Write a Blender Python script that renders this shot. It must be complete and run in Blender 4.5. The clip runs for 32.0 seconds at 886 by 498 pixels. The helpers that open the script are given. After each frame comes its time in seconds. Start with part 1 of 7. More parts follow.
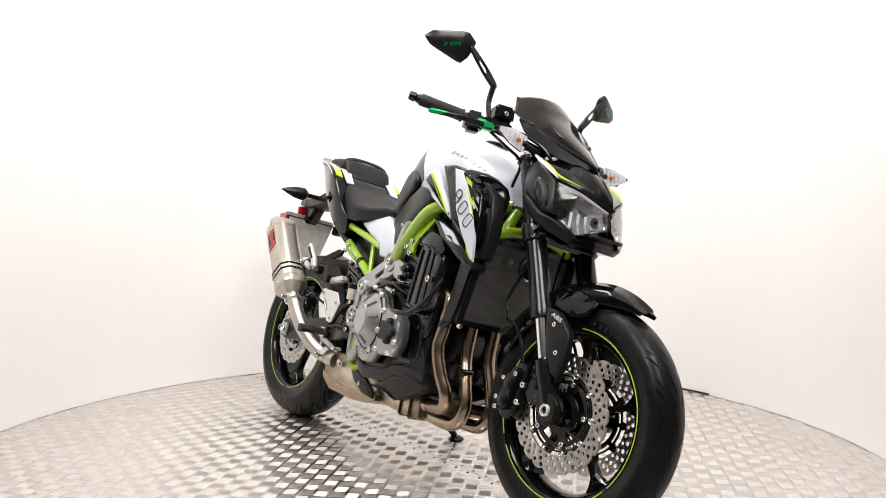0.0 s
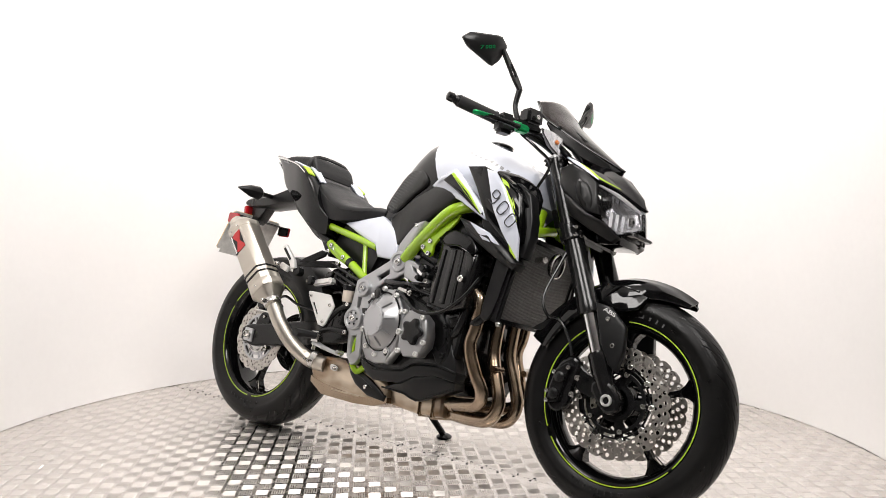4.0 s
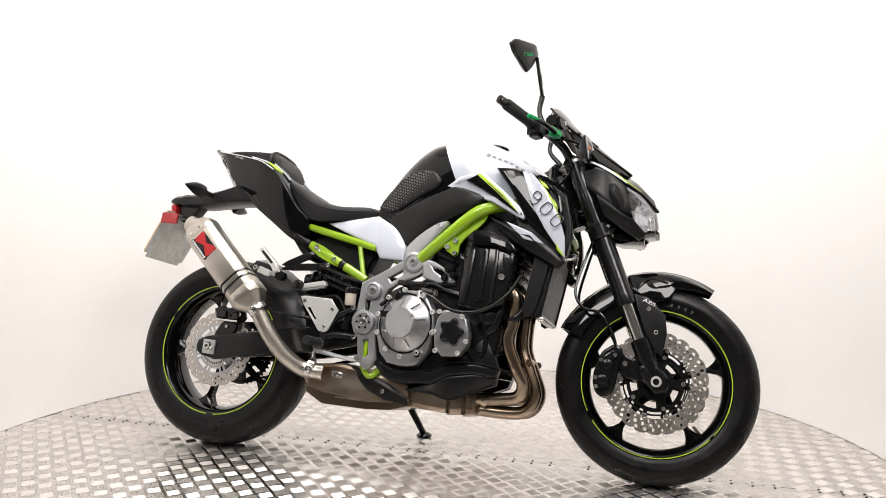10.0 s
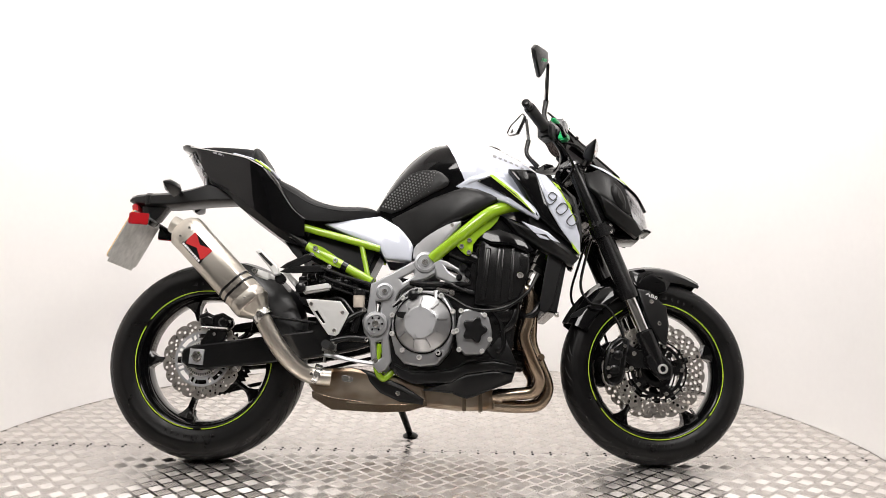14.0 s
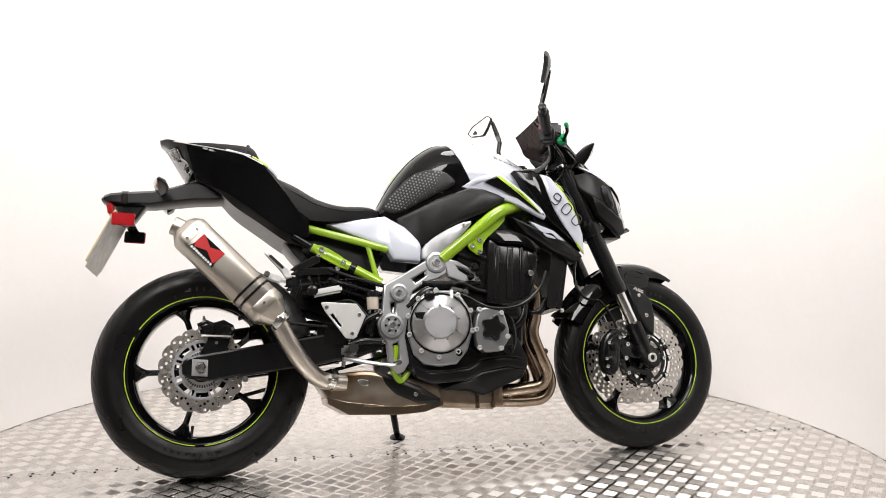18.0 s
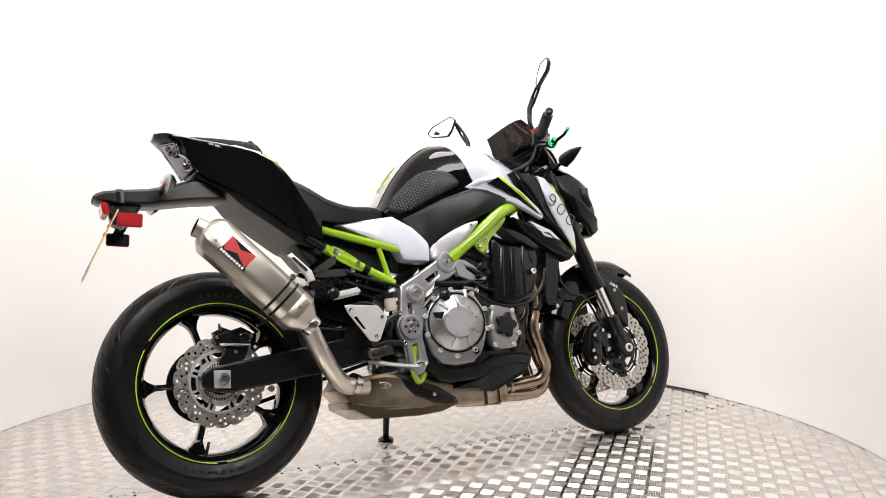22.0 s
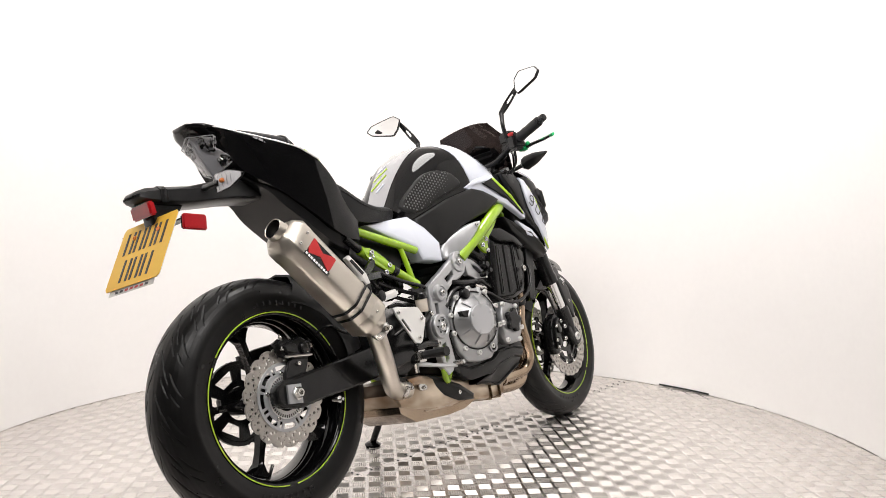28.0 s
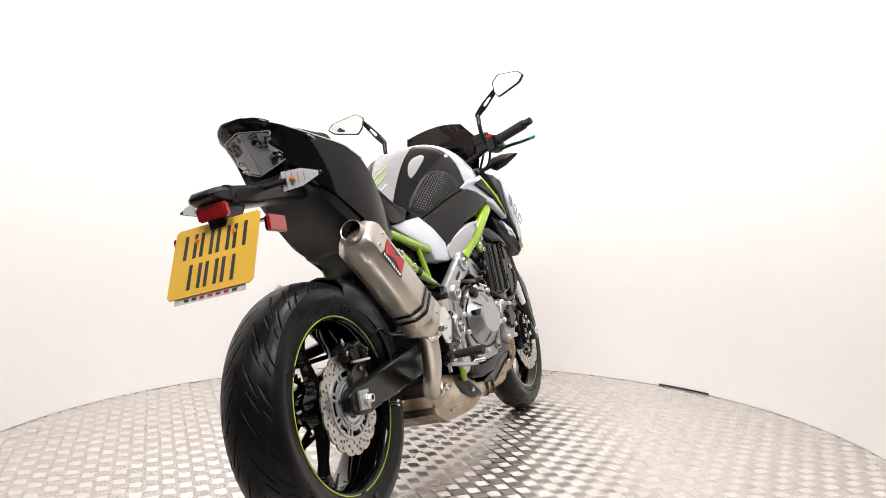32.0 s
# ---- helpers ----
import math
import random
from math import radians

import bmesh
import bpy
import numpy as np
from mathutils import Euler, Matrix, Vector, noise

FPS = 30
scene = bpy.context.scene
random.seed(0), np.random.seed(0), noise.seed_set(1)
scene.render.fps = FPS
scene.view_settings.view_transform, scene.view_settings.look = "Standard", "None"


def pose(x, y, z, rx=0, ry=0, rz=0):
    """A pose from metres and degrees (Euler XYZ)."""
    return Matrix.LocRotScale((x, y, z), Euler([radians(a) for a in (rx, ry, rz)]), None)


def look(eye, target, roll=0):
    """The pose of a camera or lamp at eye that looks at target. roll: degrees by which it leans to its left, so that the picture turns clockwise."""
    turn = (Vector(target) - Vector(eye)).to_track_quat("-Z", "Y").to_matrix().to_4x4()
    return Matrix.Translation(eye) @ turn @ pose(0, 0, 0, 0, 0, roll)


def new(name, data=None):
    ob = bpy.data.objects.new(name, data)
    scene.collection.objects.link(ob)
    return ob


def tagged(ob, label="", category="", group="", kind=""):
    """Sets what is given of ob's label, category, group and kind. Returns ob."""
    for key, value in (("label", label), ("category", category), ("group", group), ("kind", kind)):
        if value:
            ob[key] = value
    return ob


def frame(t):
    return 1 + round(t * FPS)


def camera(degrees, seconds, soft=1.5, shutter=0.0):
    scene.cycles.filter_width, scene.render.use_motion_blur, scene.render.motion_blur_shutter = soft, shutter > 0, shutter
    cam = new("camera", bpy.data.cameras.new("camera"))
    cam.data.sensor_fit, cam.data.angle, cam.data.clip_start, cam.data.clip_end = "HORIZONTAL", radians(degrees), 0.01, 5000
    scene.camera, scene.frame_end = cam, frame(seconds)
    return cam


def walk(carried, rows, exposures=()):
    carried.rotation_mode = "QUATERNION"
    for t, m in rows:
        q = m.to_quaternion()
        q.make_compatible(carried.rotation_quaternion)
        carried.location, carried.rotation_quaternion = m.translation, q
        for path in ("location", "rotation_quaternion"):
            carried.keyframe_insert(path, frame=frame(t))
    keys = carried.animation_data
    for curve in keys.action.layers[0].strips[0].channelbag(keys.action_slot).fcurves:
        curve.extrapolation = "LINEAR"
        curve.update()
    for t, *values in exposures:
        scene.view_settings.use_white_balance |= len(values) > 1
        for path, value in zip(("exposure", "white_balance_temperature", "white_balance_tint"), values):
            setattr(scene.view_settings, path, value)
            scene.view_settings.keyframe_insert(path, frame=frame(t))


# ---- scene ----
# ---- camera: one fixed camera that stands in the gap of the round wall ----
cam = camera(58.524, 32.0, soft=0.7)
EYE = Vector((0.0, -2.5929, 0.7959))
YAW, PITCH = radians(1.4168), radians(-2.6271)
AIM = EYE + Vector((math.sin(YAW) * math.cos(PITCH), math.cos(YAW) * math.cos(PITCH), math.sin(PITCH)))
CAM_POSE = look(EYE, AIM, 0.3601)
walk(cam, [(0.0, CAM_POSE), (32.0, CAM_POSE)], exposures=[(0.0, -0.065), (32.0, -0.065)])

TURN_RATE, TURN_START = 3.75, 3.75 * -15      # degrees per second, degrees at the start
LEAN = 13.7                                          # on its side stand
BIKE = Matrix.Translation((0.0325, -0.1174, 0.0054)) @ pose(0, 0, 0, 0, 0.21, 1.505) @ pose(0, 0, 0, -LEAN, 0, 0)


def turn_at(t):
    return pose(0, 0, 0, 0, 0, TURN_START + TURN_RATE * t)


# ---- light: a round soft light under the ceiling, faint sky outside ----
world = bpy.data.worlds.new("world")
scene.world = world
world.use_nodes = True
world.node_tree.nodes["Background"].inputs[0].default_value = (1, 1, 1, 1)
world.node_tree.nodes["Background"].inputs[1].default_value = 0.15


def area(name, shape, size, energy, where, target, colour):
    data = bpy.data.lights.new(name, "AREA")
    data.shape, data.size, data.energy, data.color = shape, size, energy, colour
    ob = new(name, data)
    ob.matrix_world = look(where, target)
    return ob


ROOM = Vector((-0.015, -0.017, 0))
R_WALL = 1.520
WARM = (1.0, 0.966, 0.94)
area("ceiling_soft_light", "DISK", 0.85, 32, (0.03, 0.0, 2.62), (0.03, 0.0, 0), WARM)
for sx in (-1, 1):      # unseen fill lamps, added high beside the camera to brighten the round wall
    area("wall_fill_light", "SQUARE", 0.9, 44.5, (sx * 0.85, -1.75, 2.50), (sx * -0.2, 1.4, 1.15), WARM)


# ---- materials ----
def mat(name, colour, rough=0.5, metal=0.0, coat=0.0, grain=0.0, scale=60.0, bump=0.0, bump_scale=300.0, vary=0.08, spec=0.5, stretch=None):
    """A surface with two scales of variation in colour and roughness, and a fine relief."""
    m = bpy.data.materials.new(name)
    m.use_nodes = True
    t = m.node_tree
    b = t.nodes["Principled BSDF"]
    b.inputs["Metallic"].default_value = metal
    b.inputs["Roughness"].default_value = rough
    b.inputs["Coat Weight"].default_value = coat
    b.inputs["Coat Roughness"].default_value = 0.04
    b.inputs["Specular IOR Level"].default_value = spec
    co = t.nodes.new("ShaderNodeTexCoord")
    mp = t.nodes.new("ShaderNodeMapping")
    t.links.new(co.outputs["Object"], mp.inputs[0])
    if stretch:
        mp.inputs["Scale"].default_value = stretch
    n1 = t.nodes.new("ShaderNodeTexNoise")
    n1.inputs["Scale"].default_value, n1.inputs["Detail"].default_value = 6.0, 4.0
    n2 = t.nodes.new("ShaderNodeTexNoise")
    n2.inputs["Scale"].default_value, n2.inputs["Detail"].default_value = scale, 6.0
    t.links.new(mp.outputs[0], n1.inputs["Vector"])
    t.links.new(mp.outputs[0], n2.inputs["Vector"])
    add = t.nodes.new("ShaderNodeMath")
    add.operation = "ADD"
    t.links.new(n1.outputs["Fac"], add.inputs[0])
    t.links.new(n2.outputs["Fac"], add.inputs[1])
    rng = t.nodes.new("ShaderNodeMapRange")
    rng.inputs[1].default_value, rng.inputs[2].default_value = 0.6, 1.4
    rng.inputs[3].default_value, rng.inputs[4].default_value = 1 - vary, 1 + vary
    t.links.new(add.outputs[0], rng.inputs[0])
    mul = t.nodes.new("ShaderNodeVectorMath")
    mul.operation = "SCALE"
    mul.inputs[0].default_value = colour[:3]
    t.links.new(rng.outputs[0], mul.inputs["Scale"])
    t.links.new(mul.outputs[0], b.inputs["Base Color"])
    r2 = t.nodes.new("ShaderNodeMapRange")
    r2.inputs[1].default_value, r2.inputs[2].default_value = 0.3, 0.7
    r2.inputs[3].default_value, r2.inputs[4].default_value = max(rough - grain, 0.02), min(rough + grain, 1)
    t.links.new(n2.outputs["Fac"], r2.inputs[0])
    t.links.new(r2.outputs[0], b.inputs["Roughness"])
    if bump:
        n3 = t.nodes.new("ShaderNodeTexNoise")
        n3.inputs["Scale"].default_value, n3.inputs["Detail"].default_value = bump_scale, 3.0
        t.links.new(mp.outputs[0], n3.inputs["Vector"])
        bp = t.nodes.new("ShaderNodeBump")
        bp.inputs["Strength"].default_value, bp.inputs["Distance"].default_value = bump, 0.001
        t.links.new(n3.outputs["Fac"], bp.inputs["Height"])
        t.links.new(bp.outputs[0], b.inputs["Normal"])
    return m


WALL = mat("white_painted_wall", (0.86, 0.845, 0.835), 0.7, vary=0.015, scale=40, bump=0.05, bump_scale=90)
OUTSIDE = mat("grey_hall_plaster", (0.34, 0.33, 0.318), 0.8, vary=0.05)
CONCRETE = mat("grey_concrete", (0.28, 0.27, 0.26), 0.8, vary=0.1, bump=0.2)
ALU = mat("aluminium_sheet", (0.68, 0.645, 0.62), 0.26, 1.0, grain=0.05, scale=25, vary=0.07, bump=0.05, bump_scale=500)
ALU_BAR = mat("worn_aluminium_tread", (0.72, 0.685, 0.655), 0.42, 1.0, grain=0.1, scale=30, vary=0.05)
SEAM = mat("dark_seam", (0.03, 0.03, 0.03), 0.8)
GLOSS = mat("gloss_black_paint", (0.003, 0.003, 0.0033), 0.04, coat=0.0, vary=0.1, spec=0.32)
SATIN = mat("satin_black_metal", (0.0075, 0.0075, 0.0078), 0.19, grain=0.05, bump=0.03, vary=0.15, spec=0.34)
PLASTIC = mat("matte_black_plastic", (0.0075, 0.0075, 0.0078), 0.30, spec=0.32, grain=0.025, bump=0.10, bump_scale=900, vary=0.12)
GREYPLASTIC = mat("dark_grey_plastic", (0.010, 0.0098, 0.0098), 0.34, spec=0.28, grain=0.025, bump=0.08, bump_scale=900, vary=0.1)
ENGINE = mat("black_engine_paint", (0.0075, 0.0075, 0.0077), 0.18, spec=0.42, grain=0.03, bump=0.02, bump_scale=700, vary=0.15)
SEATMAT = mat("black_seat_vinyl", (0.011, 0.011, 0.0115), 0.48, spec=0.3, grain=0.06, bump=0.35, bump_scale=700, vary=0.1)
RUBBER = mat("tyre_rubber", (0.005, 0.0048, 0.0048), 0.36, spec=0.24, grain=0.1, bump=0.1, bump_scale=250, vary=0.25, scale=30)
GRIP = mat("grip_rubber", (0.012, 0.012, 0.0125), 0.6, spec=0.35, bump=0.3, bump_scale=400)
WHITE = mat("pearl_white_paint", (0.60, 0.63, 0.71), 0.15, coat=1.0, vary=0.01)
SPINE = mat("silver_grey_paint", (0.34, 0.34, 0.355), 0.18, 0.3, coat=1.0, vary=0.02)
GREEN = mat("lime_green_paint", (0.27, 0.45, 0.012), 0.22, coat=0.7, vary=0.04)
TAPE = mat("lime_rim_tape", (0.42, 0.62, 0.03), 0.4, vary=0.05)
ANODISED = mat("green_anodised_metal", (0.01, 0.33, 0.10), 0.3, 0.7, vary=0.05)
SILVER = mat("silver_cast_paint", (0.44, 0.445, 0.455), 0.34, 0.8, grain=0.03, vary=0.02, scale=20)
FRAMESILVER = mat("satin_silver_frame_paint", (0.47, 0.475, 0.49), 0.40, 0.6, grain=0.03, vary=0.03, scale=20)
CASTGREY = mat("grey_cast_cover", (0.37, 0.373, 0.38), 0.33, 0.85, grain=0.03, vary=0.02, scale=20)
ALLOY = mat("bright_alloy", (0.74, 0.735, 0.72), 0.36, 0.6, grain=0.03, vary=0.02)
STEEL = mat("stainless_steel", (0.62, 0.61, 0.59), 0.22, 1.0, grain=0.03, vary=0.04)
DISC = mat("brushed_brake_disc", (0.52, 0.49, 0.455), 0.33, 1.0, grain=0.1, scale=120, vary=0.1)
CHROME = mat("hard_chrome", (0.78, 0.78, 0.78), 0.1, 1.0, vary=0.03)
TITAN = mat("brushed_titanium", (0.57, 0.53, 0.47), 0.36, 1.0, grain=0.03, scale=30, stretch=(1, 1, 8), vary=0.025)


def tinted(name, pale, brown, rough, scale, lean=(1, 1, 1)):
    """Steel that the heat has coloured in drifting patches from pale to brown."""
    m = mat(name, pale, rough, 1.0, grain=0.015, scale=60)
    t = m.node_tree
    b = t.nodes["Principled BSDF"]
    co = t.nodes.new("ShaderNodeTexCoord")
    mp = t.nodes.new("ShaderNodeMapping")
    mp.inputs["Scale"].default_value = lean
    t.links.new(co.outputs["Object"], mp.inputs[0])
    n = t.nodes.new("ShaderNodeTexNoise")
    n.inputs["Scale"].default_value, n.inputs["Detail"].default_value = scale, 2.5
    t.links.new(mp.outputs[0], n.inputs["Vector"])
    r = t.nodes.new("ShaderNodeValToRGB")
    r.color_ramp.elements[0].position, r.color_ramp.elements[0].color = 0.28, (*brown, 1)
    r.color_ramp.elements[1].position, r.color_ramp.elements[1].color = 0.70, (*pale, 1)
    t.links.new(n.outputs["Fac"], r.inputs[0])
    t.links.new(r.outputs[0], b.inputs["Base Color"])
    return m


PIPE = tinted("heat_tinted_steel", (0.42, 0.35, 0.275), (0.30, 0.215, 0.145), 0.24, 4)
BRONZE = tinted("browned_exhaust_box", (0.66, 0.58, 0.47), (0.17, 0.095, 0.045), 0.33, 7.5, (1, 1, 2.2))
YELLOW = mat("yellow_plate", (0.78, 0.47, 0.05), 0.45, vary=0.03)
PLATEBACK = mat("white_plate_back", (0.62, 0.61, 0.58), 0.5, vary=0.30, scale=45)
CHARBAR = mat("black_plate_bars", (0.03, 0.03, 0.035), 0.5)
RED = mat("red_reflector", (0.35, 0.008, 0.012), 0.15, coat=0.8, vary=0.15, scale=300)
LOGORED = mat("red_badge", (0.46, 0.012, 0.014), 0.35)
LOGOWHITE = mat("white_badge", (0.8, 0.8, 0.8), 0.4)
GREYMARK = mat("grey_decal", (0.20, 0.20, 0.21), 0.35)
AMBER = mat("amber_bulb", (0.75, 0.22, 0.04), 0.3)
FLUID = mat("amber_fluid_cup", (0.62, 0.55, 0.47), 0.25, coat=0.3)
MIRROR = mat("mirror_glass", (0.9, 0.9, 0.9), 0.02, 1.0, vary=0.0)
LENSBACK = mat("lamp_reflector", (0.86, 0.86, 0.87), 0.30, 0.1, vary=0.06, scale=90)

REFL = mat("headlight_reflector", (0.88, 0.88, 0.90), 0.18, 0.8, vary=0.05, scale=60)


def glass(name, tint, rough=0.02):
    """Thin clear or smoked plastic: light passes, and the surface reflects."""
    m = bpy.data.materials.new(name)
    m.use_nodes = True
    t = m.node_tree
    t.nodes.remove(t.nodes["Principled BSDF"])
    a = t.nodes.new("ShaderNodeBsdfTransparent")
    a.inputs[0].default_value = (*tint, 1)
    g = t.nodes.new("ShaderNodeBsdfGlossy")
    g.inputs["Roughness"].default_value = rough
    lw = t.nodes.new("ShaderNodeLayerWeight")
    lw.inputs[0].default_value = 0.5
    pw = t.nodes.new("ShaderNodeMath")
    pw.operation, pw.inputs[1].default_value = "POWER", 4.0
    t.links.new(lw.outputs["Facing"], pw.inputs[0])
    f = t.nodes.new("ShaderNodeMath")
    f.operation, f.inputs[1].default_value = "MAXIMUM", 0.04
    t.links.new(pw.outputs[0], f.inputs[0])
    x = t.nodes.new("ShaderNodeMixShader")
    t.links.new(f.outputs[0], x.inputs[0])
    t.links.new(a.outputs[0], x.inputs[1])
    t.links.new(g.outputs[0], x.inputs[2])
    t.links.new(x.outputs[0], t.nodes["Material Output"].inputs[0])
    return m


SMOKE = glass("smoked_screen", (0.16, 0.14, 0.135))
CLEAR = glass("clear_lens", (0.88, 0.88, 0.89))


def mesh_grid_material(name, colour, pitch, metal):
    """A dark grid of small openings, for the radiator core."""
    m = mat(name, colour, 0.45, metal, grain=0.1, vary=0.1)
    t = m.node_tree
    b = t.nodes["Principled BSDF"]
    co = t.nodes.new("ShaderNodeTexCoord")
    v = t.nodes.new("ShaderNodeTexVoronoi")
    v.inputs["Scale"].default_value, v.inputs["Randomness"].default_value = 1 / pitch, 0.0
    t.links.new(co.outputs["Object"], v.inputs["Vector"])
    bp = t.nodes.new("ShaderNodeBump")
    bp.inputs["Strength"].default_value, bp.inputs["Distance"].default_value = 1.0, 0.004
    t.links.new(v.outputs["Distance"], bp.inputs["Height"])
    t.links.new(bp.outputs[0], b.inputs["Normal"])
    return m


GRILLE = mesh_grid_material("radiator_grille", (0.09, 0.088, 0.085), 0.006, 0.6)
PAD = mat("dimpled_rubber_pad", (0.012, 0.012, 0.012), 0.42, bump=0.2, spec=0.3)
# paler than the pad rubber: the studs' glints are put into this grey
PADDOT = mat("rubber_stud_with_glint", (0.11, 0.11, 0.11), 0.28, spec=0.6)


# ---- mesh helpers ----
def link(name, me, material, parent=None, label="", sharp=38):
    me.name = name
    if material:
        me.materials.clear()
        me.materials.append(material)
    if len(me.polygons):
        me.polygons.foreach_set("use_smooth", [True] * len(me.polygons))
        me.set_sharp_from_angle(angle=radians(sharp))
    ob = new(name, me)
    while parent and parent.parent and parent.parent.parent:
        parent = parent.parent
    if parent:
        ob.parent = parent
    if label:
        ob["label"] = label
    return ob


def part(name, bm, material, parent=None, label="", sharp=38):
    me = bpy.data.meshes.new(name)
    bmesh.ops.recalc_face_normals(bm, faces=bm.faces[:])
    bm.to_mesh(me)
    bm.free()
    return link(name, me, material, parent, label, sharp)


def spline(points, steps=8):
    """A smooth line through the points."""
    p = [Vector(q) for q in points]
    if len(p) < 3:
        return p
    p = [2 * p[0] - p[1]] + p + [2 * p[-1] - p[-2]]
    out = []
    for i in range(1, len(p) - 2):
        a, b, c, d = p[i - 1:i + 3]
        for k in range(steps):
            t = k / steps
            out.append(0.5 * (2 * b + (c - a) * t + (2 * a - 5 * b + 4 * c - d) * t * t + (3 * b - a - 3 * c + d) * t ** 3))
    out.append(p[-2])
    return out


def rings(bm, loops, close_ends=True, closed=True):
    """Skins a row of loops with the same number of points."""
    vs = [[bm.verts.new(p) for p in loop] for loop in loops]
    n = len(vs[0])
    for a, b in zip(vs, vs[1:]):
        for i in range(n if closed else n - 1):
            j = (i + 1) % n
            bm.faces.new((a[i], a[j], b[j], b[i]))
    if close_ends and closed:
        bm.faces.new(vs[0][::-1])
        bm.faces.new(vs[-1])
    return vs


def tube(points, r, seg=12, steps=8, bm=None, ends=True, flat=1.0):
    """A round bar or pipe along the points. r: a number, or one for each point."""
    bm = bm or bmesh.new()
    p = spline(points, steps)
    if isinstance(r, (int, float)):
        rad = [r] * len(p)
    else:
        rad = [float(v) for v in np.interp(np.linspace(0, len(r) - 1, len(p)), range(len(r)), r)]
    t0 = (p[1] - p[0]).normalized()
    side_v = t0.orthogonal().normalized()
    loops = []
    for i, q in enumerate(p):
        tan = (p[min(i + 1, len(p) - 1)] - p[max(i - 1, 0)]).normalized()
        side_v = (side_v - tan * side_v.dot(tan)).normalized()
        up = tan.cross(side_v)
        loops.append([q + rad[i] * (side_v * math.cos(a) + up * math.sin(a) * flat) for a in (2 * math.pi * k / seg for k in range(seg))])
    rings(bm, loops, ends)
    return bm


def lathe(profile, centre=(0, 0, 0), axis="y", seg=48, bm=None, closed=False):
    """Turns (along, radius) pairs round the axis through the centre."""
    bm = bm or bmesh.new()
    c = Vector(centre)
    if isinstance(axis, str):
        a = Vector({"x": (1, 0, 0), "y": (0, 1, 0), "z": (0, 0, 1)}[axis])
    else:
        a = Vector(axis).normalized()
    u = a.orthogonal().normalized() if axis != "y" else Vector((1, 0, 0))
    v = a.cross(u)
    prof = list(profile) + ([profile[0]] if closed else [])
    loops = [[c + a * h + max(r, 1e-4) * (u * math.cos(2 * math.pi * k / seg) + v * math.sin(2 * math.pi * k / seg)) for k in range(seg)] for h, r in prof]
    rings(bm, loops, not closed)
    if closed:
        bmesh.ops.remove_doubles(bm, verts=bm.verts[:], dist=1e-6)
    return bm


def box(size, m=None, bevel=0.004, bm=None, seg=2):
    """A box with rounded edges."""
    own = bmesh.new()
    bmesh.ops.create_cube(own, size=1.0)
    bmesh.ops.scale(own, vec=size, verts=own.verts[:])
    if bevel:
        bmesh.ops.bevel(own, geom=own.edges[:], offset=min(bevel, min(size) * 0.45), segments=seg, affect="EDGES")
    if m:
        bmesh.ops.transform(own, matrix=m, verts=own.verts[:])
    if bm is None:
        return own
    me = bpy.data.meshes.new("tmp")
    own.to_mesh(me)
    own.free()
    bm.from_mesh(me)
    bpy.data.meshes.remove(me)
    return bm


def flat(loops, thick, bevel=0.0, m=None, smooth=False):
    """A plate cut from closed outlines in a plane (the later ones are holes), with rounded edges, as a mesh."""
    cu = bpy.data.curves.new("tmp", "CURVE")
    cu.dimensions, cu.fill_mode = "2D", "BOTH"
    cu.extrude, cu.bevel_depth, cu.bevel_resolution = max(thick / 2 - bevel, 0.0001), bevel, 1
    for k, loop in enumerate(loops):
        loop = inset(loop, bevel if k == 0 else -bevel) if bevel else loop
        s = cu.splines.new("POLY")
        s.points.add(len(loop) - 1)
        for q, p in zip(s.points, loop):
            q.co = (p[0], p[1], 0, 1)
        s.use_cyclic_u = True
    ob = bpy.data.objects.new("tmp", cu)
    me = bpy.data.meshes.new_from_object(ob)
    bpy.data.objects.remove(ob)
    bpy.data.curves.remove(cu)
    if m:
        me.transform(m)
    return me


SIDE = Matrix(((1, 0, 0, 0), (0, 0, -1, 0), (0, 1, 0, 0), (0, 0, 0, 1)))     # a plan in x and z, thick along y


def side(name, pts, y, thick, material, parent, bevel=0.003, holes=(), label="", twin=False):
    """An upright plate along the bike, cut from an outline in x and z. twin: also its mirror image on the other flank."""
    made = []
    for s in ((1, -1) if twin else (1,)):
        me = flat([pts, *holes], thick, bevel, Matrix.Translation((0, y * s, 0)) @ SIDE)
        made.append(link(name, me, material, parent, label))
    return made[0]


def circle(x, z, r, n=16, start=0.0):
    return [(x + r * math.cos(start + 2 * math.pi * k / n), z + r * math.sin(start + 2 * math.pi * k / n)) for k in range(n)]


def inset(pts, d):
    """The outline moved inwards by d."""
    n = len(pts)
    turn = sum(pts[i][0] * pts[(i + 1) % n][1] - pts[(i + 1) % n][0] * pts[i][1] for i in range(n))
    s = 1 if turn > 0 else -1
    out = []
    for i in range(n):
        a, b, c = Vector(pts[i - 1][:2]), Vector(pts[i][:2]), Vector(pts[(i + 1) % n][:2])
        e1, e2 = (b - a).normalized(), (c - b).normalized()
        n1, n2 = Vector((-e1.y, e1.x)) * s, Vector((-e2.y, e2.x)) * s
        k = n1 + n2
        k = k.normalized() / max(0.5, k.normalized().dot(n1)) if k.length > 1e-6 else n1
        out.append(b + k * d)
    return out


def rounded(pts, n=2):
    """Cuts the corners of an outline, so that it runs rounder."""
    for _ in range(n):
        out = []
        for i in range(len(pts)):
            a, b = Vector(pts[i]), Vector(pts[(i + 1) % len(pts)])
            out += [a.lerp(b, 0.22), a.lerp(b, 0.78)]
        pts = [tuple(p) for p in out]
    return pts


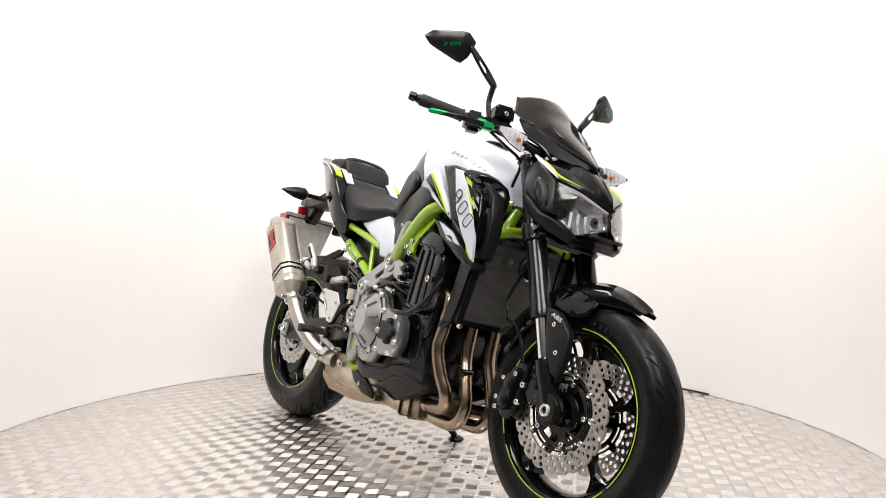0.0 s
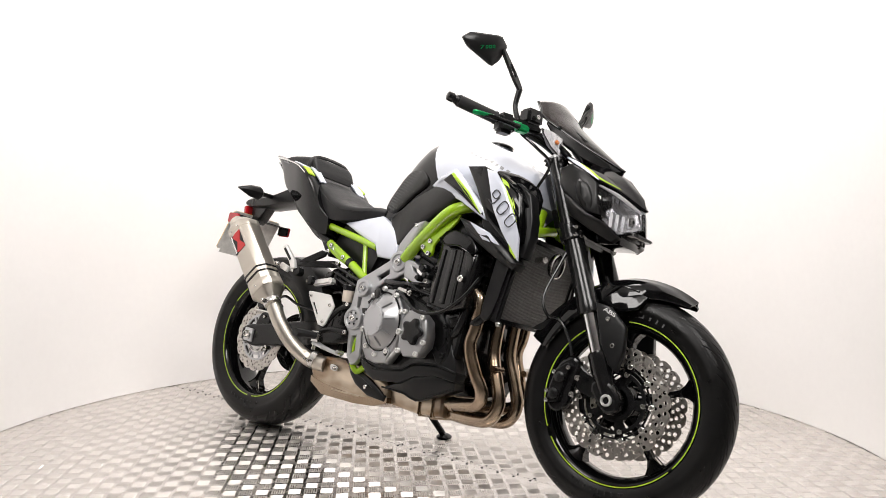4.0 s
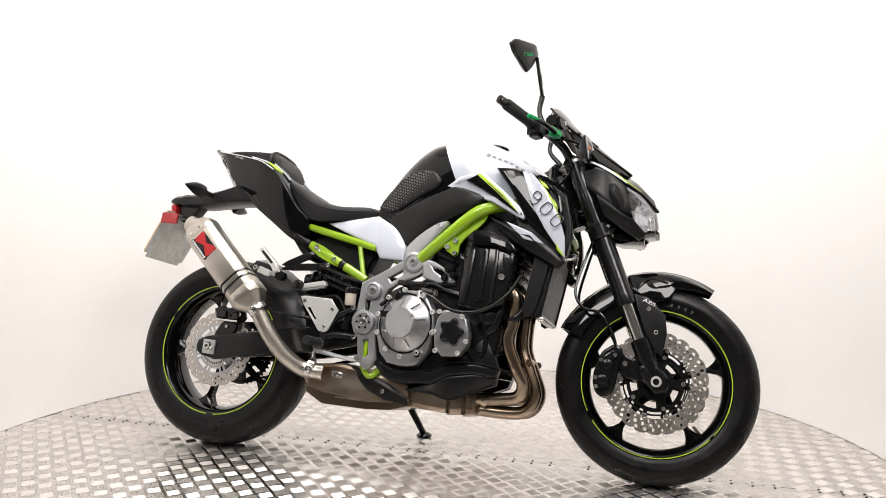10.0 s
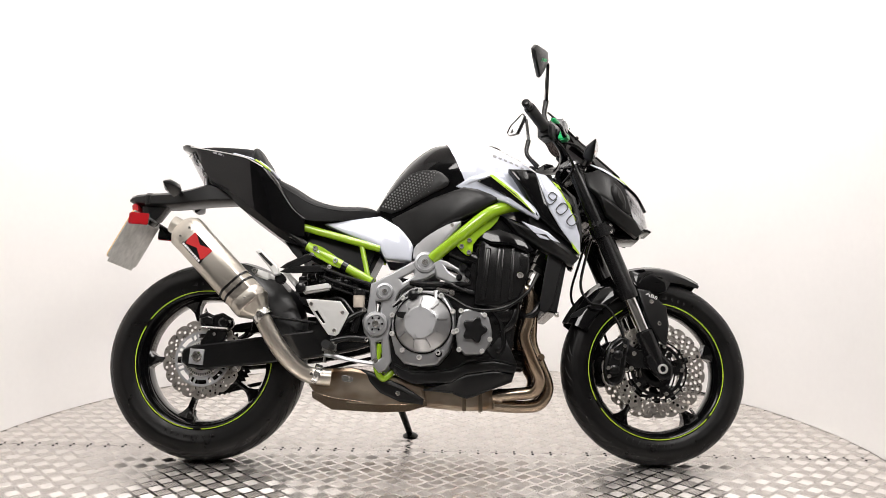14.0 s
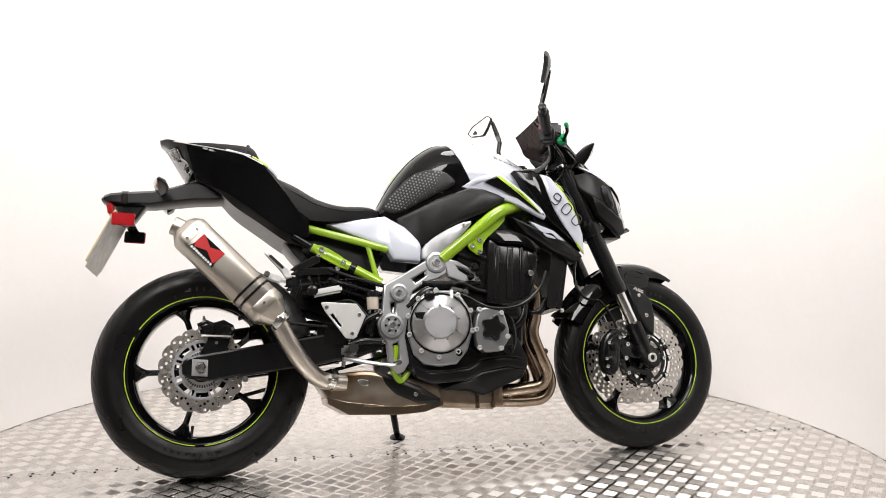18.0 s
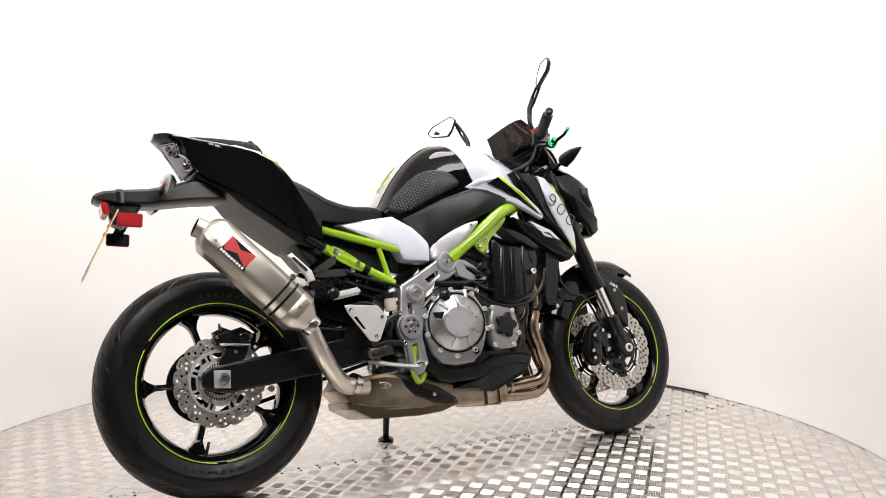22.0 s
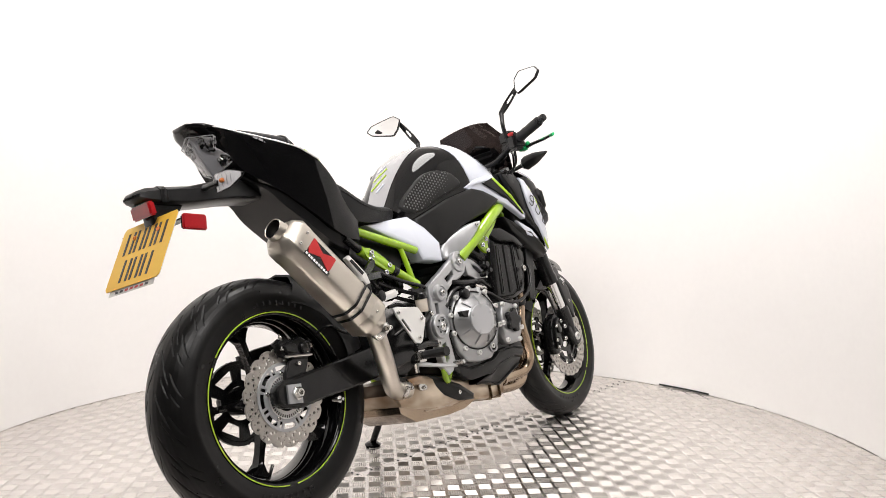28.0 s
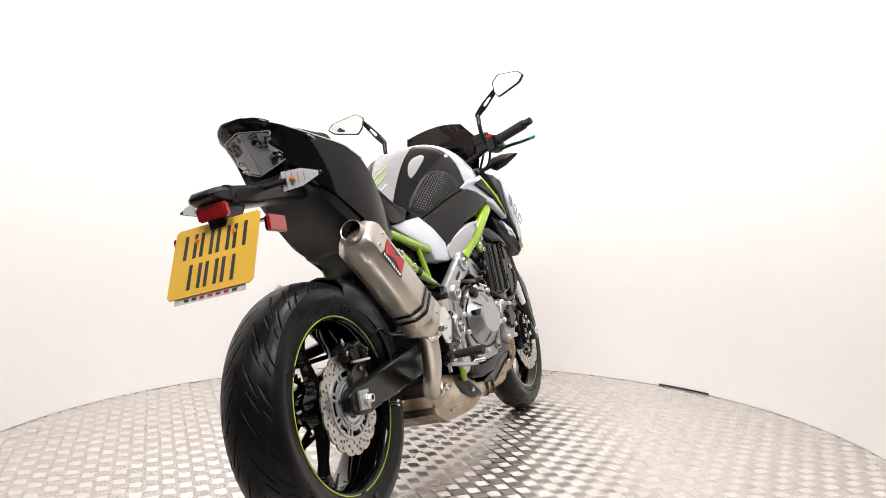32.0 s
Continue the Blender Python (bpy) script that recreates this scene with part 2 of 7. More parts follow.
def panel(name, pts, depth, material, parent, bulge=0.004, edge=0.008, label="", twin=False, round_n=1):
    """A body panel on the right flank from points (x, z, y); its edge turns in by depth, its middle swells by bulge."""
    pts = rounded([tuple(p) for p in pts], round_n) if round_n else pts
    for s in ((1, -1) if twin else (1,)):
        bm = bmesh.new()
        i1 = inset(pts, edge * 0.35)
        i2 = inset(pts, edge)
        i3 = inset(pts, edge * 2.6)
        base = [Vector((p[0], p[2] + depth, p[1])) for p in pts]
        rim = [Vector((p[0], p[2] + edge * 0.5, p[1])) for p in pts]
        r1 = [Vector((q.x, p[2] + edge * 0.12, q.y)) for p, q in zip(pts, i1)]
        r2 = [Vector((q.x, p[2] - bulge * 0.4, q.y)) for p, q in zip(pts, i2)]
        r3 = [Vector((q.x, p[2] - bulge, q.y)) for p, q in zip(pts, i3)]
        vs = rings(bm, [base, rim, r1, r2, r3], False)
        bm.faces.new(vs[-1])
        bm.faces.new(vs[0][::-1])
        bmesh.ops.triangulate(bm, faces=[f for f in bm.faces if len(f.verts) > 4])
        if s < 0:
            bmesh.ops.scale(bm, vec=(1, -1, 1), verts=bm.verts[:])
        part(name, bm, material, parent, label, 50)


def bolt(where, parent, r=0.006, h=0.006, axis=(0, -1, 0), material=None, name="bolt", label=""):
    """A socket-head bolt."""
    bm = lathe([(0, r), (h * 0.8, r), (h, r * 0.85), (h, r * 0.5), (h * 0.4, r * 0.45), (h * 0.4, 0)], where, axis, 10)
    return part(name, bm, material or STEEL, parent, label)


def bars(count, width, height, gap, thick):
    """Outlines of plain upright bars that stand for lettering, centred."""
    total = count * width + (count - 1) * gap
    out = []
    for i in range(count):
        x0 = -total / 2 + i * (width + gap)
        out.append([(x0, -height / 2), (x0 + width, -height / 2), (x0 + width, height / 2), (x0, height / 2)])
    return out


def lettering(text, height, thick, outline=0.0):
    """Writing in the built-in font, as a mesh in its own plane."""
    cu = bpy.data.curves.new("tmp", "FONT")
    cu.body, cu.size, cu.extrude, cu.align_x, cu.align_y = text, height, thick / 2, "CENTER", "CENTER"
    if outline:
        cu.fill_mode, cu.bevel_depth, cu.bevel_resolution, cu.extrude = "NONE", outline, 1, 0.0
    ob = bpy.data.objects.new("tmp", cu)
    me = bpy.data.meshes.new_from_object(ob)
    bpy.data.objects.remove(ob)
    bpy.data.curves.remove(cu)
    return me


# ---- the studio: round white wall with a gap for the camera, ceiling, hall outside ----
def round_wall():
    bm = bmesh.new()
    n, gap = 150, radians(62)
    a0, a1 = -math.pi / 2 + gap, 1.5 * math.pi - gap
    prof = [(0.0, 0.0), (0.0, 2.7), (0.05, 2.7), (0.05, 0.0)]
    loops = []
    for i in range(n + 1):
        a = a0 + (a1 - a0) * i / n
        loops.append([ROOM + Vector(((R_WALL + d) * math.cos(a), (R_WALL + d) * math.sin(a), 0.0022 + z)) for d, z in prof])
    rings(bm, loops)
    return tagged(part("wall_round", bm, WALL), "smooth white curved studio wall round the turntable", "wall", kind="structure")


round_wall()
tagged(part("ceiling", box((6.4, 6.4, 0.1), pose(0, -0.8, 2.76), 0), WALL), "plain white studio ceiling", "ceiling", kind="structure")
tagged(part("floor", box((6.4, 6.4, 0.1), pose(0, -0.8, -0.08), 0), CONCRETE), "grey concrete hall floor below the turntable", "floor", kind="structure")
for nm, sz, at in (("wall_south", (6.4, 0.1, 2.8), (0, -4.0, 1.35)), ("wall_north", (6.4, 0.1, 2.8), (0, 2.4, 1.35)),
                   ("wall_east", (0.1, 6.3, 2.8), (3.25, -0.8, 1.35)), ("wall_west", (0.1, 6.3, 2.8), (-3.25, -0.8, 1.35))):
    tagged(part(nm, box(sz, pose(*at), 0), OUTSIDE), "plain grey hall wall outside the studio", "wall", kind="structure")


def wall_slot():
    """The dark slot at the foot of the wall."""
    bm = bmesh.new()
    a0, a1 = math.atan2(1.018 + 0.017, 1.098 + 0.015), math.atan2(0.825 + 0.017, 1.268 + 0.015)
    loops = []
    for i in range(13):
        a = a0 + (a1 - a0) * i / 12
        loops.append([ROOM + Vector(((R_WALL + d) * math.cos(a), (R_WALL + d) * math.sin(a), z)) for d, z in ((-0.004, 0.004), (-0.004, 0.0105), (0.003, 0.0105), (0.003, 0.004))])
    rings(bm, loops)
    tagged(part("floor_gap_strip", bm, SEAM), "dark gap strip at the foot of the wall", "gap strip", kind="structure")


wall_slot()


# ---- the turntable with its tread plate ----
turntable = new("turntable")
tagged(turntable, "round turntable of worn aluminium tread plate", "turntable")
R_DISC = 1.70
SEAM_Y = 0.015      # where the two sheets meet


def half_disc(sign):
    n = 72
    pts = [(R_DISC * math.cos(math.pi * i / n), sign * (0.0012 + R_DISC * math.sin(math.pi * i / n)) + SEAM_Y) for i in range(n + 1)]
    me = flat([pts], 0.012, 0.0, Matrix.Translation((0, 0, -0.006)))
    link("sheet", me, ALU, turntable)


half_disc(1)
half_disc(-1)
part("base_plate", lathe([(-0.028, R_DISC), (-0.0125, R_DISC)], (0, 0, 0), "z", 96), SEAM, turntable)


def tread():
    """Raised bars in groups of six, the groups turned crosswise in a chequer that runs slantwise over the sheets."""
    pitch, n = 0.0455, 40
    q = math.sqrt(0.5)
    verts, faces = [], []
    for i in range(-n, n):
        for j in range(-n, n):
            cx, cy = (i + 0.5) * pitch, (j + 0.5) * pitch
            if math.hypot(cx, cy) > R_DISC - 0.03 or abs(q * (cx + cy) - SEAM_Y) < 0.016:
                continue
            across = (i + j) % 2
            for k in range(6):
                o = (k - 2.5) * 0.0066
                half, w, h = 0.0185, 0.0024, 0.0013
                b = len(verts)
                for u, v, z in ((-half, 0, 0), (-half * 0.85, -w, 0), (half * 0.85, -w, 0), (half, 0, 0), (half * 0.85, w, 0), (-half * 0.85, w, 0),
                                (-half * 0.88, 0, h), (half * 0.88, 0, h)):
                    x, y = (u, v + o) if across else (v + o, u)
                    x, y = cx + x, cy + y
                    verts.append((q * (x - y), q * (x + y), z))
                for f in ((0, 1, 6), (1, 2, 7, 6), (2, 3, 7), (3, 4, 7), (4, 5, 6, 7), (5, 0, 6)):
                    faces.append(tuple(b + q_ for q_ in (f if across else f[::-1])))
    me = bpy.data.meshes.new("tread_bar")
    me.from_pydata(verts, [], faces)
    ob = link("tread_bar", me, ALU_BAR, turntable, "raised tread bars in chequered groups", 20)
    tagged(ob, kind="stuff")


tread()
me_screw = None
for k in range(-26, 27):
    for y in (SEAM_Y - 0.012, SEAM_Y + 0.012):
        x = k * 0.06 - 0.055
        if abs(x) < 1.5 and (k * 7 + (y > 0) * 3) % 11 != 0:
            if me_screw is None:
                s = part("screw", lathe([(0, 0.0042), (0.0012, 0.0042), (0.0018, 0.003), (0.0018, 0)], (0, 0, 0), "z", 8), SATIN, turntable)
                me_screw = s.data
            else:
                s = new("screw", me_screw)
                s.parent = turntable
            s.location = (x, y, 0)


# ---- the motorcycle: x forward, y to its left, z up from the tyres' line ----
bike = new("motorcycle")
tagged(bike, "white, black and lime green naked motorcycle leaning on its side stand", "motorcycle")

RC, FC = (-0.722, 0, 0.3115), (0.716, 0, 0.299)      # wheel centres


def groove(a, y, half, count):
    """How deep a slanted sipe cuts the tread at an angle and a place across it."""
    s = abs(y) / half
    u = (a * count / (2 * math.pi) + (0.5 if y > 0 else 0.0)) % 1.0
    cut = 0.0
    for at, lean, lo, hi, w in ((0.15, 1.7, 0.06, 0.60, 0.040), (0.55, 1.5, 0.26, 0.62, 0.036), (0.80, 1.8, 0.58, 0.94, 0.042), (0.30, 1.6, 0.66, 0.90, 0.034)):
        if lo < s < hi:
            d = abs((u - at - lean * s + 0.5) % 1.0 - 0.5)
            w = w * min(1.0, (hi - s) * 8, (s - lo) * 8 + 0.2)
            if d < w:
                cut = max(cut, 0.0046 * min(1.0, (w - d) / w * 2.2))
    return cut


def tyre_mesh(prof, half, count, seg=1100):
    """A turned tyre whose tread is cut by sipes."""
    fine = []
    for (y0, r0), (y1, r1) in zip(prof, prof[1:] + prof[:1]):
        n = 8 if abs(y0) < half * 0.97 and abs(y1) < half * 0.97 and min(r0, r1) > prof[0][1] + 0.03 else 1
        for k in range(n):
            fine.append((y0 + (y1 - y0) * k / n, r0 + (r1 - r0) * k / n))
    rim_r = prof[0][1]
    verts, faces = [], []
    m = len(fine)
    for i in range(seg):
        a = 2 * math.pi * i / seg
        ca, sa_ = math.cos(a), math.sin(a)
        for y, r in fine:
            if r > rim_r + 0.045:
                r -= groove(a, y, half, count)
            verts.append((r * ca, y, r * sa_))
    for i in range(seg):
        j = (i + 1) % seg
        for k in range(m):
            q = (k + 1) % m
            faces.append((i * m + k, i * m + q, j * m + q, j * m + k))
    me = bpy.data.meshes.new("tyre")
    me.from_pydata(verts, [], faces)
    return me


def wheel(name, c, r_tyre, half, r_rim, rim_half, spokes, arcs, tread_count, valve):
    """A cast five-spoke wheel with its tyre, rim and lime rim tape."""
    w = new(name)
    w.parent, w.location = bike, c
    rb = r_rim - 0.004
    prof = [(-rim_half + 0.006, rb), (-rim_half - 0.002, rb + 0.008), (-half * 0.92, rb + (r_tyre - rb) * 0.26), (-half * 0.985, rb + (r_tyre - rb) * 0.38),
            (-half, rb + (r_tyre - rb) * 0.45), (-half * 0.985, rb + (r_tyre - rb) * 0.51)]
    for k in range(1, 16):
        a = math.pi * k / 16
        y = -half * 0.97 * math.cos(a)
        prof.append((y, r_tyre - (r_tyre - rb) * 0.46 * (1 - math.sin(a))))
    prof += [(-y, r) for y, r in prof[:6][::-1]]
    link("tyre", tyre_mesh(prof, half, tread_count), RUBBER, w, "black road tyre with slanted sipes", 50)
    # sidewall lettering as plain bars
    for s in (-1, 1):
        for a0 in (radians(-115), radians(65)):
            bm = bmesh.new()
            for k in range(8):
                a = a0 + k * 0.085
                for d0, d1 in ((0, 0.022),):
                    rr = rb + (r_tyre - rb) * 0.30
                    yy = s * (half * 0.945)
                    m = Matrix.Rotation(-a, 4, "Y") @ Matrix.Translation((rr, yy, 0)) @ Matrix.Rotation(s * radians(-9), 4, "Z")
                    box((0.017, 0.0016, 0.005), m, 0, bm)
                    if k % 2:
                        m2 = Matrix.Rotation(-a - 0.03, 4, "Y") @ Matrix.Translation((rr + (0.006 if k % 4 == 1 else -0.006), yy, 0)) @ Matrix.Rotation(s * radians(-9), 4, "Z")
                        box((0.004, 0.0016, 0.012), m2, 0, bm)
            part("sidewall_mark", bm, GREYPLASTIC, w)
    # rim barrel
    d = r_rim
    prof = [(-rim_half, d + 0.004), (-rim_half - 0.001, d - 0.002), (-rim_half + 0.003, d - 0.010), (-rim_half * 0.80, d - 0.016), (-rim_half * 0.45, d - 0.026), (rim_half * 0.45, d - 0.026),
            (rim_half * 0.80, d - 0.016), (rim_half - 0.003, d - 0.010), (rim_half + 0.001, d - 0.002), (rim_half, d + 0.004),
            (rim_half * 0.7, d - 0.006), (rim_half * 0.4, d - 0.018), (-rim_half * 0.4, d - 0.018), (-rim_half * 0.7, d - 0.006)]
    part("rim", lathe(prof, (0, 0, 0), "y", 96, closed=True), GLOSS, w, "gloss black cast rim")
    hub = lathe([(-rim_half * 0.75, 0.018), (-rim_half * 0.75, 0.042), (-0.02, 0.050), (0.02, 0.050), (rim_half * 0.75, 0.042), (rim_half * 0.75, 0.018)], (0, 0, 0), "y", 32)
    part("hub", hub, GLOSS, w)
    for k in range(5):
        a = radians(spokes + 72 * k)
        loops = []
        for r, hw, hy in ((0.040, 0.020, 0.026), (0.07, 0.012, 0.020), (0.13, 0.0080, 0.016), (d - 0.058, 0.0085, 0.019), (d - 0.040, 0.017, 0.026), (d - 0.030, 0.026, 0.030), (d - 0.021, 0.040, 0.034)):
            loops.append([Vector((r, -hy * 0.7, -hw)), Vector((r, -hy, 0)), Vector((r, -hy * 0.7, hw)), Vector((r, hy * 0.7, hw)), Vector((r, hy, 0)), Vector((r, hy * 0.7, -hw))])
        bm = bmesh.new()
        rings(bm, loops)
        bmesh.ops.transform(bm, matrix=Matrix.Rotation(-a, 4, "Y"), verts=bm.verts[:])
        part("spoke", bm, GLOSS, w, sharp=50)
    for s in (-1, 1):
        for a0, a1, dr in arcs:
            n = 40
            loops = []
            for i in range(n + 1):
                a = radians(a0 + (a1 - a0) * i / n)
                ring = []
                for r, y in ((d - 0.0034 + dr, rim_half + 0.0004), (d - 0.0034 + dr, rim_half + 0.0016), (d - 0.0006 + dr, rim_half + 0.0016), (d - 0.0006 + dr, rim_half + 0.0004)):
                    ring.append(Vector((r * math.cos(a), s * y, r * math.sin(a))))
                loops.append(ring)
            bm = bmesh.new()
            rings(bm, loops)
            part("rim_tape", bm, TAPE, w, "lime green rim tape")
    a = radians(valve)
    part("valve", tube([((d - 0.022) * math.cos(a), -0.012, (d - 0.022) * math.sin(a)), ((d - 0.055) * math.cos(a), -0.028, (d - 0.055) * math.sin(a))], 0.0045, 8), STEEL, w)
    return w


rear = wheel("rear_wheel", RC, 0.3165, 0.080, 0.2185, 0.070, -108, ((30, 145, 0.001), (152, 265, 0), (272, 366, 0)), 20, -100)
front = wheel("front_wheel", FC, 0.2955, 0.054, 0.2165, 0.046, 18, ((-40, 89, 0), (118, 206, 0), (214, 316, 0)), 22, -47)


def wavy_disc(r0, r1, petals, holes, slots=(), thick=0.005):
    """A petal brake disc: wavy rim, drilled holes, slots."""
    out = []
    n = petals * 8
    for k in range(n):
        a = 2 * math.pi * k / n
        w = abs(math.sin(petals * a / 2))
        out.append(((r1 - 0.007 * (1 - w) ** 2) * math.cos(a), (r1 - 0.007 * (1 - w) ** 2) * math.sin(a)))
    loops = [out, circle(0, 0, r0, 60)]
    for r, count, hr, ph in holes:
        for k in range(count):
            a = 2 * math.pi * (k + ph) / count
            loops.append(circle(r * math.cos(a), r * math.sin(a), hr, 8))
    for r, count, lo, wi, ph in slots:
        for k in range(count):
            a = 2 * math.pi * (k + ph) / count
            q = []
            for u, v in ((-lo, -wi), (lo, -wi), (lo, wi), (-lo, wi)):
                q.append(((r + u) * math.cos(a) - v * math.sin(a), (r + u) * math.sin(a) + v * math.cos(a)))
            loops.append(q)
    return loops


def ring_slots(r0, r1, count, share, phase=0.0):
    """Openings between two radii, evenly round a carrier."""
    out = []
    for k in range(count):
        a0 = 2 * math.pi * (k + phase) / count
        h = math.pi / count * share
        arc = [a0 - h + 2 * h * i / 5 for i in range(6)]
        out.append([(r0 * math.cos(a), r0 * math.sin(a)) for a in arc] + [(r1 * math.cos(a), r1 * math.sin(a)) for a in arc[::-1]])
    return out


for s in (-1, 1):
    loops = wavy_disc(0.103, 0.149, 22, ((0.1105, 33, 0.0048, 0.0), (0.1230, 33, 0.0056, 0.35), (0.1360, 33, 0.0056, 0.7)))
    d = link("brake_disc", flat(loops, 0.005, 0.0004, Matrix.Translation((0, s * 0.066, 0)) @ SIDE), DISC, front, "drilled petal brake disc")
    spider = [[((0.0945 + 0.012 * (math.cos(10 * a) > 0.62)) * math.cos(a), (0.0945 + 0.012 * (math.cos(10 * a) > 0.62)) * math.sin(a)) for a in (2 * math.pi * k / 160 for k in range(160))], circle(0, 0, 0.036, 32)]
    spider += ring_slots(0.083, 0.0905, 10, 0.80, 0.5) + ring_slots(0.052, 0.073, 5, 0.66, 0.5)
    link("disc_carrier", flat(spider, 0.006, 0.0006, Matrix.Translation((0, s * 0.060, 0)) @ SIDE), SATIN, d, "black disc carrier")
    for k in range(10):
        a = 2 * math.pi * k / 10
        part("rivet", lathe([(0, 0.0080), (0.006, 0.0080), (0.0075, 0.006), (0.005, 0.004), (0.005, 0)], (0.0995 * math.cos(a), s * 0.063, 0.0995 * math.sin(a)), (0, s, 0), 12), STEEL, d)
    for k in range(5):
        a = 2 * math.pi * k / 5
        bolt((0.077 * math.cos(a), s * 0.063, 0.077 * math.sin(a)), d, 0.0075, 0.007, (0, s, 0))
    # ABS tone ring
    tone = [circle(0, 0, 0.050, 48), circle(0, 0, 0.036, 48)]
    for k in range(36):
        a = 2 * math.pi * k / 36
        tone.append([(r * math.cos(a + t), r * math.sin(a + t)) for r, t in ((0.040, -0.045), (0.040, 0.045), (0.047, 0.04), (0.047, -0.04))])
    link("tone_ring", flat(tone, 0.002, 0, Matrix.Translation((0, s * 0.055, 0)) @ SIDE), DISC, front)

loops = wavy_disc(0.083, 0.125, 18, ((0.0925, 18, 0.0036, 0.0), (0.1035, 18, 0.0042, 0.35), (0.1145, 18, 0.0042, 0.7), (0.098, 9, 0.0042, 0.85)))
rd = link("brake_disc", flat(loops, 0.005, 0.0004, Matrix.Translation((0, -0.079, 0)) @ SIDE), DISC, rear, "drilled petal rear brake disc")
arms = [circle(0, 0, 0.0865, 72), circle(0, 0, 0.03, 32)] + ring_slots(0.066, 0.079, 8, 0.62, 0.0)
for k in range(8):
    a = 2 * math.pi * (k + 0.5) / 8
    arms.append([(r * math.cos(a + t), r * math.sin(a + t)) for r, t in ((0.062, -0.07), (0.062, 0.07), (0.079, 0.05), (0.079, -0.05))])
link("disc_carrier", flat(arms, 0.004, 0.0005, Matrix.Translation((0, -0.0825, 0)) @ SIDE), FRAMESILVER, rd, "pale slotted disc carrier")
for k in range(5):
    a = 2 * math.pi * (k + 0.3) / 5
    bolt((0.0585 * math.cos(a), -0.084, 0.0585 * math.sin(a)), rd, 0.006, 0.005)
tone = [circle(0, 0, 0.0555, 60), circle(0, 0, 0.036, 48)]
for k in range(44):
    a = 2 * math.pi * k / 44
    tone.append([(r * math.cos(a + t), r * math.sin(a + t)) for r, t in ((0.0445, -0.042), (0.0445, 0.042), (0.0525, 0.040), (0.0525, -0.040))])
link("tone_ring", flat(tone, 0.002, 0, Matrix.Translation((0, -0.0875, 0)) @ SIDE), ALLOY, rear, "pale toothed sensor ring")
part("tone_ground", lathe([(-0.0848, 0.054), (-0.0856, 0.054)], (0, 0, 0), "y", 40), SATIN, rear)
# sprocket and chain on the far flank
sprocket = [[((0.108 + 0.005 * math.cos(42 * a)) * math.cos(a), (0.108 + 0.005 * math.cos(42 * a)) * math.sin(a)) for a in (2 * math.pi * k / 252 for k in range(252))], circle(0, 0, 0.045, 32)]
for k in range(6):
    a = 2 * math.pi * k / 6
    sprocket.append([(r * math.cos(a + t), r * math.sin(a + t)) for r, t in ((0.062, -0.30), (0.062, 0.30), (0.092, 0.34), (0.092, -0.34))])
link("sprocket", flat(sprocket, 0.006, 0.0006, Matrix.Translation((0, 0.105, 0)) @ SIDE), SATIN, rear, "dark rear sprocket")
chain = [(RC[0] + 0.112 * math.cos(a), RC[2] + 0.112 * math.sin(a)) for a in (radians(92 + 176 * k / 20) for k in range(21))]
chain += [(-0.14 + 0.045 * math.cos(a), 0.385 + 0.045 * math.sin(a)) for a in (radians(-90 + 180 * k / 8) for k in range(9))]
link("drive_chain", flat([chain, [tuple(p) for p in inset(chain, 0.012)]], 0.014, 0.002, Matrix.Translation((0, 0.105, 0)) @ SIDE), SATIN, bike, "dark drive chain")

# ---- swingarm, axle, hugger, rear caliper ----
arm = new("swingarm")
arm.parent = bike
sw = [(-0.78, 0.335), (-0.775, 0.29), (-0.70, 0.275), (-0.66, 0.283), (-0.506, 0.297), (-0.345, 0.319), (-0.20, 0.35), (-0.13, 0.39), (-0.13, 0.44), (-0.20, 0.455), (-0.333, 0.408), (-0.513, 0.384), (-0.692, 0.359), (-0.75, 0.352)]
side("arm_beam", rounded(sw, 1), -0.106, 0.032, SATIN, arm, 0.007)
side("arm_beam", rounded(sw, 1), 0.118, 0.032, SATIN, arm, 0.007)
part("cross_beam", box((0.10, 0.25, 0.085), pose(-0.34, 0, 0.395, 0, 8, 0), 0.02), SATIN, arm)
side("axle_block", rounded([(-0.748, 0.341), (-0.750, 0.294), (-0.706, 0.290), (-0.704, 0.338)], 0), -0.126, 0.008, FRAMESILVER, arm, 0.0015, label="bright alloy axle block")
part("axle_nut", lathe([(-0.129, 0.016), (-0.139, 0.016), (-0.141, 0.014), (-0.149, 0.011), (-0.149, 0.007), (-0.133, 0.006)], (RC[0] - 0.002, 0, RC[2] + 0.006), "y", 6), STEEL, arm)
part("axle", tube([(RC[0], -0.135, RC[2]), (RC[0], 0.14, RC[2])], 0.012), STEEL, arm)
side("chain_guard", rounded([(-0.70, 0.44), (-0.45, 0.47), (-0.22, 0.47), (-0.22, 0.44), (-0.45, 0.435), (-0.70, 0.415)], 1), 0.118, 0.02, PLASTIC, arm, 0.004)
part("paddock_bobbin", lathe([(-0.122, 0.005), (-0.143, 0.009), (-0.147, 0.009), (-0.147, 0.004), (-0.16, 0.004)], (-0.60, 0, 0.278), "y", 12), STEEL, arm)


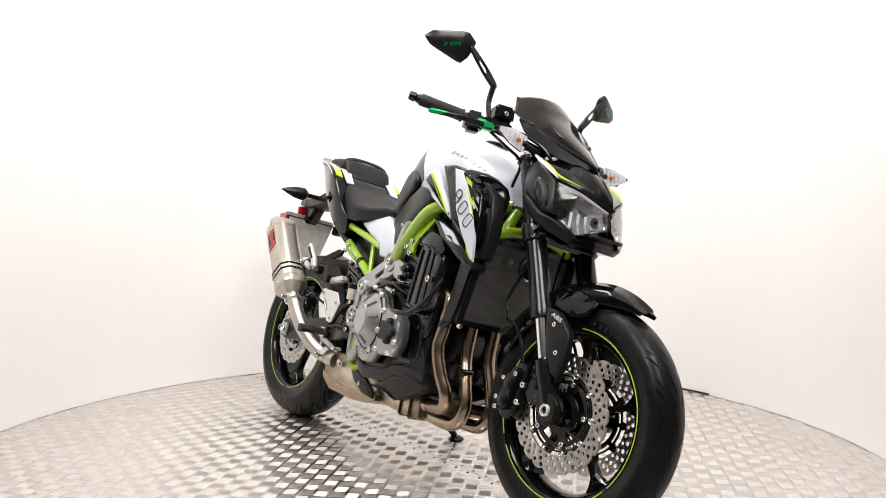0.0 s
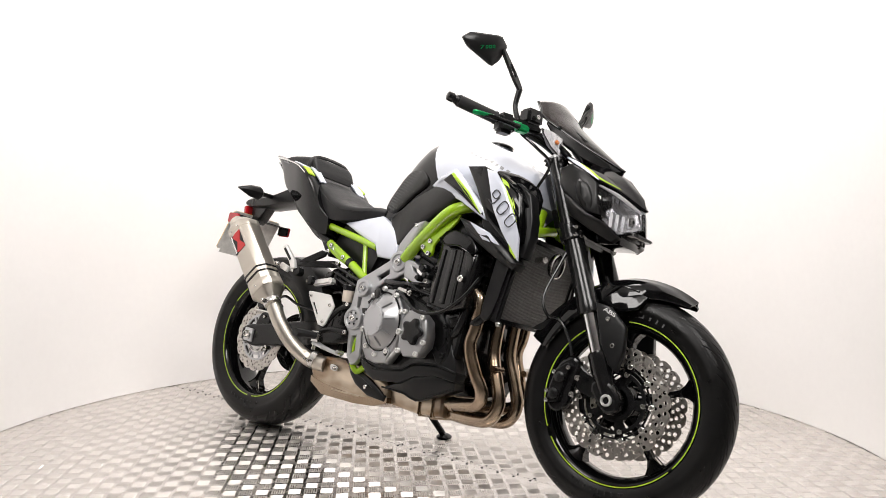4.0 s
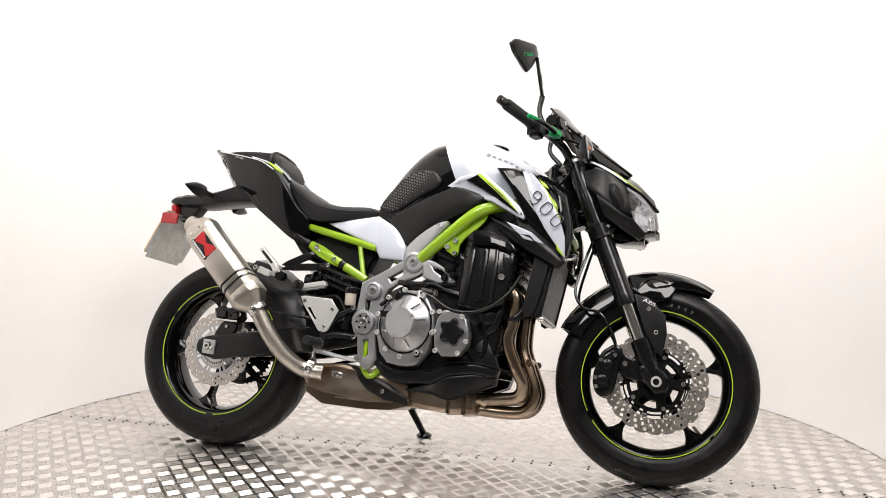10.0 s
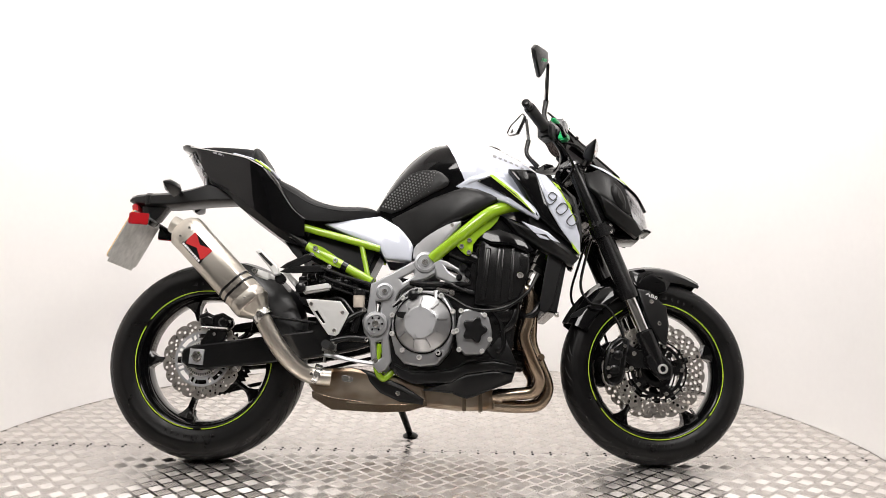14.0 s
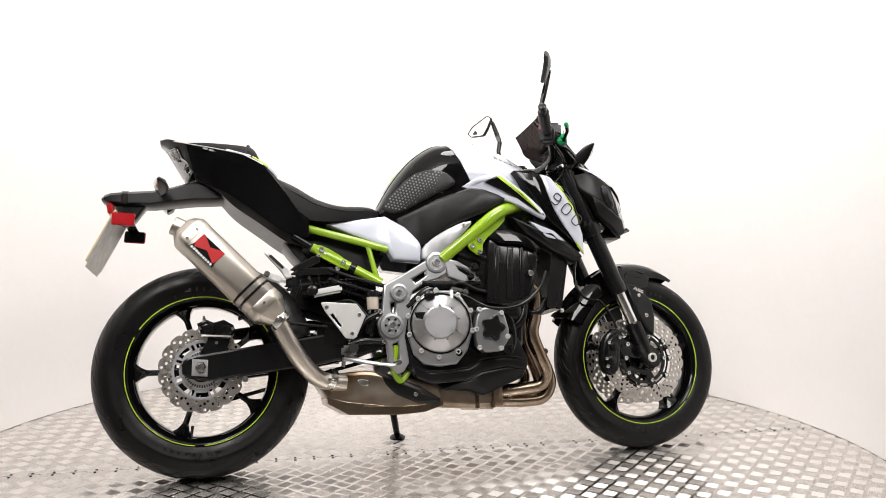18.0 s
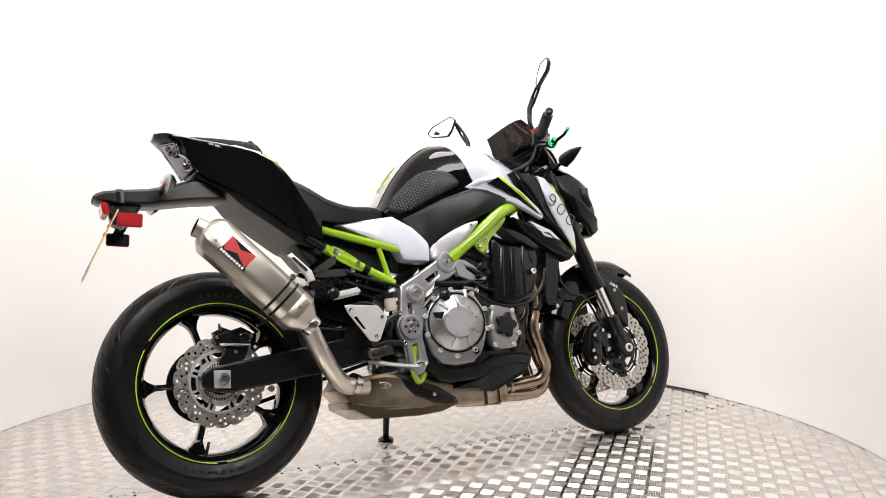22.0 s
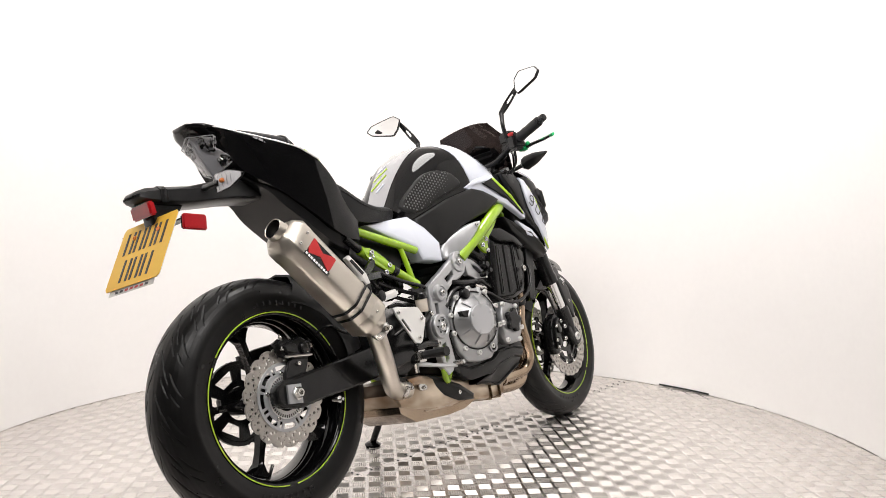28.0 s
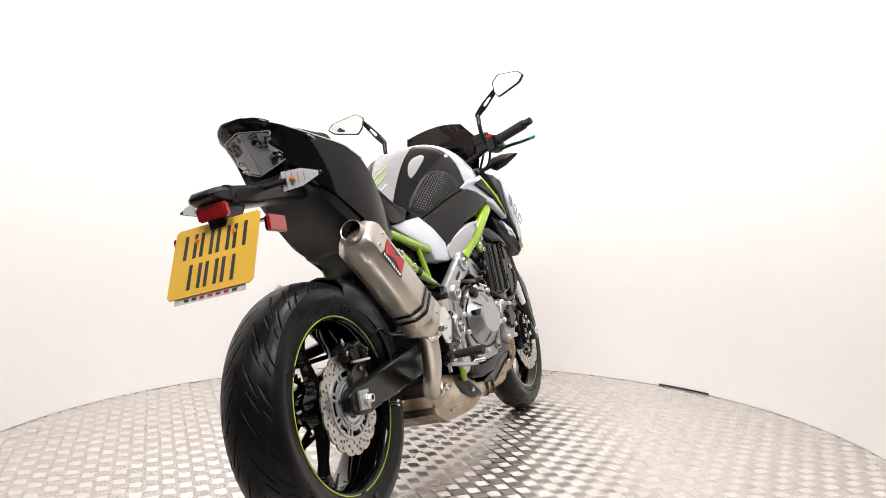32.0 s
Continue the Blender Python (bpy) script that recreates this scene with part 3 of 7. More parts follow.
def hugger():
    """The inner mudguard over the front of the rear tyre."""
    bm = bmesh.new()
    loops = []
    for k in range(15):
        a = radians(17 + 56 * k / 14)
        r = 0.332 + 0.012 * math.sin(math.pi * k / 14)
        w = 0.088 - 0.010 * (k / 14)
        sec = []
        for y, dr in ((-w, -0.085), (-w * 1.0, -0.035), (-w * 0.75, -0.006), (0, 0.006), (w * 0.75, -0.006), (w, -0.035), (w, -0.085), (w - 0.004, -0.085), (w - 0.004, -0.036), (w * 0.7, -0.011), (0, 0.001), (-w * 0.7, -0.011), (-w + 0.004, -0.036), (-w + 0.004, -0.085)):
            sec.append(Vector((RC[0] + (r + dr) * math.cos(a), y, RC[2] + (r + dr) * math.sin(a))))
        loops.append(sec)
    rings(bm, loops)
    return part("hugger", bm, PLASTIC, bike, "matte black rear hugger")


hugger()
cal = new("rear_caliper")
cal.parent = bike
side("caliper_body", rounded([(-0.738, 0.446), (-0.712, 0.458), (-0.690, 0.448), (-0.662, 0.456), (-0.634, 0.440), (-0.628, 0.420), (-0.646, 0.396), (-0.690, 0.400), (-0.726, 0.412)], 0), -0.086, 0.040, SATIN, cal, 0.005, label="black rear brake caliper")
side("caliper_bridge", [(-0.728, 0.438), (-0.706, 0.446), (-0.686, 0.438), (-0.686, 0.414), (-0.722, 0.420)], -0.110, 0.010, ENGINE, cal, 0.004)
for x, z in ((-0.704, 0.428), (-0.655, 0.424)):
    part("piston_cap", lathe([(0, 0.0165), (0.006, 0.0165), (0.008, 0.013), (0.005, 0.010), (0.005, 0)], (x, -0.106, z), (0, -1, 0), 18), ENGINE, cal)
part("bleed_nipple", lathe([(0, 0.005), (0.010, 0.005), (0.012, 0.003), (0.018, 0.003)], (-0.716, -0.092, 0.452), (-0.2, 0, 1), 10), STEEL, cal)
part("pad_pin", tube([(-0.725, -0.112, 0.410), (-0.640, -0.112, 0.405)], 0.004, 8), STEEL, cal)
side("caliper_bracket", rounded([(-0.73, 0.36), (-0.70, 0.41), (-0.64, 0.40), (-0.66, 0.36), (-0.70, 0.33), (-0.735, 0.31)], 1), -0.096, 0.014, SATIN, cal, 0.003)
for x, z in ((-0.728, 0.432), (-0.636, 0.428), (-0.682, 0.388)):
    bolt((x, -0.104, z), cal, 0.006, 0.006, (0, -1, 0), STEEL)
part("brake_hose", tube([(-0.62, -0.115, 0.455), (-0.57, -0.12, 0.47), (-0.50, -0.115, 0.445), (-0.36, -0.125, 0.425)], 0.005, 8), SATIN, cal)

# ---- fork, front axle, caliper, mudguard ----
fork = new("front_fork")
fork.parent = bike
FT, FB = Vector((0.458, 0, 0.955)), Vector((0.702, 0, 0.330))
fd = (FB - FT).normalized()


def along(s, y):
    p = FT + fd * s
    return (p.x, y, p.z)


for s in (-1, 1):
    y = s * 0.100
    part("outer_tube", lathe([(0, 0.020), (0.004, 0.026), (0.10, 0.0265), (0.16, 0.0285), (0.43, 0.0285), (0.44, 0.031), (0.468, 0.031), (0.470, 0.022)], along(0, y), fd, 24), SATIN, fork, "black fork outer tube")
    part("chrome_tube", lathe([(0.46, 0.0205), (0.60, 0.0205)], along(0, y), fd, 20), CHROME, fork, "bright chrome fork tube")
    part("fork_cap", lathe([(-0.012, 0.010), (-0.010, 0.017), (0.0, 0.018)], along(0, y), fd, 12), SILVER, fork)
    part("fork_foot", lathe([(0.575, 0.024), (0.580, 0.029), (0.620, 0.029), (0.650, 0.026), (0.69, 0.022), (0.70, 0.010)], along(0, y), fd, 20), SATIN, fork, "black cast fork foot")
    foot = rounded([(0.690, 0.36), (0.720, 0.345), (0.752, 0.310), (0.748, 0.272), (0.715, 0.262), (0.690, 0.285), (0.66, 0.33)], 1)
    side("axle_clamp", foot, y, 0.040, SATIN, fork, 0.008)
    lug = rounded([(0.70, 0.35), (0.64, 0.36), (0.60, 0.40), (0.585, 0.40), (0.60, 0.35), (0.62, 0.31), (0.66, 0.30), (0.69, 0.30)], 1)
    side("caliper_lug", lug, y - s * 0.012, 0.014, SATIN, fork, 0.003)
part("axle", tube([(FC[0], -0.112, FC[2]), (FC[0], 0.112, FC[2])], 0.014, 20), SATIN, fork)
part("axle_end", lathe([(-0.118, 0.0155), (-0.125, 0.0155), (-0.127, 0.014), (-0.127, 0.0095), (-0.113, 0.0090)], (FC[0], 0, FC[2]), "y", 24), ALLOY, fork, "bright hollow axle end")
part("lower_yoke", box((0.075, 0.27, 0.04), pose(0.545, 0, 0.745, 0, 21, 0), 0.012), SATIN, fork)
part("upper_yoke", box((0.075, 0.25, 0.028), pose(0.462, 0, 0.935, 0, 21, 0), 0.010), SATIN, fork)
for s in (-1, 1):
    part("yoke_clamp", lathe([(-0.022, 0.034), (-0.019, 0.037), (0.019, 0.037), (0.022, 0.034)], along(0.235, s * 0.1), fd, 20), SATIN, fork)
    for dz in (-0.010, 0.010):
        bolt((0.565, s * 0.128, 0.74 + dz), fork, 0.006, 0.005, (0.5, s * 0.8, 0))


def caliper(s):
    c = new("front_caliper")
    c.parent = bike
    body = rounded([(0.545, 0.255), (0.535, 0.30), (0.555, 0.375), (0.60, 0.405), (0.625, 0.385), (0.61, 0.33), (0.60, 0.265), (0.575, 0.245)], 1)
    side("caliper_body", body, s * 0.090, 0.036, SATIN, c, 0.008)
    side("caliper_half", rounded([(0.552, 0.268), (0.546, 0.30), (0.562, 0.360), (0.594, 0.384), (0.604, 0.374), (0.590, 0.33), (0.580, 0.275)], 0), s * 0.114, 0.016, SATIN, c, 0.004)
    for x, z in ((0.566, 0.295), (0.578, 0.340)):
        part("piston_cap", lathe([(0, 0.015), (0.006, 0.015), (0.008, 0.012), (0.008, 0)], (x, s * 0.121, z), (0, s, 0), 18), SATIN, c)
    for x, z in ((0.560, 0.352), (0.600, 0.368), (0.546, 0.300), (0.548, 0.275)):
        bolt((x, s * 0.123, z), c, 0.0065, 0.006, (0, s, 0))
    for x, z in ((0.628, 0.345), (0.618, 0.300)):
        bolt((x, s * 0.118, z), c, 0.008, 0.008, (0, s, 0))
    part("brake_hose", tube([(0.60, s * 0.112, 0.40), (0.585, s * 0.11, 0.44), (0.55, s * 0.11, 0.49), (0.50, s * 0.10, 0.505), (0.475, s * 0.085, 0.56), (0.50, s * 0.06, 0.66), (0.52, s * 0.05, 0.72)], 0.0045, 8), SATIN, c)


caliper(-1)
caliper(1)


def mudguard():
    g = new("front_mudguard")
    g.parent = bike
    bm = bmesh.new()
    loops = []
    for k in range(21):
        u = k / 20
        a = radians(60 + 92 * u)
        r = 0.324 + 0.010 * math.sin(math.pi * min(1, u * 1.5)) - 0.007 * u
        w = 0.030 + 0.042 * math.sin(math.pi / 2 * min(1, u * 2.6))
        drop = 0.012 + 0.042 * math.sin(math.pi / 2 * min(1, u * 2.2)) + 0.012 * u
        sec = []
        outer = ((-w, -drop), (-w * 0.96, -drop * 0.45), (-w * 0.70, -0.004), (-w * 0.30, 0.001), (0, 0.0095), (w * 0.30, 0.001), (w * 0.70, -0.004), (w * 0.96, -drop * 0.45), (w, -drop))
        for y, dr in outer + tuple((y * 0.95, dr - 0.004) for y, dr in outer[::-1]):
            sec.append(Vector((FC[0] + (r + dr) * math.cos(a), y, FC[2] + (r + dr) * math.sin(a))))
        loops.append(sec)
    rings(bm, loops)
    part("guard_shell", bm, GLOSS, g, "gloss black front mudguard", 42)
    # flap at the back
    side("rear_flap", rounded([(0.44, 0.462), (0.455, 0.478), (0.53, 0.515), (0.52, 0.49), (0.47, 0.462)], 1), -0.062, 0.01, PLASTIC, g, 0.002, twin=True)
    fin = [(0.648, 0.550, -0.116), (0.688, 0.542, -0.114), (0.738, 0.492, -0.114), (0.743, 0.437, -0.117), (0.731, 0.373, -0.121), (0.708, 0.390, -0.122), (0.678, 0.446, -0.120)]
    panel("fork_cover", fin, 0.020, PLASTIC, g, 0.001, 0.003, "matte black fork cover", True, 0)
    brow = [(0.630, 0.614, -0.060), (0.650, 0.616, -0.064), (0.688, 0.602, -0.066), (0.742, 0.594, -0.064), (0.770, 0.580, -0.066), (0.752, 0.545, -0.079), (0.705, 0.532, -0.081), (0.650, 0.556, -0.090), (0.640, 0.580, -0.082)]
    panel("guard_shoulder", brow, 0.02, GLOSS, g, 0.001, 0.003, "faceted gloss black shoulder", True, 0)
    for s in (-1, 1):
        part("shoulder_edge", tube([(0.652, s * 0.088, 0.558), (0.690, s * 0.069, 0.602), (0.745, s * 0.067, 0.594)], 0.0024, 6), GLOSS, g)
    for x, z in ((0.690, 0.508), (0.712, 0.440)):
        for s in (-1, 1):
            bolt((x, s * 0.117, z), g, 0.0065, 0.005, (0, s, 0))
    m = Matrix.Translation((0.692, -0.1180, 0.526)) @ Matrix.Rotation(radians(24), 4, "Y") @ SIDE @ Matrix.Diagonal((1.55, 1.0, 1, 1))
    me = lettering("ABS", 0.015, 0.001)
    me.transform(m)
    link("abs_mark", me, LOGOWHITE, g, "pale ABS letters")


mudguard()

# the steering is turned a little to the left
STEER = Matrix.Translation((0.425, 0, 0.955)) @ Matrix.Rotation(radians(2.3), 4, -fd) @ Matrix.Translation((-0.430, 0, -0.9595))
for o in list(bike.children):
    if o.name.split(".")[0] in ("front_wheel", "front_fork", "front_caliper", "front_mudguard"):
        o.matrix_basis = STEER @ o.matrix_basis

# ---- more mesh helpers for the body ----
def sheet3(name, pts, thick, material, parent, bulge=0.0, label="", twin=False, round_n=1, edge=0.004):
    """A shell cut to an outline of points in space, with thickness, rounded edge and a swollen middle."""
    pts = [Vector(p) for p in rounded([tuple(p) for p in pts], round_n)] if round_n else [Vector(p) for p in pts]
    c = sum(pts, Vector()) / len(pts)
    nrm = Vector()
    for i in range(len(pts)):
        nrm += (pts[i] - c).cross(pts[(i + 1) % len(pts)] - c)
    nrm.normalize()
    if nrm.dot(c - Vector((c.x * 0.6, 0, 0.75))) < 0:
        nrm = -nrm
    for s in ((1, -1) if twin else (1,)):
        bm = bmesh.new()
        size = max((p - c).length for p in pts)
        k1, k2 = 1 - edge / size, 1 - 0.35
        rim = [c + (p - c) * k1 + nrm * 0 for p in pts]
        mid = [c + (p - c) * k2 + nrm * bulge * 0.8 for p in pts]
        base = [p - nrm * thick for p in pts]
        low = [p - nrm * min(edge, thick) * 0.6 for p in pts]
        vs = rings(bm, [base, low, rim, mid], False)
        top = bm.verts.new(c + nrm * bulge)
        for i in range(len(pts)):
            bm.faces.new((vs[3][i], vs[3][(i + 1) % len(pts)], top))
        bm.faces.new(vs[0][::-1])
        if s < 0:
            bmesh.ops.scale(bm, vec=(1, -1, 1), verts=bm.verts[:])
        ob = part(name, bm, material, parent, label, 45)
    return ob


def smooth_rows(rows, steps=4):
    """Adds rows between the given rows of numbers, on a smooth line."""
    rows = np.array(rows, float)
    out = []
    n = len(rows)
    for i in range(n - 1):
        a, b, c, d = rows[max(i - 1, 0)], rows[i], rows[i + 1], rows[min(i + 2, n - 1)]
        for k in range(steps):
            t = k / steps
            out.append(0.5 * (2 * b + (c - a) * t + (2 * a - 5 * b + 4 * c - d) * t * t + (3 * b - a - 3 * c + d) * t ** 3))
    out.append(rows[-1])
    return out


def hull(name, rows, material, parent, label="", shear=0.0, pw=(0.8, 0.7), seg=10, steps=4, pw_end=None):
    """A closed body from cross sections (x, top, half width, height of the widest place, bottom, half width at the bottom)."""
    bm = bmesh.new()
    loops = []
    fine = smooth_rows(rows, steps)
    p0 = pw
    for k0, row in enumerate(fine):
        x, zt, hw, zw, zb, hb = map(float, row)
        u0 = min(1.0, k0 / len(fine) * 2.5)
        pw = tuple(a + (b - a) * u0 for a, b in zip(p0, pw_end or p0))
        right = [(-hb, zb)]
        for k in range(seg + 1):
            a = math.pi / 2 * (1 - k / seg)
            right.append((-hw * math.sin(a) ** pw[0], zw + (zt - zw) * max(math.cos(a), 0) ** pw[1]))
        sec = right + [(-y, z) for y, z in right[::-1][1:]]
        loops.append([Vector((x + shear * (zt - z), y, z)) for y, z in sec])
    rings(bm, loops)
    return part(name, bm, material, parent, label, 42)


# ---- tank and its panels ----
tank = new("fuel_tank")
tank.parent = bike
hull("tank_rear", [(-0.190, 0.805, 0.094, 0.78, 0.72, 0.088), (-0.137, 0.898, 0.121, 0.81, 0.72, 0.114), (-0.075, 0.974, 0.147, 0.84, 0.73, 0.138), (-0.012, 1.020, 0.170, 0.868, 0.75, 0.15), (0.033, 1.030, 0.184, 0.875, 0.77, 0.16)],
     GLOSS, tank, "gloss black rear of the tank", 0.42)
hull("tank_front", [(0.034, 1.031, 0.186, 0.876, 0.77, 0.16), (0.10, 1.046, 0.198, 0.882, 0.78, 0.17), (0.17, 1.040, 0.190, 0.880, 0.79, 0.16), (0.25, 1.006, 0.165, 0.875, 0.80, 0.14), (0.315, 0.966, 0.130, 0.870, 0.81, 0.11), (0.36, 0.938, 0.08, 0.87, 0.82, 0.07)],
     WHITE, tank, "pearl white tank top", 0.42, pw_end=(1.0, 1.15))
part("filler_cap", lathe([(0, 0.040), (0.008, 0.040), (0.012, 0.034), (0.012, 0.0)], (0.185, 0, 1.0265), (0.10, 0, 1), 32), SATIN, tank, "black fuel filler cap")
panel("knee_pad", [(-0.181, 0.797, -0.098), (-0.156, 0.836, -0.106), (-0.083, 0.906, -0.128), (-0.030, 0.921, -0.146), (0.021, 0.911, -0.166), (0.053, 0.877, -0.180), (0.046, 0.858, -0.178), (-0.020, 0.832, -0.154), (-0.123, 0.779, -0.119)],
      0.03, PAD, tank, 0.002, 0.004, "studded black rubber knee pad", True)


def pad_studs():
    """Rows of small studs on the knee pads."""
    pts = [(-0.181, 0.797, -0.098), (-0.156, 0.836, -0.106), (-0.083, 0.906, -0.128), (-0.030, 0.921, -0.146), (0.021, 0.911, -0.166), (0.053, 0.877, -0.180), (0.046, 0.858, -0.178), (-0.020, 0.832, -0.154), (-0.123, 0.779, -0.119)]
    ring = inset(pts, 0.007)
    A = np.array([(1, p[0], p[1], p[0] * p[1]) for p in pts])
    k = np.linalg.lstsq(A, np.array([p[2] for p in pts]), rcond=None)[0]
    for s in (1, -1):
        verts, faces = [], []
        ca, sn_ = math.cos(radians(42)), math.sin(radians(42))
        for i in range(-20, 21):
            for j in range(-20, 21):
                u, v = (i + 0.5 * (j % 2)) * 0.0105, j * 0.0092
                x, z = -0.03 + u * ca - v * sn_, 0.84 + u * sn_ + v * ca
                odd = False
                for a, b in zip(ring, ring[1:] + ring[:1]):
                    if (a.y > z) != (b.y > z) and x < (b.x - a.x) * (z - a.y) / (b.y - a.y) + a.x:
                        odd = not odd
                if not odd:
                    continue
                y = float(k[0] + k[1] * x + k[2] * z + k[3] * x * z) - 0.0025
                n = len(verts)
                for r, h in ((0.0034, 0.0016), (0.0024, -0.0002)):
                    for q in range(6):
                        a = math.pi * q / 3
                        verts.append((x + r * math.cos(a), s * (y + h), z + r * math.sin(a)))
                for q in range(6):
                    p = (q + 1) % 6
                    faces.append((n + q, n + p, n + 6 + p, n + 6 + q))
                faces.append(tuple(n + 6 + q for q in range(6)))
        me = bpy.data.meshes.new("pad_stud")
        me.from_pydata(verts, [], faces)
        tagged(link("pad_stud", me, PADDOT, tank, "rows of small rubber studs"), kind="stuff")


pad_studs()
panel("tank_side_cover", [(-0.133, 0.764, -0.1160), (-0.071, 0.791, -0.1377), (-0.001, 0.823, -0.1597), (0.097, 0.852, -0.1891), (0.140, 0.842, -0.2030), (0.213, 0.812, -0.2130), (0.143, 0.770, -0.2034), (0.038, 0.732, -0.1714), (-0.040, 0.677, -0.1474), (-0.070, 0.671, -0.1380), (-0.103, 0.703, -0.1265)],
      0.08, GREYPLASTIC, tank, 0.003, 0.006, "matte dark grey side cover", True, 0)
panel("white_wing", [(0.072, 0.857, -0.1780), (0.112, 0.881, -0.1920), (0.185, 0.897, -0.2160), (0.262, 0.830, -0.2269), (0.336, 0.760, -0.2290), (0.327, 0.741, -0.2291), (0.228, 0.796, -0.2223)],
      0.02, WHITE, tank, 0.003, 0.006, "white side wing", True, 0)
panel("wing_inset", [(0.139, 0.866, -0.2083), (0.181, 0.884, -0.2197), (0.257, 0.822, -0.2316), (0.311, 0.756, -0.2330), (0.222, 0.820, -0.2290)],
      0.006, GLOSS, tank, 0.001, 0.002, "black inset", True, 0)
panel("green_stripe", [(0.177, 0.880, -0.2207), (0.184, 0.884, -0.2217), (0.192, 0.879, -0.2232), (0.262, 0.820, -0.2334), (0.314, 0.757, -0.2350), (0.243, 0.822, -0.2328)],
      0.004, TAPE, tank, 0.0005, 0.001, "lime green stripe", True, 0)
# brand lettering on the tank as plain bars that lie on its skin
skin = next(o for o in tank.children if o.name.startswith("tank_front"))
for s in (-1, 1):
    run = Vector((0.862, -s * 0.257, -0.437)).normalized()
    for k in range(8):
        at = Vector((0.190, s * 0.152, 0.950)) + run * (0.0188 * k)
        face = min(skin.data.polygons, key=lambda f: (f.center - at).length)
        nrm = face.normal.copy()
        at = at - nrm * (at - face.center).dot(nrm)
        e1 = (run - nrm * run.dot(nrm)).normalized()
        m = Matrix((e1, nrm.cross(e1), nrm)).transposed().to_4x4()
        part("tank_mark", box((0.0105 if k % 3 else 0.012, 0.016 if k == 0 else 0.0105, 0.0012), Matrix.Translation(at + nrm * 0.0004) @ m, 0), GREYMARK, tank, "grey bar of the maker's mark" if k == 0 else "")

skin = next(o for o in tank.children if o.name.startswith("tank_rear"))
bm = bmesh.new()
bm.from_mesh(skin.data)
bm.faces.ensure_lookup_table()
keep = {i for i in range(len(bm.faces)) if 9 <= i % 23 <= 12 and i < len(bm.faces) - 2 and bm.faces[i].calc_center_median().z > 0.83}
bmesh.ops.delete(bm, geom=[f for f in bm.faces if f.index not in keep], context="FACES")
shift = {v: v.normal.copy() for v in bm.verts}
for v, n in shift.items():
    v.co += n * 0.0016
me = bpy.data.meshes.new("tank_spine")
bm.to_mesh(me)
bm.free()
link("tank_spine", me, SPINE, tank, "silver-grey centre strip of the tank")
for k, (x, y, z, w, h, tilt) in enumerate(((-0.150, -0.002, 0.895, 0.007, 0.036, 50), (-0.128, 0.008, 0.925, 0.006, 0.050, 40), (-0.106, 0.016, 0.955, 0.006, 0.045, 60), (-0.088, 0.028, 0.968, 0.005, 0.036, 35), (-0.138, 0.024, 0.908, 0.006, 0.044, 55), (-0.112, 0.034, 0.938, 0.005, 0.040, 35))):
    at = Vector((x, y, z))
    face = min((f for f in skin.data.polygons if f.center.x < 0.0), key=lambda f: (f.center - at).length)
    nrm = face.normal.copy()
    at = at - nrm * (at - face.center).dot(nrm)
    e1 = Vector((math.cos(radians(tilt)), -0.9, math.sin(radians(tilt))))
    e1 = (e1 - nrm * e1.dot(nrm)).normalized()
    m = Matrix((e1, nrm.cross(e1), nrm)).transposed().to_4x4()
    part("tank_stroke", box((h, w * 0.7, 0.0030), Matrix.Translation(at + nrm * 0.0022) @ m, 0), TAPE if k % 3 else WHITE, tank, "lime green graphic stroke" if k % 3 else "white graphic stroke")

shroud = new("radiator_shroud")
shroud.parent = bike
panel("shroud_black", [(0.236, 0.902, -0.2220), (0.300, 0.900, -0.2240), (0.330, 0.880, -0.2320), (0.372, 0.805, -0.2354), (0.420, 0.717, -0.2321), (0.447, 0.640, -0.2212), (0.395, 0.690, -0.2290), (0.335, 0.742, -0.2331), (0.283, 0.835, -0.2292)],
      0.06, GLOSS, shroud, 0.003, 0.005, "gloss black shroud blade", True, 0)
panel("shroud_face", [(0.345, 0.880, -0.2320), (0.394, 0.855, -0.2225), (0.434, 0.813, -0.2179), (0.450, 0.725, -0.2201), (0.451, 0.680, -0.2198), (0.430, 0.745, -0.2314), (0.388, 0.825, -0.2346)], 0.05, GLOSS, shroud, 0.002, 0.003, "gloss black shroud face", True, 0)
panel("shroud_white", [(0.318, 0.886, -0.2390), (0.350, 0.878, -0.2379), (0.394, 0.825, -0.2386), (0.434, 0.745, -0.2364), (0.451, 0.690, -0.2310), (0.453, 0.628, -0.2250), (0.396, 0.706, -0.2369), (0.360, 0.768, -0.2411)],
      0.010, WHITE, shroud, 0.002, 0.004, "white shroud panel with numerals", True, 0)
panel("shroud_green", [(0.368, 0.862, -0.2344), (0.390, 0.848, -0.2305), (0.424, 0.785, -0.2322), (0.440, 0.735, -0.2327), (0.402, 0.806, -0.2384)],
      0.004, TAPE, shroud, 0.0005, 0.001, "lime green flash", True, 0)
panel("shroud_tip_green", [(0.424, 0.672, -0.2324), (0.447, 0.640, -0.2287), (0.449, 0.632, -0.2277), (0.430, 0.652, -0.2311)], 0.004, TAPE, shroud, 0.0005, 0.001, "", True, 0)
panel("shroud_lower", [(0.222, 0.752, -0.2101), (0.293, 0.720, -0.2205), (0.353, 0.703, -0.2255), (0.421, 0.652, -0.2226), (0.450, 0.622, -0.2180), (0.432, 0.604, -0.2100), (0.353, 0.645, -0.2098), (0.267, 0.698, -0.2079)],
      0.05, PLASTIC, shroud, 0.004, 0.006, "matte black lower shroud", True, 0)
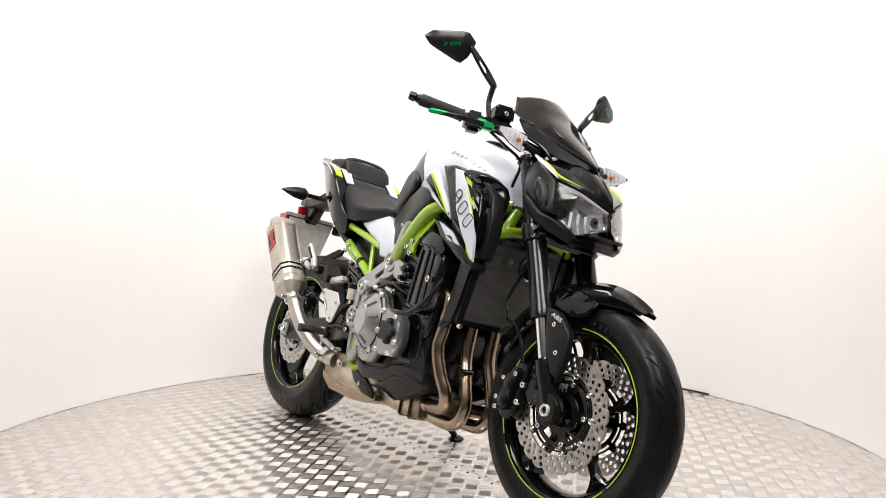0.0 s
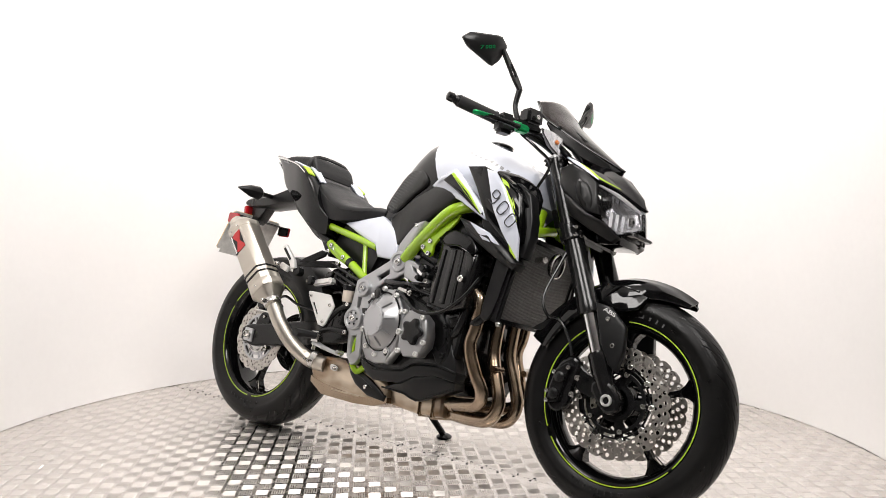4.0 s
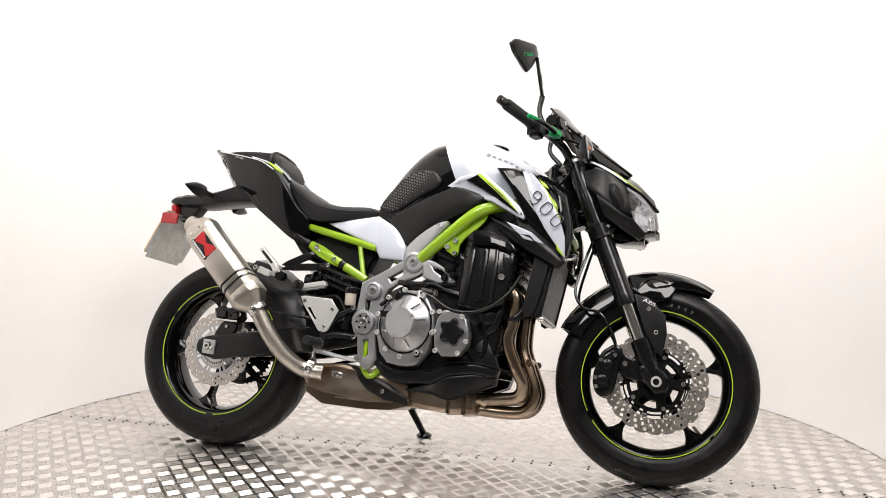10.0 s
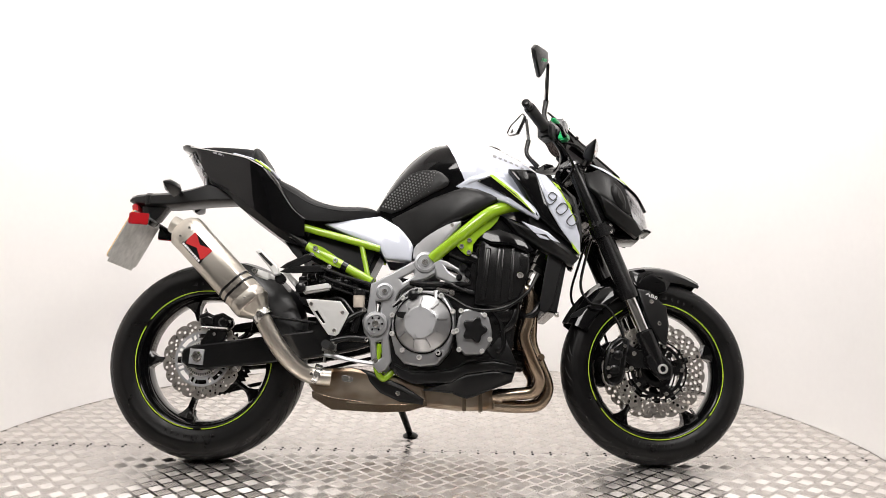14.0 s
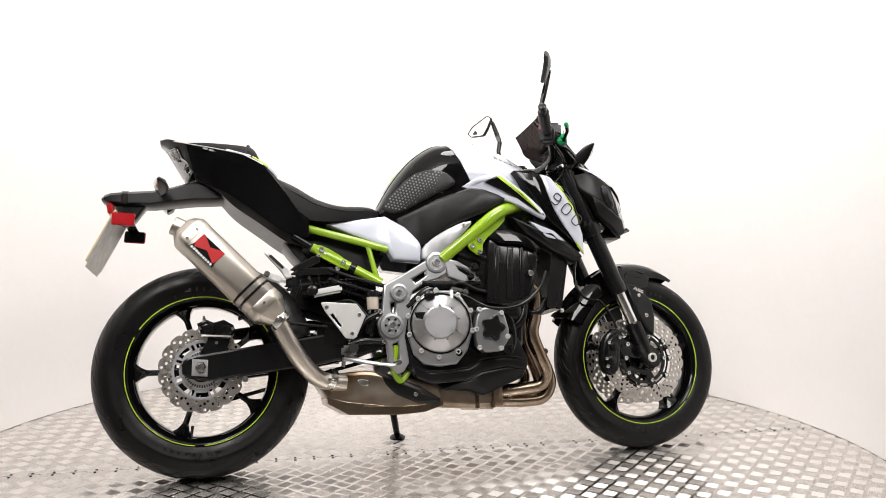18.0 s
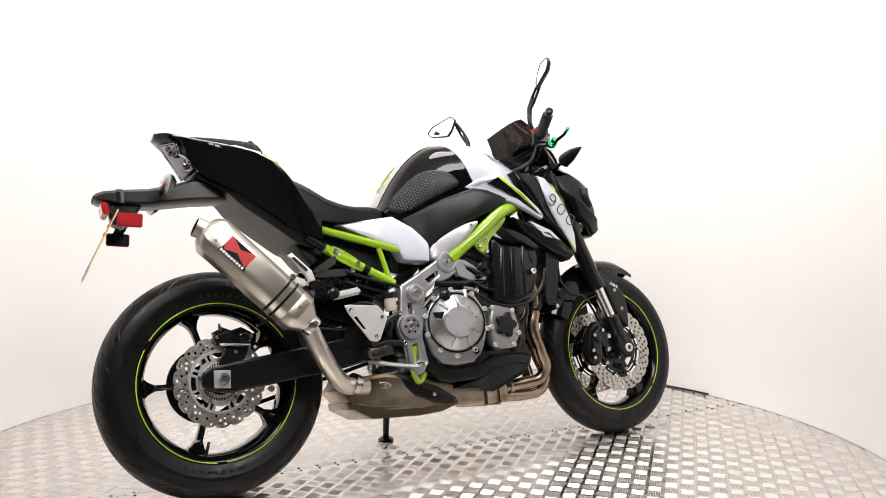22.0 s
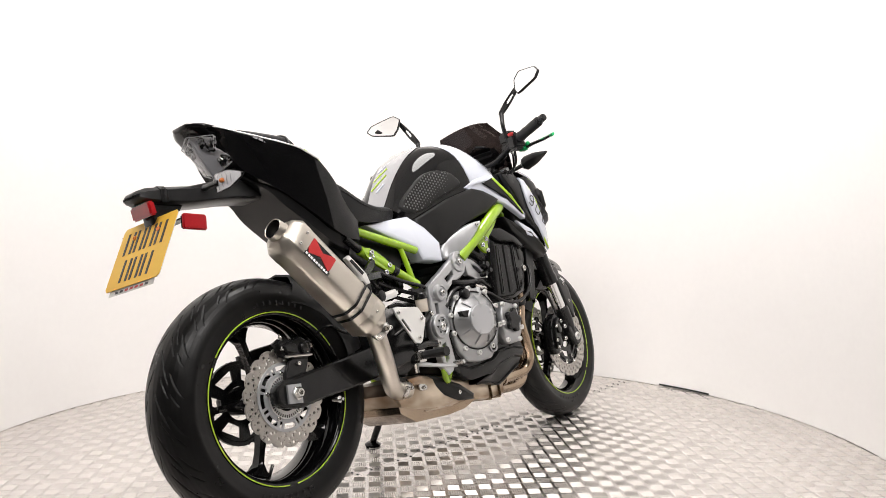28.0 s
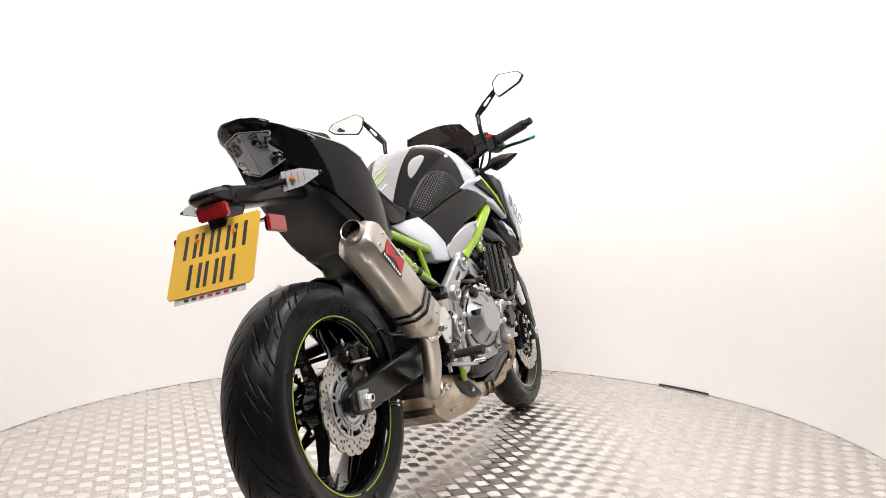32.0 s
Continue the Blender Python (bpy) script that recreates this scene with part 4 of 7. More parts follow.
panel("shroud_flash_white", [(0.275, 0.735, -0.2252), (0.353, 0.702, -0.2299), (0.392, 0.668, -0.2279), (0.330, 0.683, -0.2267)], 0.012, WHITE, shroud, 0.001, 0.002, "white flash", True, 0)


def numeral(digit, x, z):
    """A wide rounded numeral in a thin stroke, 0 or 9."""
    w, h, t = 0.0150, 0.0205, 0.0034
    if digit == 0:
        out = rounded([(-w, -h), (w, -h), (w, h), (-w, h)], 3)
        loops = [out, [tuple(p) for p in inset(out, t)]]
    else:
        top = rounded([(-w, -0.004), (w - t, -0.004), (w - t, h), (-w, h)], 3)
        loops = [top, [tuple(p) for p in inset(top, t)]]
    m = Matrix.Translation((x, -0.2450, z)) @ Matrix.Rotation(radians(2), 4, "Z") @ Matrix.Rotation(radians(43), 4, "Y") @ SIDE
    link("numeral", flat(loops, 0.0012, 0, m), CHARBAR, shroud, "dark numeral " + str(digit))
    if digit == 9:
        stem = [(w - t, h * 0.55), (w, h * 0.45), (w, -h * 0.6), (w - 0.006, -h), (-w * 0.6, -h), (-w * 0.6, -h + t), (w - 0.008, -h + t), (w - t, -h * 0.5)]
        link("numeral", flat([stem], 0.0012, 0, m), CHARBAR, shroud, "foot of the numeral 9")


numeral(9, 0.364, 0.802)
numeral(0, 0.396, 0.770)
numeral(0, 0.428, 0.735)
panel("shroud_vent", [(0.262, 0.893, -0.2265), (0.292, 0.893, -0.2275), (0.300, 0.868, -0.2288), (0.284, 0.850, -0.2287)], 0.004, SATIN, shroud, 0.0005, 0.0015, "black shroud vent", True, 0)
panel("shroud_inner", [(0.30, 0.87, -0.20), (0.44, 0.85, -0.19), (0.47, 0.72, -0.19), (0.45, 0.62, -0.20), (0.30, 0.70, -0.20)], 0.04, PLASTIC, shroud, 0.0, 0.004, "", True)
for s in (-1, 1):
    sheet3("shroud_nose", [(0.33, s * 0.215, 0.895), (0.40, s * 0.16, 0.885), (0.455, s * 0.13, 0.84), (0.46, s * 0.15, 0.76), (0.44, s * 0.215, 0.80), (0.395, s * 0.235, 0.852)], 0.006, GLOSS, shroud, 0.004)

# ---- frame ----
frm = new("main_frame")
frm.parent = bike
for s in (-1, 1):
    part("upper_tube", tube([(0.0, s * 0.160, 0.625), (0.035, s * 0.172, 0.655), (0.10, s * 0.190, 0.705), (0.17, s * 0.200, 0.760), (0.215, s * 0.194, 0.782), (0.28, s * 0.160, 0.800), (0.40, s * 0.070, 0.815)], 0.0195, 16), GREEN, frm, "lime green frame tube")
    side("gusset", rounded([(0.075, 0.665), (0.088, 0.648), (0.112, 0.630), (0.126, 0.640), (0.128, 0.675), (0.20, 0.735), (0.215, 0.770), (0.18, 0.765), (0.13, 0.72)], 1), s * 0.184, 0.012, GREEN, frm, 0.002)
    for x, z in ((0.116, 0.679), (0.092, 0.660), (0.115, 0.641)):
        bolt((x, s * 0.190, z), frm, 0.008, 0.008, (0, s, 0))
    part("head_tube_brace", tube([(0.41, s * 0.06, 0.80), (0.42, s * 0.10, 0.74), (0.40, s * 0.135, 0.68)], 0.017, 12), GREEN, frm)
    part("head_tube_brace", tube([(0.43, s * 0.02, 0.75), (0.44, s * 0.10, 0.735), (0.43, s * 0.14, 0.72)], 0.016, 12), GREEN, frm)
    part("subframe_rail", tube([(-0.42, s * 0.109, 0.735), (-0.30, s * 0.112, 0.702), (-0.165, s * 0.120, 0.664)], 0.0125, 12), GREEN, frm)
    part("subframe_rail", tube([(-0.40, s * 0.112, 0.672), (-0.30, s * 0.117, 0.618), (-0.19, s * 0.124, 0.556)], 0.015, 12), GREEN, frm)
    part("rail_socket", tube([(-0.458, s * 0.118, 0.708), (-0.405, s * 0.114, 0.675)], 0.0125, 12), SATIN, frm, "black clamp socket")
    part("rail_collar", tube([(-0.285, s * 0.1178, 0.610), (-0.268, s * 0.119, 0.601)], 0.0168, 12), SATIN, frm)
    part("subframe_strut", tube([(-0.228, s * 0.114, 0.682), (-0.200, s * 0.123, 0.562)], 0.0085, 10), GREEN, frm)
    side("rail_plate", rounded([(-0.405, 0.678), (-0.365, 0.675), (-0.30, 0.635), (-0.275, 0.60), (-0.30, 0.598), (-0.385, 0.643)], 1), s * 0.124, 0.006, GREEN, frm, 0.0015)
    for x, z in ((-0.372, 0.662), (-0.306, 0.622)):
        bolt((x, s * 0.127, z), frm, 0.008, 0.008, (0, s, 0))
    part("cradle_tube", tube([(-0.155, s * 0.150, 0.36), (-0.165, s * 0.150, 0.29), (-0.145, s * 0.14, 0.255), (-0.115, s * 0.13, 0.28)], 0.010, 10), GREEN, frm)
part("head_tube", lathe([(0, 0.032), (0.18, 0.032)], (0.40, 0, 0.93), fd, 20), SATIN, frm)
# added dark block that fills the see-through gap behind the shock
part("inner_filler", box((0.26, 0.06, 0.16), pose(-0.330, 0.045, 0.530, 0, 18, 0), 0.02), PLASTIC, frm, "matte black filler block behind the shock")
part("battery_cover", box((0.24, 0.16, 0.13), pose(-0.30, 0, 0.66, 0, 26, 0), 0.015), PLASTIC, frm)


def spx(px, py):
    return ((px - 757) * 0.00176, 0.624 - (py - 455) * 0.00176)


pivot = new("pivot_plate")
pivot.parent = bike
plate = [spx(*p) for p in ((650, 500), (690, 478), (728, 456), (733, 446), (757, 444), (770, 458), (768, 478), (745, 491), (722, 498), (702, 512), (695, 525), (698, 545), (690, 560), (684, 590), (690, 635), (680, 650), (668, 655), (655, 640), (650, 600), (640, 585), (636, 565), (645, 545), (648, 520))]
slots = [[spx(*p) for p in q] for q in (((661, 531), (669, 531), (668, 549), (661, 552)), ((700, 490), (725, 476), (726, 484), (706, 497)), ((662, 603), (671, 600), (673, 628), (665, 634)))]
side("cast_plate", plate, -0.152, 0.026, SILVER, pivot, 0.005, slots, "silver-grey cast frame plate")
side("cast_plate", plate, 0.152, 0.026, SILVER, pivot, 0.005, slots)
side("engine_bracket", [(0.004, 0.628), (0.048, 0.617), (0.105, 0.583), (0.118, 0.556), (0.108, 0.546), (0.080, 0.542), (0.013, 0.567)], -0.160, 0.022, SILVER, pivot, 0.005, [[(0.040, 0.602), (0.070, 0.592), (0.096, 0.572), (0.088, 0.562), (0.050, 0.588)]])
bolt((0.107, -0.170, 0.557), pivot, 0.006, 0.005)
panel("upper_cover", [(*spx(722, 457), -0.146), (*spx(724, 427), -0.139), (*spx(760, 405), -0.171), (*spx(790, 392), -0.197), (*spx(813, 389), -0.205), (*spx(790, 415), -0.197), (*spx(765, 440), -0.176), (*spx(757, 447), -0.166)],
      0.03, FRAMESILVER, pivot, 0.003, 0.004, "silver-grey cast cover", True)
bolt((spx(792, 397)[0], -0.2035, spx(794, 398)[1]), pivot, 0.006, 0.005)
for (x, z), r, y in ((spx(745, 461), 0.034, -0.155), (spx(675, 514), 0.027, -0.163), (spx(661, 571), 0.038, -0.161)):
    part("pivot_boss", lathe([(0.0, r), (0.012, r), (0.016, r * 0.94), (0.017, r * 0.72), (0.013, r * 0.66), (0.013, r * 0.40), (0.019, r * 0.36), (0.019, r * 0.18), (0.010, 0)], (x, y, z), (0, -1, 0), 28), SILVER, pivot, "round silver pivot boss")
    bolt((x, y - 0.012, z), pivot, r * 0.30, 0.010, (0, -1, 0), STEEL, "pivot_bolt")
x, z = spx(661, 571)
# six black discs laid on the boss, painted as the shade in small holes
for k in range(6):
    a = math.pi * k / 3
    part("boss_hole_shade", lathe([(0, 0.0035), (0.0012, 0.0035)], (x + 0.020 * math.cos(a), -0.1753, z + 0.020 * math.sin(a)), (0, -1, 0), 8), SATIN, pivot)

# ---- engine ----
eng = new("engine")
eng.parent = bike
side("crankcase", rounded([(-0.135, 0.30), (-0.125, 0.46), (-0.03, 0.535), (0.10, 0.53), (0.24, 0.50), (0.265, 0.44), (0.25, 0.33), (0.19, 0.255), (0.0, 0.245), (-0.10, 0.26)], 1), 0, 0.320, ENGINE, eng, 0.012, label="black engine case")
part("cylinder_block", box((0.20, 0.325, 0.24), pose(0.205, 0, 0.60, 0, 17, 0), 0.02), ENGINE, eng)
for k in range(7):
    part("cooling_rib", box((0.205, 0.33, 0.006), pose(0.185 + 0.0085 * k, 0, 0.515 + 0.026 * k, 0, 17, 0), 0.002), ENGINE, eng)
part("cylinder_head", box((0.23, 0.33, 0.075), pose(0.235, 0, 0.725, 0, 17, 0), 0.02), SATIN, eng, "black cylinder head cover")
part("airbox", box((0.30, 0.24, 0.14), pose(0.06, 0, 0.72, 0, 0, 0), 0.03), PLASTIC, eng)
part("throttle_body", box((0.10, 0.30, 0.09), pose(0.085, 0, 0.63, 0, 20, 0), 0.02), SATIN, eng)
for k, y in enumerate((-0.14, -0.05)):
    part("intake_boot", tube([(0.15, y, 0.62), (0.06, y, 0.66)], 0.028, 12), SATIN, eng)
for k, (x, z, r) in enumerate(((0.098, 0.595, 0.014), (0.112, 0.575, 0.011), (0.085, 0.565, 0.010))):
    part("sensor", lathe([(0, r), (0.02, r), (0.024, r * 0.7), (0.03, r * 0.7)], (x, -0.165, z), (0, -1, 0), 12), SATIN, eng)
# clutch cover
before = set(eng.children)
cl = [spx(*p) for p in ((743, 511), (722, 514), (700, 535), (688, 562), (686, 590), (695, 622), (712, 640), (740, 645), (770, 642), (790, 620), (802, 585), (800, 550), (785, 525), (765, 512))]
cl = [(x * 0.985 - 0.002, z * 0.985 + 0.005) for x, z in cl]
cover = side("clutch_cover", cl, -0.186, 0.036, CASTGREY, eng, 0.006, label="grey cast clutch cover")
CX, CZ = spx(744, 573)
CZ = CZ + 0.004
part("cover_dome", lathe([(0.0, 0.089), (0.006, 0.088), (0.010, 0.084), (0.036, 0.053), (0.0385, 0.049), (0.0385, 0.0)], (CX, -0.200, CZ), (0, -1, 0), 48), CASTGREY, cover, "round domed cover")
part("dome_seam", lathe([(0.0, 0.0925), (0.0035, 0.0925), (0.0035, 0.0885), (0.0, 0.0885)], (CX, -0.2035, CZ), (0, -1, 0), 48), SATIN, cover, "dark seam round the dome")
part("dome_cap", lathe([(0, 0.0475), (0.002, 0.0475), (0.0032, 0.046), (0.0032, 0)], (CX, -0.2384, CZ), (0, -1, 0), 40), FRAMESILVER, cover, "flat round cap")
# no notches are cut: slightly darker boxes on the cap give their shade
for k in range(5):
    a = radians(-38 + 64 * k) if k < 4 else radians(248)
    part("cap_notch_shade", box((0.016, 0.004, 0.009), Matrix.Translation((CX + 0.043 * math.cos(a), -0.2405, CZ + 0.043 * math.sin(a))) @ Matrix.Rotation(-a, 4, "Y"), 0.001), SILVER, cover)
for k in range(9):
    a = radians(10 + 40 * k)
    part("dome_rib", box((0.034, 0.008, 0.0045), Matrix.Translation((CX + 0.067 * math.cos(a), -0.2265, CZ + 0.066 * math.sin(a))) @ Matrix.Rotation(-a, 4, "Y") @ Matrix.Rotation(radians(40), 4, "Z"), 0.001), CASTGREY, cover)
# black plate set on the dome, its colour standing for a shaded recess
side("cover_recess_shade", [(CX - 0.078, CZ + 0.034), (CX - 0.040, CZ + 0.034), (CX - 0.036, CZ + 0.018), (CX - 0.046, CZ + 0.010), (CX - 0.072, CZ + 0.018)], -0.226, 0.018, SATIN, cover, 0.002)
part("oil_cap", lathe([(0, 0.017), (0.016, 0.017), (0.018, 0.014), (0.018, 0)], (CX - 0.030, -0.203, CZ + 0.086), (0, -1, 0), 8), SATIN, cover, "black oil filler cap")
part("sight_glass", lathe([(0, 0.016), (0.006, 0.016), (0.006, 0.011), (0.003, 0.010), (0.003, 0)], (CX + 0.052, -0.2045, CZ - 0.092), (0, -1, 0), 20), CASTGREY, cover)
part("sight_window", lathe([(0, 0.010), (0.001, 0.0095)], (CX + 0.052, -0.208, CZ - 0.092), (0, -1, 0), 16), SATIN, cover)
for k, a in enumerate((95, 130, 165, 197, 232, 265, 300, 345, 20, 55)):
    a = radians(a)
    bolt((CX + 0.100 * math.cos(a), -0.203, CZ + 0.102 * math.sin(a)), cover, 0.0082, 0.010, (0, -1, 0), ALLOY)
SPLAY = Matrix.Translation((CX, -0.190, 0)) @ Matrix.Rotation(radians(-12.5), 4, "Z") @ Matrix.Translation((-CX, 0.201, 0))
for o in eng.children:
    if o not in before:
        o.matrix_basis = SPLAY
part("cable_boss", tube([(CX + 0.036, -0.198, CZ + 0.060), (CX + 0.040, -0.192, CZ + 0.100)], [0.012, 0.0105], 12), CASTGREY, eng, "cast boss of the clutch arm")
part("clutch_arm", box((0.040, 0.008, 0.010), pose(CX + 0.058, -0.190, CZ + 0.104, 0, 12, 0), 0.003), STEEL, eng)
part("cable_bracket", box((0.016, 0.012, 0.018), pose(CX + 0.086, -0.186, CZ + 0.096), 0.003), STEEL, eng, "steel cable bracket")
bolt((CX + 0.086, -0.192, CZ + 0.096), eng, 0.005, 0.005)
c2 = [spx(*p) for p in ((812, 546), (835, 543), (856, 560), (862, 585), (860, 605), (845, 624), (815, 626), (801, 612), (798, 585), (803, 560))]
c2 = [(x * 0.97 + 0.006, z * 0.97 + 0.012) for x, z in c2]
pc = side("timing_cover", c2, -0.202, 0.044, CASTGREY, eng, 0.006, label="grey cast timing cover")
tx, tz = spx(832, 582)
star = [(tx + (0.033 + 0.006 * math.cos(5 * a)) * math.cos(a), tz + (0.035 + 0.006 * math.cos(5 * a)) * math.sin(a)) for a in (2 * math.pi * k / 40 for k in range(40))]
side("cover_cap", star, -0.229, 0.020, SATIN, pc, 0.005, label="black star-shaped cap")
for x, z in ((809, 550), (849, 557), (858, 598), (845, 618), (806, 616), (802, 584)):
    q = spx(x, z)
    bolt((q[0], -0.2235, q[1]), pc, 0.0078, 0.009, (0, -1, 0), ALLOY)
# side scoop over the cylinders
scoop = new("engine_side_scoop")
scoop.parent = bike
panel("scoop_shell", [(0.146, 0.672, -0.180), (0.154, 0.694, -0.182), (0.214, 0.700, -0.188), (0.270, 0.676, -0.196), (0.306, 0.648, -0.202), (0.300, 0.593, -0.204), (0.276, 0.490, -0.200), (0.205, 0.468, -0.194), (0.132, 0.482, -0.186)],
      0.05, ENGINE, scoop, 0.006, 0.007, "gloss black angular engine scoop", True, 0)
for x0, x1, w, y in ((0.168, 0.150, 0.014, -0.194), (0.204, 0.190, 0.020, -0.200), (0.244, 0.234, 0.012, -0.204)):
    panel("scoop_slat", [(x0, 0.655, y), (x0 + w, 0.655, y - 0.002), (x1 + w, 0.492, y - 0.004), (x1, 0.492, y - 0.002)], 0.012, ENGINE, scoop, 0.001, 0.003, "", True, 0)
panel("scoop_top", [(0.146, 0.688, -0.188), (0.160, 0.712, -0.188), (0.205, 0.716, -0.196), (0.275, 0.694, -0.204), (0.312, 0.650, -0.210), (0.288, 0.642, -0.214), (0.240, 0.664, -0.212), (0.180, 0.668, -0.202)], 0.03, GLOSS, scoop, 0.002, 0.003, "", True, 0)
panel("scoop_fin", [(0.268, 0.640, -0.207), (0.300, 0.628, -0.209), (0.292, 0.585, -0.209), (0.270, 0.600, -0.208)], 0.012, ENGINE, scoop, 0.001, 0.002, "", True, 0)
for s in (-1, 1):
    part("scoop_edge", tube([(0.150, s * 0.192, 0.690), (0.180, s * 0.2045, 0.668), (0.240, s * 0.2145, 0.664), (0.288, s * 0.2165, 0.642), (0.312, s * 0.2125, 0.650)], 0.0022, 6, steps=2), GLOSS, scoop)
bolt((0.270, -0.216, 0.568), scoop, 0.010, 0.008)
part("cooling_hose", tube([(0.02, -0.20, 0.515), (0.06, -0.205, 0.500), (0.13, -0.222, 0.462), (0.22, -0.226, 0.466), (0.29, -0.222, 0.515), (0.325, -0.205, 0.575)], 0.0055, 10), SATIN, eng, "black cable")
part("coolant_pipe", tube([(0.26, -0.12, 0.47), (0.30, -0.16, 0.45), (0.34, -0.15, 0.49)], 0.014, 10), SATIN, eng)
# belly
panel("belly_band", [(-0.112, 0.298, -0.160), (-0.055, 0.275, -0.166), (0.067, 0.284, -0.168), (0.109, 0.307, -0.168), (0.196, 0.313, -0.166), (0.264, 0.300, -0.160), (0.256, 0.275, -0.158), (0.190, 0.284, -0.164), (0.110, 0.272, -0.166), (0.060, 0.245, -0.164), (-0.050, 0.240, -0.162), (-0.092, 0.258, -0.160)], 0.05, PLASTIC, eng, 0.002, 0.003, "matte black belly cover", True, 0)
panel("belly_pan", [(0.056, 0.247, -0.158), (0.110, 0.270, -0.162), (0.190, 0.282, -0.160), (0.256, 0.274, -0.150), (0.250, 0.252, -0.140), (0.172, 0.222, -0.138), (0.112, 0.200, -0.136), (0.066, 0.215, -0.142), (-0.02, 0.222, -0.148)], 0.05, PLASTIC, eng, 0.002, 0.003, "", True, 0)
panel("belly_wing", [(0.160, 0.400, -0.150), (0.229, 0.382, -0.162), (0.264, 0.302, -0.160), (0.196, 0.311, -0.166), (0.166, 0.350, -0.164)], 0.04, PLASTIC, eng, 0.002, 0.003, "", True, 0)
for s in (-1, 1):
    part("belly_ridge", tube([(-0.108, s * 0.163, 0.299), (-0.055, s * 0.169, 0.277), (0.067, s * 0.171, 0.286), (0.109, s * 0.171, 0.309), (0.196, s * 0.169, 0.315), (0.260, s * 0.163, 0.302)], 0.003, 6, steps=2), PLASTIC, eng)
    part("belly_ridge", tube([(-0.02, s * 0.150, 0.223), (0.066, s * 0.144, 0.216), (0.112, s * 0.138, 0.201), (0.172, s * 0.140, 0.223), (0.248, s * 0.142, 0.252)], 0.003, 6, steps=2), PLASTIC, eng)
bolt((0.205, -0.166, 0.345), eng, 0.009, 0.005, (0, -1, 0), SATIN)
for k, (x, z) in enumerate(((-0.10, 0.47), (-0.115, 0.40), (0.095, 0.52), (0.15, 0.50), (0.245, 0.47), (0.225, 0.42), (0.215, 0.395), (0.20, 0.43))):
    bolt((x, -0.158, z), eng, 0.007, 0.012, (0, -1, 0), SATIN)
part("case_ridge", tube([(-0.12, -0.160, 0.475), (-0.05, -0.160, 0.530), (0.06, -0.160, 0.535), (0.15, -0.160, 0.515), (0.25, -0.158, 0.490)], 0.008, 8), ENGINE, eng)
part("case_ridge", tube([(0.185, -0.160, 0.475), (0.215, -0.162, 0.43), (0.222, -0.162, 0.36), (0.205, -0.160, 0.32)], 0.008, 8), ENGINE, eng)
part("water_hose", tube([(0.215, -0.150, 0.40), (0.25, -0.165, 0.43), (0.262, -0.160, 0.49), (0.24, -0.150, 0.53)], 0.013, 12), SATIN, eng)
part("oil_line", tube([(0.02, -0.165, 0.535), (0.05, -0.185, 0.545), (0.10, -0.180, 0.525), (0.16, -0.165, 0.510)], 0.006, 8), SATIN, eng)
part("starter_boss", lathe([(0, 0.026), (0.012, 0.026), (0.016, 0.020), (0.016, 0)], (0.225, -0.158, 0.455), (0, -1, 0), 18), ENGINE, eng)
panel("heat_shield", [(-0.219, 0.284, -0.1220), (-0.188, 0.278, -0.1280), (-0.083, 0.236, -0.1340), (-0.019, 0.196, -0.1340), (-0.022, 0.178, -0.1320), (-0.093, 0.186, -0.1320), (-0.154, 0.213, -0.1280), (-0.189, 0.242, -0.1240)], 0.03, GREYPLASTIC, eng, 0.003, 0.005, "black heat shield", False, 0)
bolt((-0.098, -0.139, 0.212), eng, 0.007, 0.004)
part("oil_filter", lathe([(0, 0.036), (0.06, 0.036), (0.066, 0.030), (0.066, 0)], (0.235, 0.04, 0.33), (1, 0, -0.15), 20), SATIN, eng)
part("sump", box((0.20, 0.16, 0.09), pose(0.07, 0, 0.235), 0.025), ENGINE, eng)

# ---- radiator ----
rad = new("radiator")
rad.parent = bike
RM = Matrix.Translation((0.396, 0, 0.588)) @ Matrix.Rotation(radians(12), 4, "Y")
part("core", box((0.022, 0.312, 0.235), RM, 0.003), GRILLE, rad, "dark fine-mesh radiator core")
for s in (-1, 1):
    part("end_tank", box((0.040, 0.020, 0.262), RM @ Matrix.Translation((-0.004, s * 0.166, 0)), 0.006), PLASTIC, rad)
    side("side_cover", rounded([(0.425, 0.715), (0.412, 0.650), (0.375, 0.49), (0.352, 0.455), (0.328, 0.470), (0.352, 0.60), (0.372, 0.715)], 1), s * 0.180, 0.008, PLASTIC, rad, 0.002, label="matte black radiator side cover")
for dz in (-0.124, 0.124):
    part("frame_bar", box((0.034, 0.33, 0.014), RM @ Matrix.Translation((0, 0, dz)), 0.004), SATIN, rad)
part("outlet_neck", tube([(0.40, -0.12, 0.70), (0.36, -0.13, 0.73), (0.30, -0.12, 0.74)], 0.018, 12), SATIN, rad)
part("filler_neck", lathe([(0, 0.010), (0.03, 0.010)], (0.438, -0.095, 0.652), (1, -0.2, 0.1), 16), STEEL, rad)
bolt((0.380, -0.165, 0.455), rad, 0.008, 0.012, (1, 0, 0))
part("horn", lathe([(0, 0.020), (0.012, 0.036), (0.02, 0.038), (0.022, 0.030), (0.016, 0.0)], (0.440, -0.018, 0.655), (1, 0, -0.2), 24), SATIN, bike, "black horn")
part("horn_ring", lathe([(0.016, 0.037), (0.024, 0.0375), (0.025, 0.033), (0.018, 0.032)], (0.440, -0.018, 0.655), (1, 0, -0.2), 28, closed=True), STEEL, bike, "bright horn rim")

